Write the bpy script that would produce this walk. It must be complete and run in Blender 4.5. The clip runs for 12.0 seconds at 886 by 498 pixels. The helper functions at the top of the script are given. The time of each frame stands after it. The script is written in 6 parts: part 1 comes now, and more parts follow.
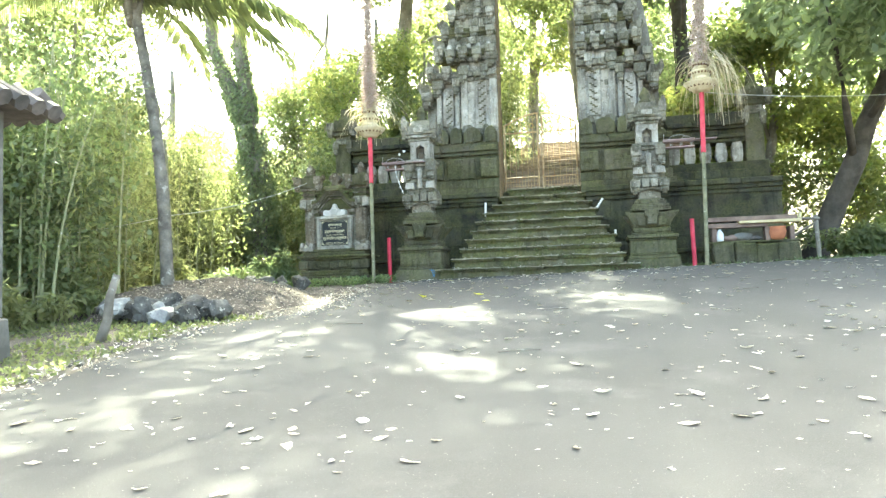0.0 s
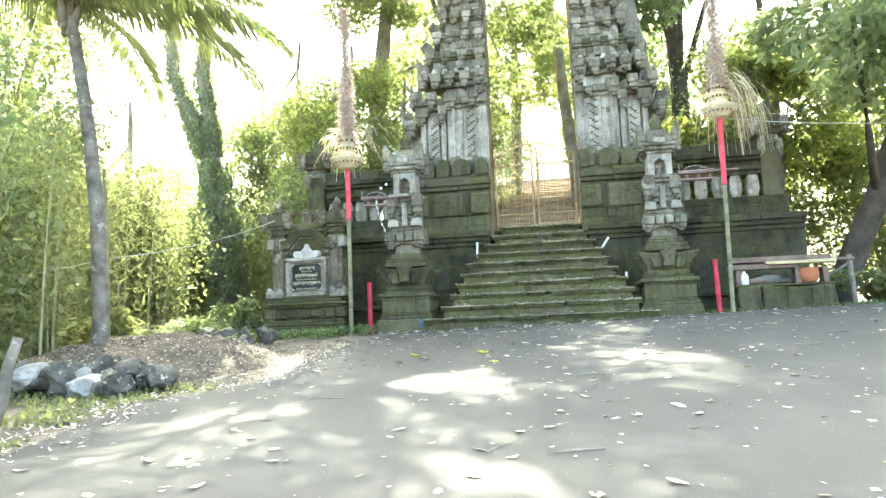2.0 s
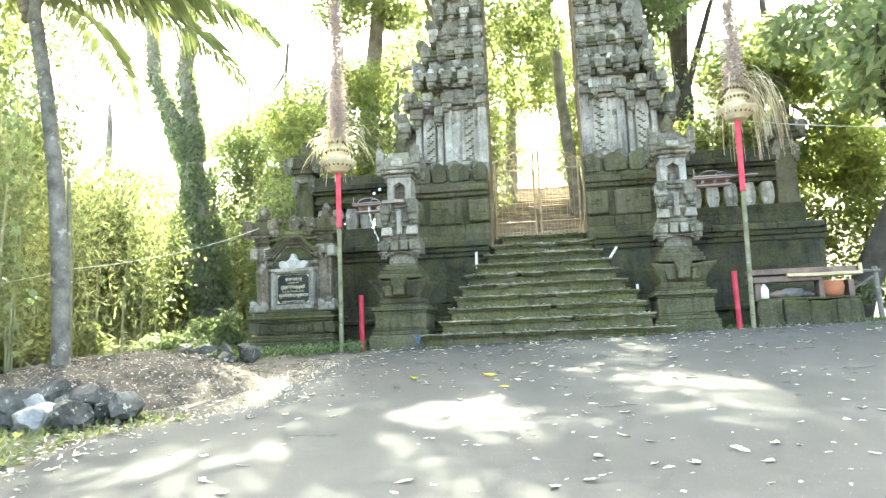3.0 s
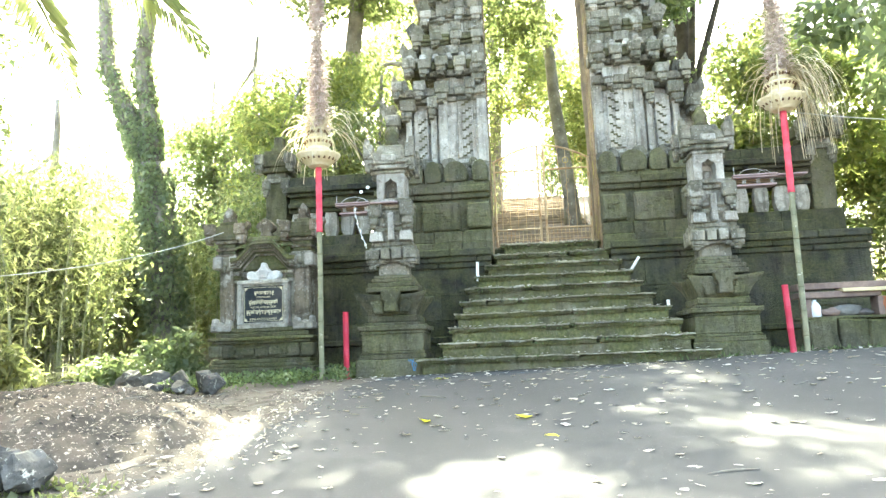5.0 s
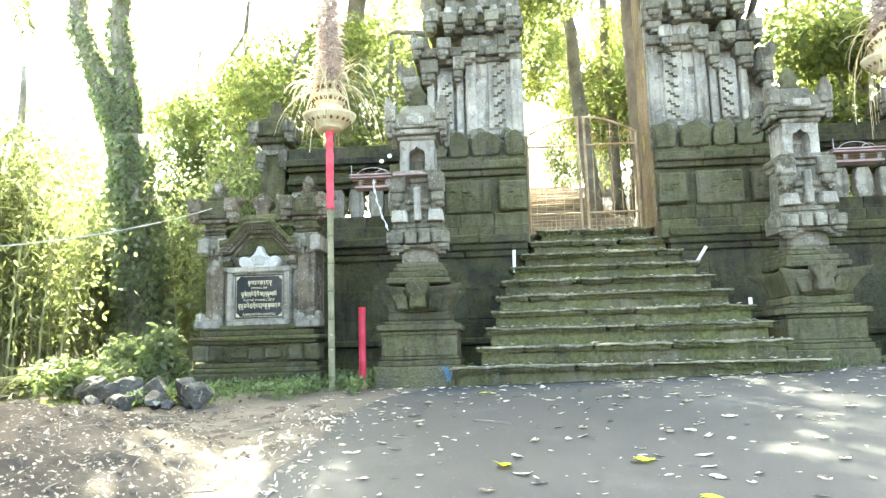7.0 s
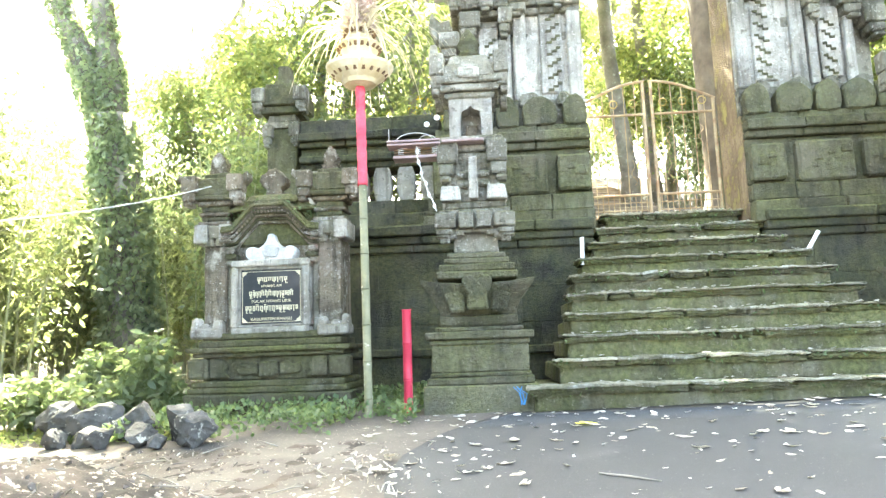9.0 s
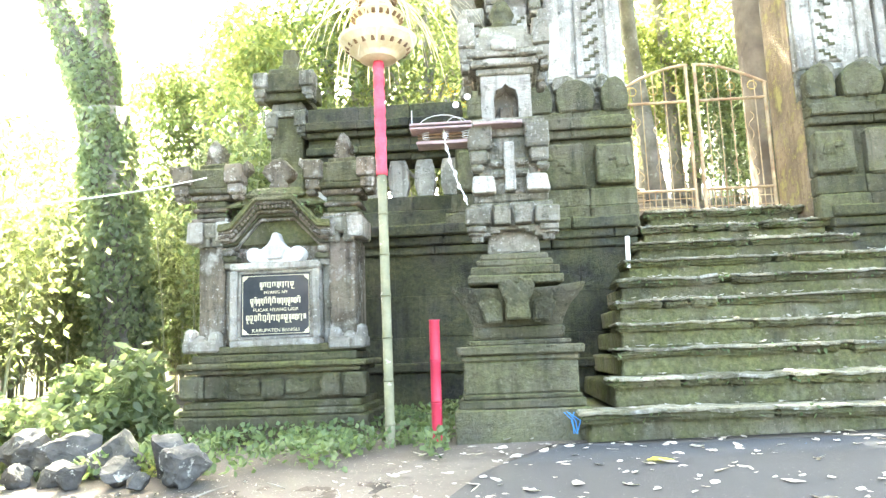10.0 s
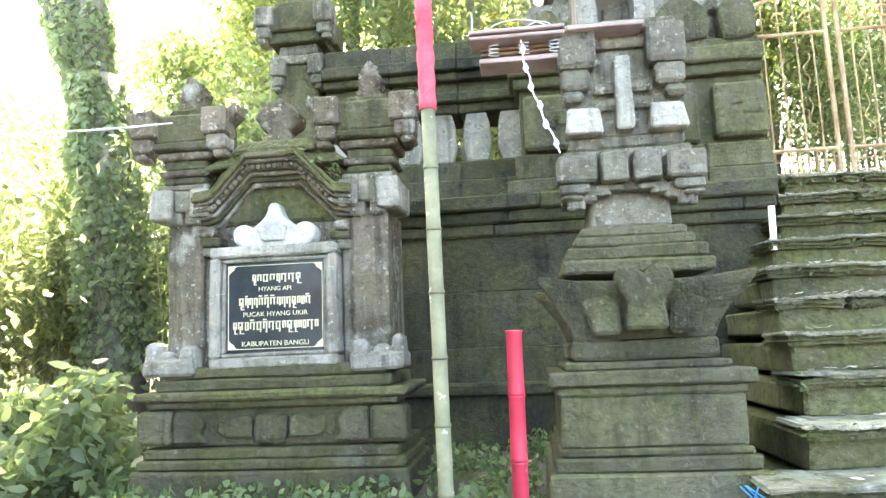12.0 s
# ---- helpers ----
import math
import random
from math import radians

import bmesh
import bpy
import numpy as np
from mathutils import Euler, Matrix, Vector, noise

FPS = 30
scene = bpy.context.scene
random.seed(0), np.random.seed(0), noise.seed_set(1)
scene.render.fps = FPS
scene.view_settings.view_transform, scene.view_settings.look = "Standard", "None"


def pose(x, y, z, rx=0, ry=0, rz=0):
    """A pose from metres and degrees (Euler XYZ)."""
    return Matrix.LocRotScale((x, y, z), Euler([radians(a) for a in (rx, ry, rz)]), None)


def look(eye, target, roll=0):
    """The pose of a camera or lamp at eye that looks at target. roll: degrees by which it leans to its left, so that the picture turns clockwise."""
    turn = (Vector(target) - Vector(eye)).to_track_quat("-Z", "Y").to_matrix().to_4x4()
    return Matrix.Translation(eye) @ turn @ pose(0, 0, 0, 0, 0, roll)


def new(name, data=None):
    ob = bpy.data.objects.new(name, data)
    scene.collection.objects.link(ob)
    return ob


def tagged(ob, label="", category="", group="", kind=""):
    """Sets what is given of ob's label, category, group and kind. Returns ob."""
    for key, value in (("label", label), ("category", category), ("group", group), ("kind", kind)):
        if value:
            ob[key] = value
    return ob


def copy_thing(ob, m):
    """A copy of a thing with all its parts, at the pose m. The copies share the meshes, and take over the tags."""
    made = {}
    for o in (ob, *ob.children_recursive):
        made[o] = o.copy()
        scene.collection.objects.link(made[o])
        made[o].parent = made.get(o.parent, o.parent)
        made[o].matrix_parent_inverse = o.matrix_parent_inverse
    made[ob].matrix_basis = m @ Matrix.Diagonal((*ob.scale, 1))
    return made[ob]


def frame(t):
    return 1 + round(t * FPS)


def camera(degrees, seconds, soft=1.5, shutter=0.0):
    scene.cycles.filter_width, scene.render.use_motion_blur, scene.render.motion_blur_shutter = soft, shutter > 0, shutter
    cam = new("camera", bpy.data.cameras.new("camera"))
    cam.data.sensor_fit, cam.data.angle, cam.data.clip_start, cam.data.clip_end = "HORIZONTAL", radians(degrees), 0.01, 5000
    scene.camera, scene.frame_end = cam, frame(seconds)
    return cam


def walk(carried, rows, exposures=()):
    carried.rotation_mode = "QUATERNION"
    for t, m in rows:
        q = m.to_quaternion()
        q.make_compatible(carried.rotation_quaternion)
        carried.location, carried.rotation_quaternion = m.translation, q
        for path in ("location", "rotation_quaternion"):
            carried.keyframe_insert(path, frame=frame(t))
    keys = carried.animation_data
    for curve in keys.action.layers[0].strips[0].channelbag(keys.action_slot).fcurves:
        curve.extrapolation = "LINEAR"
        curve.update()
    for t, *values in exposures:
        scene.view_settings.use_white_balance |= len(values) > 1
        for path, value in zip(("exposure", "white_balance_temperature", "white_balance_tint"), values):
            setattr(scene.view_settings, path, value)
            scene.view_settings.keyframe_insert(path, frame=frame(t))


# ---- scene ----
cam = camera(64.6, 12.0, soft=1.4)
METRES, EYE, TILT, LEAN, TURN = 12.8, 1.31, 0.0, 0.0, 12.1
ROWS = [
    (0.0, 0.0, 0.0, 0.0, 0.1, 3.29, 1.66),
    (0.5, -0.0082, 0.037, 0.0049, -0.41, 3.68, 1.77),
    (1.0, -0.012, 0.079, 0.0087, -1.59, 4.37, 1.95),
    (1.5, -0.0186, 0.1177, 0.0129, -1.94, 5.48, 1.87),
    (2.0, -0.027, 0.1567, 0.0188, -2.23, 6.52, 2.15),
    (2.5, -0.0324, 0.1974, 0.0242, -2.75, 7.0, 2.27),
    (4.5, -0.0615, 0.3542, 0.0401, -4.92, 8.05, 1.74),
    (5.0, -0.0701, 0.3964, 0.0424, -5.95, 8.41, 2.16),
    (5.5, -0.078, 0.4331, 0.0465, -6.72, 8.65, 2.26),
    (6.0, -0.0904, 0.4751, 0.051, -7.22, 8.47, 2.01),
    (6.5, -0.0974, 0.5155, 0.0527, -7.3, 8.0, 2.1),
    (7.0, -0.1101, 0.5616, 0.0548, -7.46, 7.97, 1.5),
    (9.0, -0.1471, 0.7235, 0.068, -7.96, 7.81, 1.98),
    (9.5, -0.1513, 0.763, 0.0717, -8.04, 8.01, 1.87),
    (10.0, -0.1565, 0.8065, 0.0763, -7.73, 8.23, 2.05),
    (10.5, -0.1566, 0.8482, 0.0799, -7.35, 8.15, 2.19),
    (11.0, -0.1589, 0.8946, 0.082, -6.91, 8.04, 1.99),
    (11.5, -0.1587, 0.9341, 0.0855, -6.24, 7.92, 2.04),
    (12.0, -0.1558, 0.9786, 0.0915, -5.23, 7.87, 2.23),
]
walk(cam, [(t, pose(0, 0, EYE, TILT, LEAN, TURN) @ pose(METRES * x, METRES * y, METRES * z, 90 + pitch, roll, yaw)) for t, x, y, z, yaw, pitch, roll in ROWS],
     exposures=((0.0, 4.05, 7000, -9), (2.5, 4.2, 7000, -7), (5.5, 4.42, 7000, -5), (7.0, 4.48, 7000, -5), (9.0, 4.96, 7000, -1), (10.2, 5.28, 7000, 0), (11.2, 5.16, 7000, 0), (12.0, 5.08, 6950, 0)))


# ---- world and sun ----
SUN_EL, SUN_YAW = 50.0, 10.0
world = bpy.data.worlds.new("sky")
scene.world = world
world.use_nodes = True
wn = world.node_tree.nodes
sky = wn.new("ShaderNodeTexSky")
sky.sky_type, sky.sun_disc = "NISHITA", False
sky.sun_elevation, sky.sun_rotation = radians(SUN_EL), radians(-SUN_YAW)
sky.air_density, sky.dust_density, sky.ozone_density = 0.6, 6.0, 0.3
world.node_tree.links.new(sky.outputs[0], wn["Background"].inputs[0])
wn["Background"].inputs[1].default_value = 0.15
sun_data = bpy.data.lights.new("sun", "SUN")
sun_data.energy, sun_data.angle, sun_data.color = 4.4, radians(0.6), (1.0, 0.95, 0.86)
sun = new("sun", sun_data)
SUN_DIR = Vector((-math.sin(radians(SUN_YAW)) * math.cos(radians(SUN_EL)), math.cos(radians(SUN_YAW)) * math.cos(radians(SUN_EL)), math.sin(radians(SUN_EL))))
sun.matrix_world = look(SUN_DIR * 60, (0, 0, 0))


# ---- materials ----
def mat(name, rough=0.85, metal=0.0, spec=0.2):
    m = bpy.data.materials.new(name)
    m.use_nodes = True
    b = m.node_tree.nodes["Principled BSDF"]
    b.inputs["Roughness"].default_value, b.inputs["Metallic"].default_value = rough, metal
    b.inputs["Specular IOR Level"].default_value = 0.5 if rough < 0.6 else spec
    return m, m.node_tree, b


def nd(tree, kind, **vals):
    n = tree.nodes.new(kind)
    for k, v in vals.items():
        n.inputs[k].default_value = v
    return n


def noise_fac(tree, scale, lo, hi, detail=6.0, coord=None):
    """A noise, pushed to 0..1 between lo and hi, in metres."""
    n = nd(tree, "ShaderNodeTexNoise", Scale=scale, Detail=detail, Roughness=0.62)
    if coord is None:
        coord = tree.nodes.new("ShaderNodeNewGeometry").outputs["Position"]
    tree.links.new(coord, n.inputs["Vector"])
    r = nd(tree, "ShaderNodeMapRange", **{"From Min": lo, "From Max": hi})
    tree.links.new(n.outputs["Fac"], r.inputs["Value"])
    return r.outputs[0]


def mix(tree, fac, a, b):
    m = tree.nodes.new("ShaderNodeMix")
    m.data_type = "RGBA"
    for idx, v in ((0, fac), (6, a), (7, b)):
        if isinstance(v, (int, float)):
            m.inputs[idx].default_value = v
        elif isinstance(v, tuple):
            m.inputs[idx].default_value = (*v, 1)
        else:
            tree.links.new(v, m.inputs[idx])
    return m.outputs[2]


def mul(tree, a, b):
    m = tree.nodes.new("ShaderNodeMath")
    m.operation = "MULTIPLY"
    for i, v in enumerate((a, b)):
        if isinstance(v, (int, float)):
            m.inputs[i].default_value = v
        else:
            tree.links.new(v, m.inputs[i])
    return m.outputs[0]


def bump(tree, bsdf, scale, strength, dist=0.01, detail=8.0):
    geo = tree.nodes.new("ShaderNodeNewGeometry")
    n = nd(tree, "ShaderNodeTexNoise", Scale=scale, Detail=detail, Roughness=0.7)
    tree.links.new(geo.outputs["Position"], n.inputs["Vector"])
    b = nd(tree, "ShaderNodeBump", Strength=strength, Distance=dist)
    tree.links.new(n.outputs["Fac"], b.inputs["Height"])
    tree.links.new(b.outputs["Normal"], bsdf.inputs["Normal"])


def island(tree, lo, hi, obj=False):
    """A grey multiplier, different for each piece."""
    src = tree.nodes.new("ShaderNodeObjectInfo").outputs["Random"] if obj else tree.nodes.new("ShaderNodeNewGeometry").outputs["Random Per Island"]
    r = nd(tree, "ShaderNodeMapRange", **{"To Min": lo, "To Max": hi})
    tree.links.new(src, r.inputs["Value"])
    return r.outputs[0]


def stone(name, base, dark, pale, moss=0.5, pale_amt=0.35, vary=True, wall_moss=0.16):
    """Weathered volcanic stone: dark lichen stains, pale crusts, moss where water lies."""
    m, t, b = mat(name, 0.92)
    c = mix(t, noise_fac(t, 1.7, 0.42, 0.66), base, dark)
    c = mix(t, mul(t, noise_fac(t, 7.0, 0.55, 0.72), 0.6), c, dark)
    c = mix(t, mul(t, noise_fac(t, 3.4, 0.52, 0.66), pale_amt), c, pale)
    c = mix(t, mul(t, noise_fac(t, 1.1, 0.48, 0.7), 0.45), c, (0.3 * base[0] + 0.12, 0.3 * base[0] + 0.09, 0.3 * base[0] + 0.06))
    mp = t.nodes.new("ShaderNodeMapping")
    mp.inputs["Scale"].default_value = (5.0, 5.0, 0.55)
    t.links.new(t.nodes.new("ShaderNodeNewGeometry").outputs["Position"], mp.inputs["Vector"])
    c = mix(t, mul(t, noise_fac(t, 1.6, 0.5, 0.68, 5.0, mp.outputs[0]), 0.75), c, dark)
    c = mix(t, mul(t, noise_fac(t, 11.0, 0.58, 0.68, 4.0), 0.7), c, dark)
    c = mix(t, mul(t, noise_fac(t, 26.0, 0.6, 0.67, 4.0), 0.6 * pale_amt + 0.15), c, pale)
    if moss:
        geo = t.nodes.new("ShaderNodeNewGeometry")
        sep = t.nodes.new("ShaderNodeSeparateXYZ")
        t.links.new(geo.outputs["True Normal"], sep.inputs[0])
        up = nd(t, "ShaderNodeMapRange", **{"From Min": 0.2, "From Max": 0.85, "To Min": wall_moss, "To Max": 1.0})
        t.links.new(sep.outputs["Z"], up.inputs["Value"])
        f = mul(t, mul(t, noise_fac(t, 2.3, 0.36, 0.6), up.outputs[0]), moss)
        mossc = mix(t, noise_fac(t, 21.0, 0.35, 0.65), (0.08, 0.086, 0.032), (0.19, 0.19, 0.075))
        c = mix(t, f, c, mossc)
    if vary:
        grey = t.nodes.new("ShaderNodeMix")
        grey.data_type, grey.blend_type = "RGBA", "MULTIPLY"
        grey.inputs[0].default_value = 1.0
        t.links.new(c, grey.inputs[6])
        comb = t.nodes.new("ShaderNodeCombineColor")
        v = island(t, 0.8, 1.18, True)
        for i in range(3):
            t.links.new(v, comb.inputs[i])
        t.links.new(comb.outputs[0], grey.inputs[7])
        c = grey.outputs[2]
    t.links.new(c, b.inputs["Base Color"])
    bump(t, b, 30.0, 1.0, 0.05)
    return m


def two_tone(name, a, b_, scale, rough=0.8, bump_scale=30.0, bump_amt=0.3, metal=0.0, spots=None):
    m, t, b = mat(name, rough, metal)
    c = mix(t, noise_fac(t, scale, 0.35, 0.65), a, b_)
    c = mix(t, mul(t, noise_fac(t, scale * 7, 0.5, 0.7), 0.4), c, b_)
    if spots:
        c = mix(t, noise_fac(t, spots[1], spots[2], spots[2] + 0.06), c, spots[0])
    t.links.new(c, b.inputs["Base Color"])
    bump(t, b, bump_scale, bump_amt)
    return m


def leafy(name, a, b_, trans=0.55, rough=0.55, lift_by=(1.95, 2.02, 1.45)):
    """Leaf: gloss on top and light through it."""
    m, t, b = mat(name, rough)
    src = t.nodes.new("ShaderNodeNewGeometry").outputs["Random Per Island"]
    c = mix(t, src, a, b_)
    c = mix(t, mul(t, noise_fac(t, 0.7, 0.4, 0.65), 0.5), c, a)
    t.links.new(c, b.inputs["Base Color"])
    tr = t.nodes.new("ShaderNodeBsdfTranslucent")
    lift = t.nodes.new("ShaderNodeMix")
    lift.data_type, lift.blend_type = "RGBA", "MULTIPLY"
    lift.inputs[0].default_value = 1.0
    t.links.new(c, lift.inputs[6])
    lift.inputs[7].default_value = (*lift_by, 1)
    t.links.new(lift.outputs[2], tr.inputs["Color"])
    mx = t.nodes.new("ShaderNodeMixShader")
    mx.inputs[0].default_value = trans
    t.links.new(b.outputs[0], mx.inputs[1])
    t.links.new(tr.outputs[0], mx.inputs[2])
    t.links.new(mx.outputs[0], t.nodes["Material Output"].inputs["Surface"])
    return m


STONE_DARK = stone("dark_mossy_stone", (0.148, 0.138, 0.09), (0.036, 0.035, 0.022), (0.34, 0.32, 0.24), 1.0, 0.26, wall_moss=0.45)
STONE_MID = stone("grey_weathered_stone", (0.31, 0.288, 0.23), (0.06, 0.056, 0.041), (0.64, 0.61, 0.53), 0.75, 0.65, wall_moss=0.25)
WALL_DARK = stone("black_mossy_wall_stone", (0.07, 0.068, 0.052), (0.022, 0.023, 0.018), (0.15, 0.145, 0.115), 1.0, 0.2, wall_moss=0.42)
STONE_PALE = stone("pale_carved_stone", (0.5, 0.47, 0.4), (0.15, 0.138, 0.112), (0.74, 0.71, 0.63), 0.25, 0.65)
STONE_BROWN = stone("brown_grey_stone", (0.265, 0.218, 0.165), (0.056, 0.047, 0.035), (0.64, 0.6, 0.53), 0.7, 0.8, wall_moss=0.25)
STONE_OCHRE = stone("ochre_stained_stone", (0.3, 0.22, 0.14), (0.13, 0.09, 0.06), (0.42, 0.36, 0.12), 0.3, 0.7)
STONE_WHITE = stone("white_stone", (0.72, 0.71, 0.67), (0.42, 0.41, 0.38), (0.85, 0.84, 0.8), 0.0, 0.4)
# step edges: pale from wear, with the light they catch painted in
NOSING = stone("worn_lit_nosing", (0.5, 0.46, 0.34), (0.1, 0.098, 0.062), (0.74, 0.71, 0.62), 0.5, 0.75, wall_moss=0.5)
STEP_MOSS = stone("mossy_step_stone", (0.165, 0.15, 0.09), (0.046, 0.048, 0.024), (0.5, 0.46, 0.35), 1.0, 0.3, wall_moss=0.85)
ASPHALT, _t, _b = mat("asphalt", 0.88)
_c = mix(_t, noise_fac(_t, 0.35, 0.4, 0.62), (0.054, 0.0535, 0.051), (0.072, 0.071, 0.0675))
_c = mix(_t, mul(_t, noise_fac(_t, 160.0, 0.5, 0.62, 2.0), 0.5), _c, (0.1, 0.1, 0.1))
_c = mix(_t, mul(_t, noise_fac(_t, 0.9, 0.55, 0.7), 0.4), _c, (0.13, 0.127, 0.12))
_c = mix(_t, mul(_t, noise_fac(_t, 60.0, 0.7, 0.73, 2.0), 0.45), _c, (0.5, 0.48, 0.42))
_t.links.new(_c, _b.inputs["Base Color"])
bump(_t, _b, 150.0, 0.35, 0.006, 3.0)
SOIL = two_tone("soil", (0.155, 0.135, 0.112), (0.08, 0.07, 0.058), 0.8, 0.95, 14.0, 0.9, spots=((0.42, 0.38, 0.31), 46.0, 0.62))
SOIL_STEP = two_tone("brown_littered_step", (0.32, 0.26, 0.2), (0.17, 0.135, 0.1), 2.0, 0.95, 20.0, 0.8)
MOUND = two_tone("dark_sandy_soil", (0.125, 0.104, 0.082), (0.036, 0.032, 0.027), 1.7, 0.95, 26.0, 1.0, spots=((0.36, 0.31, 0.25), 24.0, 0.57))
ROCK = two_tone("grey_rock", (0.135, 0.13, 0.118), (0.05, 0.048, 0.043), 3.0, 0.9, 18.0, 0.9, spots=((0.36, 0.35, 0.3), 14.0, 0.6))
ROCK_PALE = two_tone("pale_rock", (0.38, 0.38, 0.36), (0.18, 0.18, 0.18), 4.0, 0.85, 18.0, 0.7)
BARK = two_tone("grey_bark", (0.27, 0.25, 0.21), (0.14, 0.125, 0.105), 2.5, 0.95, 16.0, 1.0, spots=((0.33, 0.33, 0.29), 9.0, 0.6))
BARK_DARK = two_tone("dark_bark", (0.12, 0.105, 0.088), (0.055, 0.048, 0.04), 2.5, 0.95, 16.0, 1.0)
BARK_WARM = two_tone("buttress_bark", (0.25, 0.2, 0.145), (0.115, 0.09, 0.066), 1.8, 0.9, 12.0, 0.8, spots=((0.36, 0.33, 0.13), 2.2, 0.62))
PALM_BARK = two_tone("palm_bark", (0.23, 0.21, 0.175), (0.1, 0.09, 0.075), 5.0, 0.95, 30.0, 0.9, spots=((0.33, 0.32, 0.28), 7.0, 0.6))
BAMBOO = two_tone("green_bamboo", (0.33, 0.33, 0.19), (0.19, 0.2, 0.1), 3.0, 0.45, 60.0, 0.1, spots=((0.45, 0.44, 0.36), 8.0, 0.62))
BAMBOO_POLE = two_tone("faded_bamboo", (0.25, 0.235, 0.145), (0.14, 0.14, 0.085), 4.0, 0.68, 60.0, 0.1, spots=((0.42, 0.4, 0.3), 10.0, 0.62))
RED = two_tone("red_paint", (0.5, 0.035, 0.07), (0.38, 0.022, 0.05), 4.0, 0.5, 40.0, 0.15, spots=((0.72, 0.2, 0.2), 18.0, 0.67))
RED_CLOTH = two_tone("pink_red_cloth", (0.72, 0.12, 0.16), (0.56, 0.06, 0.09), 6.0, 0.85, 60.0, 0.4)
PALM_WEAVE = two_tone("dried_palm_leaf", (0.76, 0.69, 0.5), (0.58, 0.49, 0.3), 5.0, 0.75, 40.0, 0.3)
STRAW = leafy("straw_strips", (0.62, 0.56, 0.42), (0.45, 0.38, 0.26), 0.35, 0.7, (1.1, 1.1, 1.0))
WOVEN_DARK = two_tone("dark_woven_trim", (0.13, 0.08, 0.05), (0.22, 0.14, 0.08), 9.0, 0.8)
WHITE_PAINT = two_tone("white_paint", (0.8, 0.8, 0.78), (0.66, 0.66, 0.62), 6.0, 0.5)
RUST = two_tone("rusty_painted_iron", (0.5, 0.4, 0.24), (0.3, 0.19, 0.11), 5.0, 0.6, 50.0, 0.3, 0.2)
GOLD = two_tone("gold_paint", (0.5, 0.38, 0.14), (0.34, 0.24, 0.08), 6.0, 0.45, 50.0, 0.2, 0.4)
SLAB = two_tone("black_polished_stone", (0.022, 0.025, 0.03), (0.04, 0.045, 0.05), 5.0, 0.12, 50.0, 0.02)
LETTER = two_tone("cream_letter_paint", (0.62, 0.57, 0.4), (0.5, 0.45, 0.3), 8.0, 0.5)
PLANK = two_tone("weathered_plank", (0.26, 0.19, 0.15), (0.14, 0.1, 0.085), 4.0, 0.85)
PLANK_NEW = two_tone("pale_plank", (0.6, 0.52, 0.32), (0.46, 0.38, 0.22), 4.0, 0.7)
PINK_BOARD = two_tone("faded_pink_board", (0.4, 0.3, 0.285), (0.26, 0.19, 0.18), 5.0, 0.75)
CONCRETE = two_tone("rough_concrete", (0.21, 0.205, 0.185), (0.09, 0.088, 0.078), 2.2, 0.95, 30.0, 0.7)
TERRACOTTA = two_tone("terracotta", (0.5, 0.2, 0.1), (0.36, 0.14, 0.08), 6.0, 0.8)
PLASTIC = two_tone("white_plastic", (0.75, 0.76, 0.76), (0.62, 0.63, 0.64), 6.0, 0.35)
BLUE = two_tone("blue_plastic_rope", (0.03, 0.18, 0.42), (0.05, 0.26, 0.5), 9.0, 0.5)
WIRE = two_tone("pale_wire", (0.5, 0.5, 0.48), (0.35, 0.35, 0.33), 6.0, 0.5)
TILE = two_tone("dark_roof_tile", (0.16, 0.14, 0.13), (0.07, 0.065, 0.06), 3.0, 0.85)
FLOWER = two_tone("yellow_petals", (0.8, 0.55, 0.03), (0.7, 0.4, 0.02), 20.0, 0.6)
LEAF = leafy("green_leaves", (0.095, 0.117, 0.06), (0.185, 0.197, 0.1))
LEAF_DARK = leafy("dark_green_leaves", (0.1, 0.13, 0.072), (0.185, 0.215, 0.12), 0.55, 0.4)
LEAF_YELLOW = leafy("yellow_green_leaves", (0.1, 0.13, 0.052), (0.22, 0.22, 0.09), 0.6)
LEAF_BAMBOO = leafy("bamboo_leaves", (0.125, 0.142, 0.08), (0.27, 0.272, 0.155), 0.6)
IVY = leafy("ivy_leaves", (0.15, 0.185, 0.115), (0.29, 0.32, 0.2), 0.4)
LEAF_PALM = leafy("palm_leaves", (0.15, 0.175, 0.085), (0.26, 0.275, 0.15), 0.45)
LEAF_BROAD = leafy("broad_grey_green_leaves", (0.13, 0.165, 0.1), (0.25, 0.285, 0.175), 0.55, 0.45)
WEED = leafy("weeds", (0.075, 0.112, 0.048), (0.165, 0.21, 0.095), 0.4)
FALLEN = leafy("dry_fallen_leaves", (0.36, 0.31, 0.24), (0.74, 0.71, 0.65), 0.3, 0.7, (1.0, 1.0, 0.95))
FALLEN_YELLOW = leafy("yellow_fallen_leaf", (0.6, 0.55, 0.06), (0.5, 0.5, 0.08), 0.3, 0.5)


# ---- builders ----
def thing(name, loc=(0, 0, 0), label="", category="", group="", kind="", rz=0.0):
    ob = new(name)
    ob.empty_display_size = 0.1
    ob.matrix_world = pose(*loc, 0, 0, rz)
    return tagged(ob, label, category, group, kind)


def mesh_of(bm, name, smooth=False):
    me = bpy.data.meshes.new(name)
    bm.normal_update()
    bm.to_mesh(me)
    bm.free()
    if smooth:
        me.polygons.foreach_set("use_smooth", [True] * len(me.polygons))
    return me


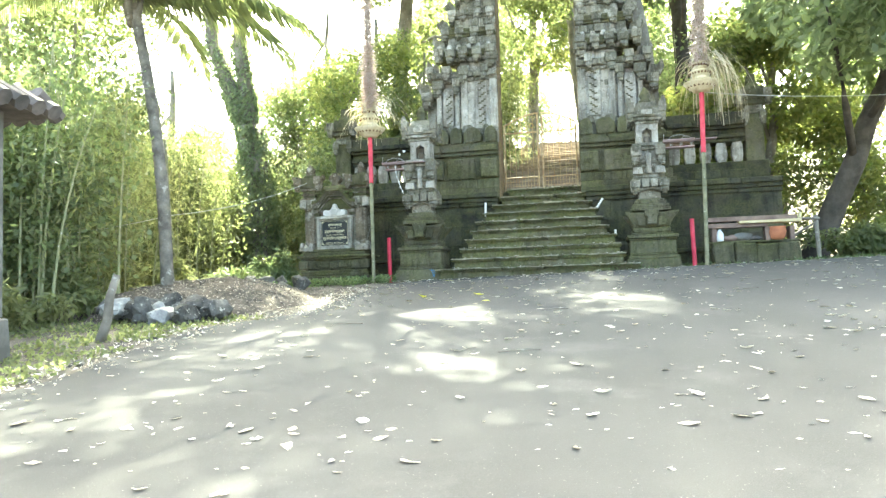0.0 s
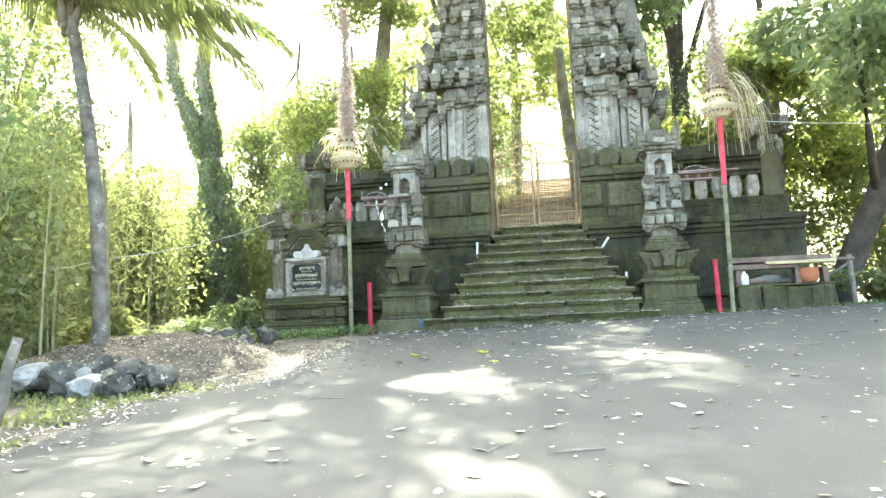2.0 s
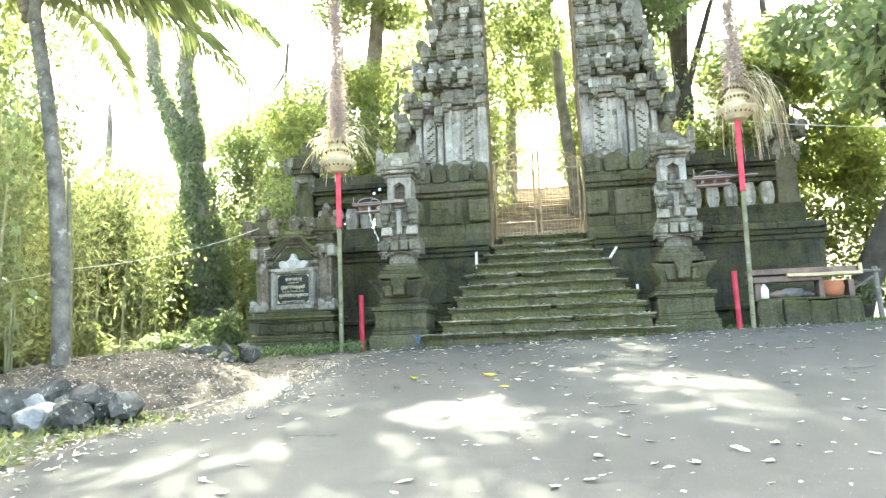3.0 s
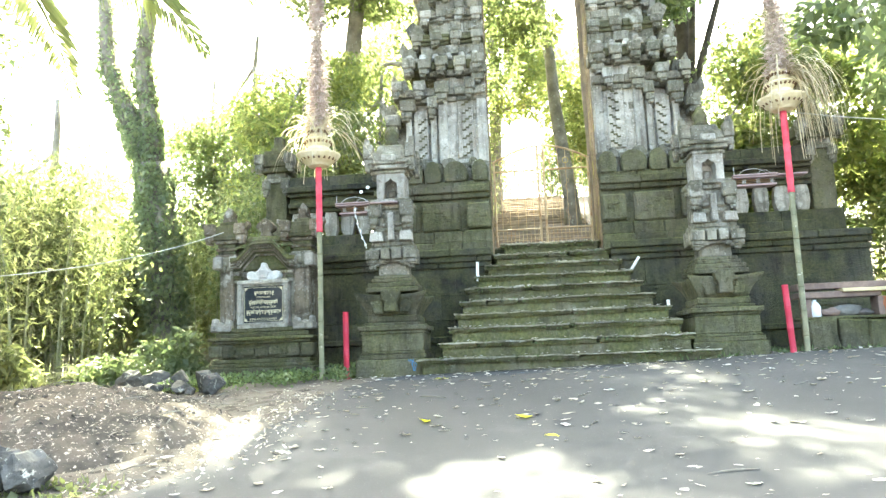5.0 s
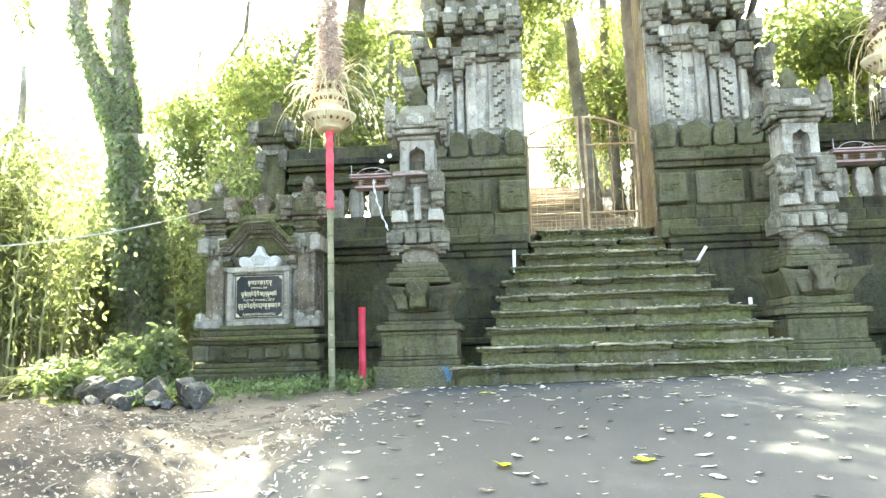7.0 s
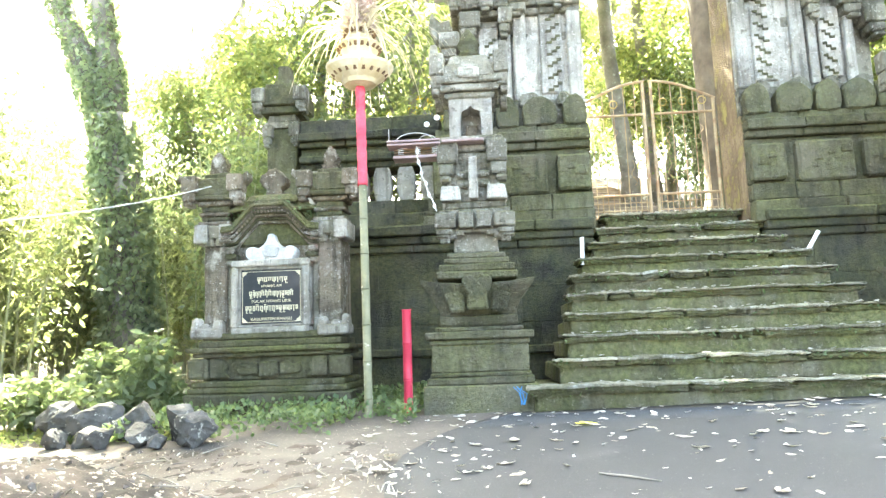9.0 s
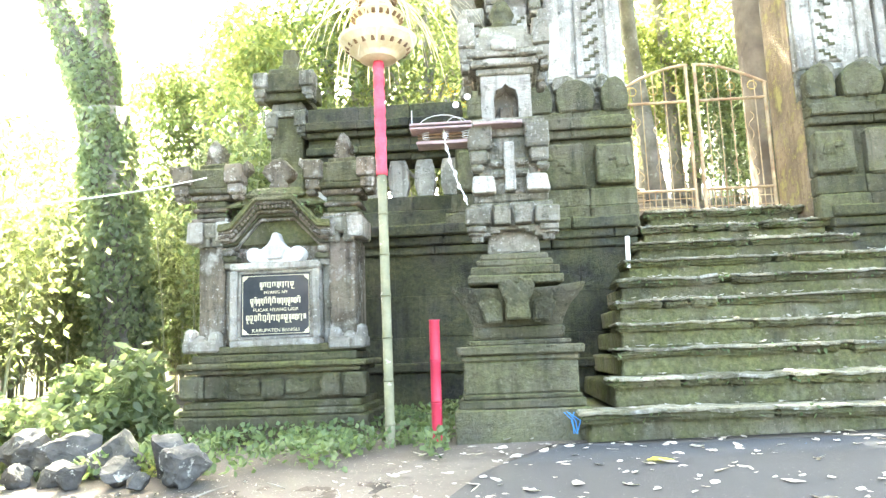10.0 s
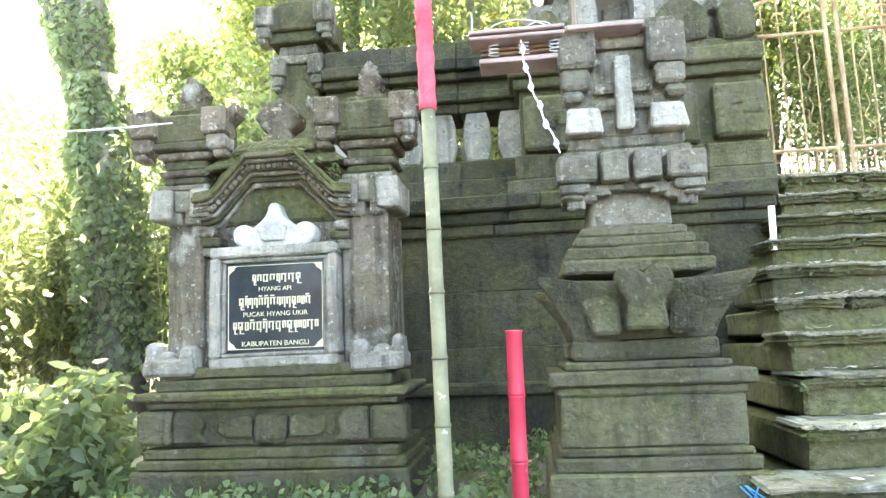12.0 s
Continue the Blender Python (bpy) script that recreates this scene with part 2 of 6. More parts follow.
def part(name, bm, material, parent, label="", smooth=False, loc=None):
    """Links a bmesh (or a mesh) as one mesh object under a thing or a part."""
    me = bm if isinstance(bm, bpy.types.Mesh) else mesh_of(bm, name, smooth)
    if not me.materials:
        me.materials.append(material)
    ob = new(name, me)
    ob.parent = parent
    if loc is not None:
        ob.matrix_basis = loc
    return tagged(ob, label)


def single(name, bm, material, label, category, kind="", group="", smooth=False, m=None):
    me = bm if isinstance(bm, bpy.types.Mesh) else mesh_of(bm, name, smooth)
    if not me.materials:
        me.materials.append(material)
    ob = new(name, me)
    if m is not None:
        ob.matrix_world = m
    return tagged(ob, label, category, group, kind)


def box(bm, x0, x1, y0, y1, z0, z1, tx=0.0, ty=0.0):
    """A block; tx, ty: how far its top is drawn in on each side (negative: flared)."""
    v = [bm.verts.new(p) for p in ((x0, y0, z0), (x1, y0, z0), (x1, y1, z0), (x0, y1, z0),
                                   (x0 + tx, y0 + ty, z1), (x1 - tx, y0 + ty, z1), (x1 - tx, y1 - ty, z1), (x0 + tx, y1 - ty, z1))]
    for f in ((3, 2, 1, 0), (4, 5, 6, 7), (0, 1, 5, 4), (1, 2, 6, 5), (2, 3, 7, 6), (3, 0, 4, 7)):
        bm.faces.new([v[i] for i in f])
    return v


def worn(bm, size=0.012, jitter=0.004, seed=1, segs=1):
    """Rounds the edges and shifts the corners a little, as weather does."""
    bmesh.ops.bevel(bm, geom=bm.edges[:], offset=size, segments=segs, affect="EDGES", clamp_overlap=True)
    long = [e for e in bm.edges if e.calc_length() > 0.22]
    if long and len(bm.edges) < 400:
        bmesh.ops.subdivide_edges(bm, edges=long, cuts=2, use_grid_fill=True)
    r = random.Random(seed)
    off = Vector((r.uniform(0, 90), r.uniform(0, 90), r.uniform(0, 90)))
    for v in bm.verts:
        v.co += Vector((r.uniform(-1, 1), r.uniform(-1, 1), r.uniform(-1, 1))) * jitter * 0.5
        v.co += noise.noise_vector(v.co * 4.0 + off) * jitter * 1.6
    return bm


def prism(bm, outline, y0, y1):
    """An outline in x, z, drawn out from y0 to y1."""
    a = [bm.verts.new((x, y0, z)) for x, z in outline]
    b = [bm.verts.new((x, y1, z)) for x, z in outline]
    n = len(a)
    fa, fb = bm.faces.new(a), bm.faces.new(b[::-1])
    for i in range(n):
        bm.faces.new((a[i], b[i], b[(i + 1) % n], a[(i + 1) % n]))
    bmesh.ops.recalc_face_normals(bm, faces=bm.faces[:])
    return bm


def lathe(bm, rings, sides=16, cx=0.0, cy=0.0):
    """rings: (radius, z) from below."""
    loops = []
    for r, z in rings:
        loops.append([bm.verts.new((cx + r * math.cos(2 * math.pi * i / sides), cy + r * math.sin(2 * math.pi * i / sides), z)) for i in range(sides)])
    for a, b in zip(loops, loops[1:]):
        for i in range(sides):
            bm.faces.new((a[i], a[(i + 1) % sides], b[(i + 1) % sides], b[i]))
    bm.faces.new(loops[0][::-1])
    bm.faces.new(loops[-1])
    return bm


def tube(bm, pts, radii, sides=8):
    """A tapered tube along points."""
    pts = [Vector(p) for p in pts]
    loops = []
    for i, p in enumerate(pts):
        d = (pts[min(i + 1, len(pts) - 1)] - pts[max(i - 1, 0)]).normalized()
        u = d.orthogonal().normalized() if abs(d.z) < 0.9 else Vector((1, 0, 0)).cross(d).normalized()
        w = d.cross(u)
        r = radii[i] if isinstance(radii, (list, tuple)) else radii
        loops.append([bm.verts.new(p + (u * math.cos(2 * math.pi * k / sides) + w * math.sin(2 * math.pi * k / sides)) * r) for k in range(sides)])
    for a, b in zip(loops, loops[1:]):
        for k in range(sides):
            bm.faces.new((a[k], a[(k + 1) % sides], b[(k + 1) % sides], b[k]))
    bm.faces.new(loops[0][::-1])
    bm.faces.new(loops[-1])
    return bm


def leaf_mesh(name, pos, length, width, rng, droop=0.4, up=None, dirs=None, material=None):
    """Many folded leaves in one mesh: each a stem end, two sides and a tip."""
    pos = np.asarray(pos, dtype=float)
    n = len(pos)
    if dirs is None:
        a = rng.uniform(0, 2 * np.pi, n)
        el = rng.normal(-droop, 0.5, n)
        dirs = np.stack([np.cos(a) * np.cos(el), np.sin(a) * np.cos(el), np.sin(el)], 1)
    nrm = rng.normal(size=(n, 3)) * 0.7 + np.array([0, 0, 1.0])
    side = np.cross(dirs, nrm)
    side /= np.linalg.norm(side, axis=1, keepdims=True) + 1e-9
    nn = np.cross(side, dirs)
    L = length * rng.uniform(0.6, 1.3, (n, 1))
    W = width * rng.uniform(0.7, 1.2, (n, 1))
    v = np.empty((n, 4, 3))
    v[:, 0] = pos
    v[:, 1] = pos + dirs * L * 0.45 + side * W * 0.5 - nn * W * 0.12
    v[:, 2] = pos + dirs * L - nn * L * 0.12
    v[:, 3] = pos + dirs * L * 0.45 - side * W * 0.5 - nn * W * 0.12
    if n < 4000:
        v = np.empty((n, 6, 3))
        v[:, 0] = pos
        v[:, 1] = pos + dirs * L * 0.28 + side * W * 0.46 - nn * W * 0.1
        v[:, 2] = pos + dirs * L * 0.64 + side * W * 0.36 - nn * (W * 0.1 + L * 0.05)
        v[:, 3] = pos + dirs * L - nn * L * 0.14
        v[:, 4] = pos + dirs * L * 0.64 - side * W * 0.36 - nn * (W * 0.1 + L * 0.05)
        v[:, 5] = pos + dirs * L * 0.28 - side * W * 0.46 - nn * W * 0.1
        i = np.arange(n) * 6
        faces = np.concatenate([np.stack([i, i + 1, i + 2, i + 3], 1), np.stack([i, i + 3, i + 4, i + 5], 1)])
        me = bpy.data.meshes.new(name)
        me.from_pydata(v.reshape(-1, 3).tolist(), [], faces.tolist())
        if material:
            me.materials.append(material)
        return me
    i = np.arange(n) * 4
    tri = np.stack([i, i + 1, i + 2, i, i + 2, i + 3], 1).reshape(-1, 3)
    me = bpy.data.meshes.new(name)
    me.from_pydata(v.reshape(-1, 3).tolist(), [], tri.tolist())
    if material:
        me.materials.append(material)
    return me


def crown_points(rng, centres, radii, n, shell=0.55):
    """Points in uneven clumps, denser near each clump's skin."""
    k = rng.integers(0, len(centres), n)
    d = rng.normal(size=(n, 3))
    d /= np.linalg.norm(d, axis=1, keepdims=True)
    r = np.asarray(radii)[k] * rng.uniform(shell ** 3, 1, n) ** (1 / 3)
    return np.asarray(centres)[k] + d * r[:, None] * np.array([1, 1, 0.8])


# ---- ground ----
def smooth01(a, b, v):
    t = min(max((v - a) / (b - a), 0.0), 1.0)
    return t * t * (3 - 2 * t)


def gz(x, y):
    """Height of the ground: a road that climbs to the temple and levels out."""
    yy = min(max(y, -12.0), 60.0)
    z = 0.098 * yy if yy < 15.3 else 0.098 * 15.3 + 0.03 * (min(yy, 19) - 15.3)
    z += 0.02 * (min(max(x, -8.0), 6.0) + 4.5) * smooth01(9, 15, yy)
    return z


def road_left(y):
    """The asphalt's left edge."""
    pts = ((-40, -9.0), (0, -6.0), (5, -5.1), (8.9, -5.5), (9.8, -4.75), (10.8, -4.5), (13.0, -4.65), (14.4, -4.5), (15.1, -4.1), (16, -3.4))
    for (y0, x0), (y1, x1) in zip(pts, pts[1:]):
        if y <= y1:
            return x0 + (x1 - x0) * max(0.0, (y - y0) / (y1 - y0))
    return pts[-1][1]

bm = bmesh.new()
xs = [-600, -200, -80, -40] + [-24 + i * 0.8 for i in range(62)] + [40, 80, 200, 600]
ys = [-600, -200, -80, -30] + [-14 + i * 0.8 for i in range(50)] + [30, 40, 60, 100, 200, 600]
grid = [[bm.verts.new((x, y, gz(x, y) - 0.01 + (0.015 * noise.noise(Vector((x * 0.5, y * 0.5, 3))) - 0.006 if -24 < x < 24 and -10 < y < 24 else -0.03))) for x in xs] for y in ys]
for j in range(len(ys) - 1):
    for i in range(len(xs) - 1):
        bm.faces.new((grid[j][i], grid[j][i + 1], grid[j + 1][i + 1], grid[j + 1][i]))
single("ground", bm, SOIL, "brown earth ground strewn with litter", "ground", "structure", smooth=True)

# road, draped over the ground
bm = bmesh.new()
rows_ = []
for j in range(80):
    y = -34 + j * (50.0 / 79)
    row = []
    xl = road_left(y) + 0.22 * noise.noise(Vector((y * 0.9, 0, 0))) + 0.12 * noise.noise(Vector((y * 3.1, 5, 0)))
    xr = 40.0
    for i in range(41):
        u = i / 40
        x = xl + (xr - xl) * u ** 1.6
        yy = y
        if j == 79:
            yy = 15.2 + 0.75 * smooth01(0.2, 2.2, x) + 0.1 * noise.noise(Vector((x * 1.5, 4, 0)))
        row.append(bm.verts.new((x, yy, gz(x, yy) + (0.012 if 0 < i else -0.03))))
    rows_.append(row)
for a, b in zip(rows_, rows_[1:]):
    for i in range(40):
        bm.faces.new((a[i], a[i + 1], b[i + 1], b[i]))
single("road", bm, ASPHALT, "grey worn asphalt road climbing towards the steps", "road", "structure", smooth=True)

# hillside behind the gate, with its long flight of steps
bm = bmesh.new()
hx = [-60, -30] + [-16 + i * 1.6 for i in range(21)] + [30, 60]
hy = [19.9, 20.4, 21, 24, 28, 32, 36, 40, 46, 60, 90]


def hill(x, y):
    z = 3.86 if y < 21 else 3.86 + 0.29 * (min(y, 40) - 21) - 0.05
    return z + (0.25 * noise.noise(Vector((x * 0.4, y * 0.4, 7))) if y > 22 else 0) - 4.5 * smooth01(4.5, 7.5, abs(x + 1.3)) * (1 if y < 30 else 0.4)


g2 = [[bm.verts.new((x, y, hill(x, y))) for x in hx] for y in hy]
for j in range(len(hy) - 1):
    for i in range(len(hx) - 1):
        bm.faces.new((g2[j][i], g2[j][i + 1], g2[j + 1][i + 1], g2[j + 1][i]))
single("ground_hillside", bm, SOIL, "brown leaf-littered hillside rising behind the temple gate", "ground", "structure", smooth=True)

# ---- podium and steps ----
PODIUM_Y, TOP = 18.15, 3.8


def courses(parent, x0, x1, y, z0, z1, n, depth, lengths, material, rng, name="block"):
    """Rows of stone blocks with open joints, in front of a core."""
    h = (z1 - z0) / n
    for c in range(n):
        x = x0 - rng.uniform(0, lengths[0] * 0.6)
        while x < x1 - 0.02:
            L = rng.uniform(*lengths)
            a, b = max(x, x0), min(x + L, x1)
            if b - a > 0.08:
                bm = bmesh.new()
                o = rng.uniform(-0.004, 0.004)
                box(bm, a + 0.002, b - 0.002, y + o, y + depth, z0 + c * h + 0.002, z0 + (c + 1) * h - 0.002)
                worn(bm, 0.004, 0.002, rng.randrange(9999))
                part(name, bm, material, parent)
            x += L


rng = random.Random(5)
podium = thing("wall_podium", (0, 0, 0), "dark mossy stone podium wall carrying the temple gate", "wall", kind="structure")
bm = bmesh.new()
box(bm, -7.25, -2.45, PODIUM_Y + 0.2, 20.2, 1.2, TOP - 0.01)
box(bm, -0.05, 4.45, PODIUM_Y + 0.2, 20.2, 1.2, TOP - 0.01)
box(bm, -2.44, -0.06, 18.75, 20.2, 1.2, 3.85)
part("core", bm, WALL_DARK, podium)
for xa, xb in ((-7.3, -2.4), (-0.1, 4.5)):
    courses(podium, xa, xb, PODIUM_Y, 1.45, 3.45, 4, 0.3, (0.9, 1.7), WALL_DARK, rng)
    for z0, z1, out in ((1.45, 2.04, 0.1), (2.04, 2.15, 0.16), (3.45, 3.56, 0.05), (3.56, 3.67, 0.1), (3.67, 3.81, 0.16)):
        x = xa - 0.02
        while x < xb:
            e = min(x + rng.uniform(0.8, 1.5), xb + 0.02)
            bm = bmesh.new()
            box(bm, x, e - 0.006, PODIUM_Y - out, PODIUM_Y + 0.34, z0, z1 - 0.003)
            part("moulding", worn(bm, 0.018, 0.006, rng.randrange(9999)), WALL_DARK, podium)
            x = e

STEP_L = (-3.5, -3.2, -3.08, -3.0, -2.94, -2.86, -2.7, -2.52, -2.36, -2.2)
STEP_R = (1.0, 0.72, 0.64, 0.56, 0.4, 0.28, 0.17, 0.04, -0.08, -0.24)
N = 10


def step_at(i):
    """Front edge and top of one step."""
    return 15.4 + 3.1 * i / 9, 1.765 + 2.155 * i / 9


stairs = thing("stairs", (-1.5, 15.2, 1.45), "broad flight of mossy grey stone steps to the gate", "stairs", kind="structure")
for i in range(N):
    y0, z1 = step_at(i)
    y0, z1 = y0 - 15.2, z1 - 1.45
    z0 = z1 - 0.26 if i else -0.2
    xl, xr = STEP_L[i] + 1.5, STEP_R[i] + 1.5
    cuts = [xl] + sorted(rng.uniform(xl + 0.4, xr - 0.4) for _ in range(3)) + [xr]
    bm = bmesh.new()
    box(bm, xl + 0.07, xr - 0.07, y0 + 0.075, 3.5, z0, z1 - 0.075)
    bmesh.ops.subdivide_edges(bm, edges=[e for e in bm.edges if abs(e.verts[0].co.x - e.verts[1].co.x) > 0.2], cuts=14)
    part("riser", worn(bm, 0.02, 0.014, i), STEP_MOSS, stairs)
    for a, b in zip(cuts, cuts[1:]):
        if b - a < 0.15:
            continue
        bm = bmesh.new()
        box(bm, a + 0.004, b - 0.004, y0 + rng.uniform(-0.012, 0.02), y0 + 0.46, z1 - 0.085, z1 - 0.024)
        bmesh.ops.subdivide_edges(bm, edges=[e for e in bm.edges if abs(e.verts[0].co.x - e.verts[1].co.x) > 0.2], cuts=6)
        part("tread", worn(bm, 0.026, 0.013, rng.randrange(9999), 2), STEP_MOSS, stairs)
        # thin pale strip: worn edge and its bright light line in one colour
        bm = bmesh.new()
        o = rng.uniform(-0.02, 0.012)
        box(bm, a + 0.006, b - 0.006, y0 - 0.006 + o, y0 + 0.44, z1 - 0.026, z1 + rng.uniform(-0.006, 0.006))
        bmesh.ops.subdivide_edges(bm, edges=[e for e in bm.edges if abs(e.verts[0].co.x - e.verts[1].co.x) > 0.2], cuts=8)
        part("nosing", worn(bm, 0.011, 0.012, rng.randrange(9999), 2), NOSING, stairs)
slab_bm = bmesh.new()
box(slab_bm, -2.32, -0.26, 18.85, 20.4, 3.5, 3.905)
single("floor_landing", worn(slab_bm, 0.02, 0.006, 3), STEP_MOSS, "mossy stone landing under the iron gate", "floor", "structure")


# ---- carved pieces ----
def ear(bm, x, y, z, w, h, d, s=1):
    """Stepped bracket: square block, a smaller block below it and a curled foot turned outwards."""
    box(bm, x - w / 2, x + w / 2, y, y + d, z + h * 0.45, z + h)
    box(bm, x - w * 0.38 + s * w * 0.06, x + w * 0.38 + s * w * 0.06, y + 0.02, y + d, z + h * 0.15, z + h * 0.45)
    box(bm, x - w * 0.25 + s * w * 0.16, x + w * 0.28 + s * w * 0.16, y + 0.035, y + d, z, z + h * 0.15)


def ear_part(parent, material, x, y, z, w, h, d, s=1, seed=1, name="bracket"):
    bm = bmesh.new()
    ear(bm, x, y, z, w, h, d, s)
    return part(name, worn(bm, min(0.02, w * 0.08), 0.004, seed), material, parent)


def slab_part(parent, material, x0, x1, y0, y1, z0, z1, name="block", tx=0.0, ty=0.0, bev=0.014, seed=1):
    bm = bmesh.new()
    box(bm, x0, x1, y0, y1, z0, z1, tx, ty)
    return part(name, worn(bm, bev, 0.006, seed), material, parent)


def petal(bm, x, y, z, w, h, d):
    """A round-shouldered lotus petal."""
    pts = [(x + w / 2 * math.cos(a) * (1 if a < math.pi else 0.9), z + h * 0.35 + h * 0.65 * math.sin(a)) for a in [i * math.pi / 7 for i in range(8)]]
    pts += [(x - w * 0.42, z), (x + w * 0.42, z)]
    prism(bm, pts, y, y + d)


def flared_bowl(bm):
    """A square bowl whose four corners sweep out and up like prows."""
    n = 6
    loops = []
    for h, z, out, rise in ((0.41, 0.94, 0.0, 0.0), (0.43, 1.0, 0.01, 0.0), (0.46, 1.06, 0.03, 0.01), (0.49, 1.12, 0.065, 0.015), (0.51, 1.17, 0.1, 0.025), (0.51, 1.2, 0.105, 0.035), (0.44, 1.19, 0.08, 0.02)):
        loop = []
        for side in range(4):
            for k in range(n):
                u = -1 + 2 * k / n
                q = abs(u) ** 4
                w = h + out * q
                a, b = u * w, -w
                for _ in range(side):
                    a, b = -b, a
                loop.append(bm.verts.new((a, b, z + rise * q)))
        loops.append(loop)
    m_ = len(loops[0])
    for lo, hi in zip(loops, loops[1:]):
        for k in range(m_):
            bm.faces.new((lo[k], lo[(k + 1) % m_], hi[(k + 1) % m_], hi[k]))
    bm.faces.new(loops[0][::-1])
    bm.faces.new(loops[-1])


COLUMN_HEIGHTS = ((-0.3, -0.3), (0.2, 0.14), (0.36, 0.26), (0.64, 0.54), (0.86, 0.72), (0.94, 0.84), (1.25, 1.22), (1.52, 1.5), (1.6, 1.6), (1.86, 1.74), (2.16, 1.97), (2.24, 2.05), (2.42, 2.21), (2.72, 2.6), (2.84, 2.76), (3.27, 3.2), (3.46, 3.42), (4.2, 4.2))


def side_column(x, y, z, label):
    """Tiered offering column: plinth, bowl, bracket tiers, little niche house and finial."""
    t = thing("offering_column", (x, y, z), label, "stone column", "columns beside the steps")
    for z0, z1, w, mat_ in ((-0.3, 0.2, 1.22, STONE_DARK), (0.2, 0.3, 1.14, STONE_DARK), (0.3, 0.36, 1.08, STONE_DARK), (0.36, 0.64, 1.04, STONE_DARK),
                            (0.64, 0.7, 1.08, STONE_DARK), (0.7, 0.8, 1.16, STONE_DARK), (0.8, 0.86, 0.96, STONE_DARK), (0.86, 0.94, 0.86, STONE_DARK)):
        slab_part(t, mat_, -w / 2, w / 2, -w / 2 + 0.02, w / 2, z0, z1 - 0.003, "plinth" if w > 1 else "moulding", seed=int(z0 * 100) + 7)
    bm = bmesh.new()
    flared_bowl(bm)
    part("bowl", worn(bm, 0.008, 0.006, 4), STONE_DARK, t, "flared bowl-shaped course with upturned corners")
    for s in (-1, 1):
        bm = bmesh.new()
        prism(bm, [(s * 0.13, 0.96), (s * 0.3, 0.96), (s * 0.34, 1.06), (s * 0.42, 1.14), (s * 0.24, 1.2), (s * 0.15, 1.1)], -0.5, -0.4)
        part("leaf_relief", worn(bm, 0.02, 0.006, 6), STONE_DARK, t)
    bm = bmesh.new()
    prism(bm, [(0.0, 1.22), (0.06, 1.27), (0.14, 1.26), (0.17, 1.2), (0.14, 1.14), (0.1, 1.1), (0.12, 0.98), (-0.12, 0.98), (-0.1, 1.1), (-0.14, 1.14), (-0.17, 1.2), (-0.14, 1.26), (-0.06, 1.27)], -0.6, -0.42)
    part("heart_relief", worn(bm, 0.016, 0.002, 3), STONE_DARK, t, "heart-shaped relief")
    for z0, z1, w in ((1.24, 1.32, 0.9), (1.32, 1.4, 0.84), (1.4, 1.46, 0.72), (1.46, 1.52, 0.66)):
        slab_part(t, STONE_DARK, -w / 2, w / 2, -w / 2 + 0.02, w / 2, z0, z1 - 0.003, "moulding", seed=int(z0 * 50))
    slab_part(t, STONE_MID, -0.25, 0.25, -0.24, 0.26, 1.52, 1.81, "shaft", 0.015, 0.015)
    # stepped arch with hanging blocks
    slab_part(t, STONE_MID, -0.4, 0.4, -0.3, 0.32, 1.8, 2.16, "tier")
    for k, (dx, zz) in enumerate(((0.34, 1.6), (0.26, 1.68), (0.18, 1.74), (0.1, 1.79))):
        for s in (-1, 1):
            slab_part(t, STONE_MID, s * dx - 0.055, s * dx + 0.055, -0.36, -0.26, zz, 1.86, "step_block", seed=k + 3)
    for s in (-1, 1):
        ear_part(t, STONE_MID, s * 0.33, -0.44, 1.7, 0.24, 0.38, 0.2, s, 8, "hanging_block")
        slab_part(t, STONE_MID, s * 0.1 - 0.085, s * 0.1 + 0.085, -0.43, -0.25, 1.87, 2.1, "hanging_block", seed=5)
    slab_part(t, STONE_MID, -0.36, 0.36, -0.3, 0.3, 2.16, 2.24, "moulding")
    slab_part(t, STONE_MID, -0.3, 0.3, -0.26, 0.28, 2.24, 2.72, "tier")
    slab_part(t, STONE_PALE, -0.05, 0.05, -0.38, -0.24, 2.26, 2.66, "upright_rib")
    for zz in (2.42, 2.5):
        slab_part(t, STONE_MID, -0.19, 0.19, -0.32, -0.24, zz, zz + 0.05, "cross_rib")
    for s in (-1, 1):
        slab_part(t, STONE_PALE, s * 0.26 - 0.12, s * 0.26 + 0.12, -0.4, -0.18, 2.24, 2.42, "corner_block", 0.02, 0.02, seed=9)
        ear_part(t, STONE_MID, s * 0.28, -0.4, 2.46, 0.24, 0.34, 0.2, s, 11, "bracket")
    slab_part(t, STONE_MID, -0.33, 0.33, -0.3, 0.3, 2.72, 2.78, "moulding")
    slab_part(t, STONE_MID, -0.36, 0.36, -0.34, 0.32, 2.78, 2.84, "slab")
    # niche house with an arched hollow
    bm = bmesh.new()
    box(bm, -0.25, -0.12, -0.26, -0.03, 2.84, 3.27)
    box(bm, 0.12, 0.25, -0.26, -0.03, 2.84, 3.27)
    arch = [(-0.12, 3.06), (-0.1, 3.13), (-0.04, 3.15), (0, 3.19), (0.04, 3.15), (0.1, 3.13), (0.12, 3.06)]
    for (xa, za), (xb, zb) in zip(arch, arch[1:]):
        prism(bm, [(xa, za), (xb, zb), (xb, 3.27), (xa, 3.27)], -0.26, -0.03)
    box(bm, -0.25, 0.25, -0.028, 0.24, 2.84, 3.27)
    part("niche", bm, STONE_PALE, t, "small arched niche")
    slab_part(t, STONE_BROWN, -0.07, 0.07, -0.12, -0.06, 2.85, 3.02, "tablet")
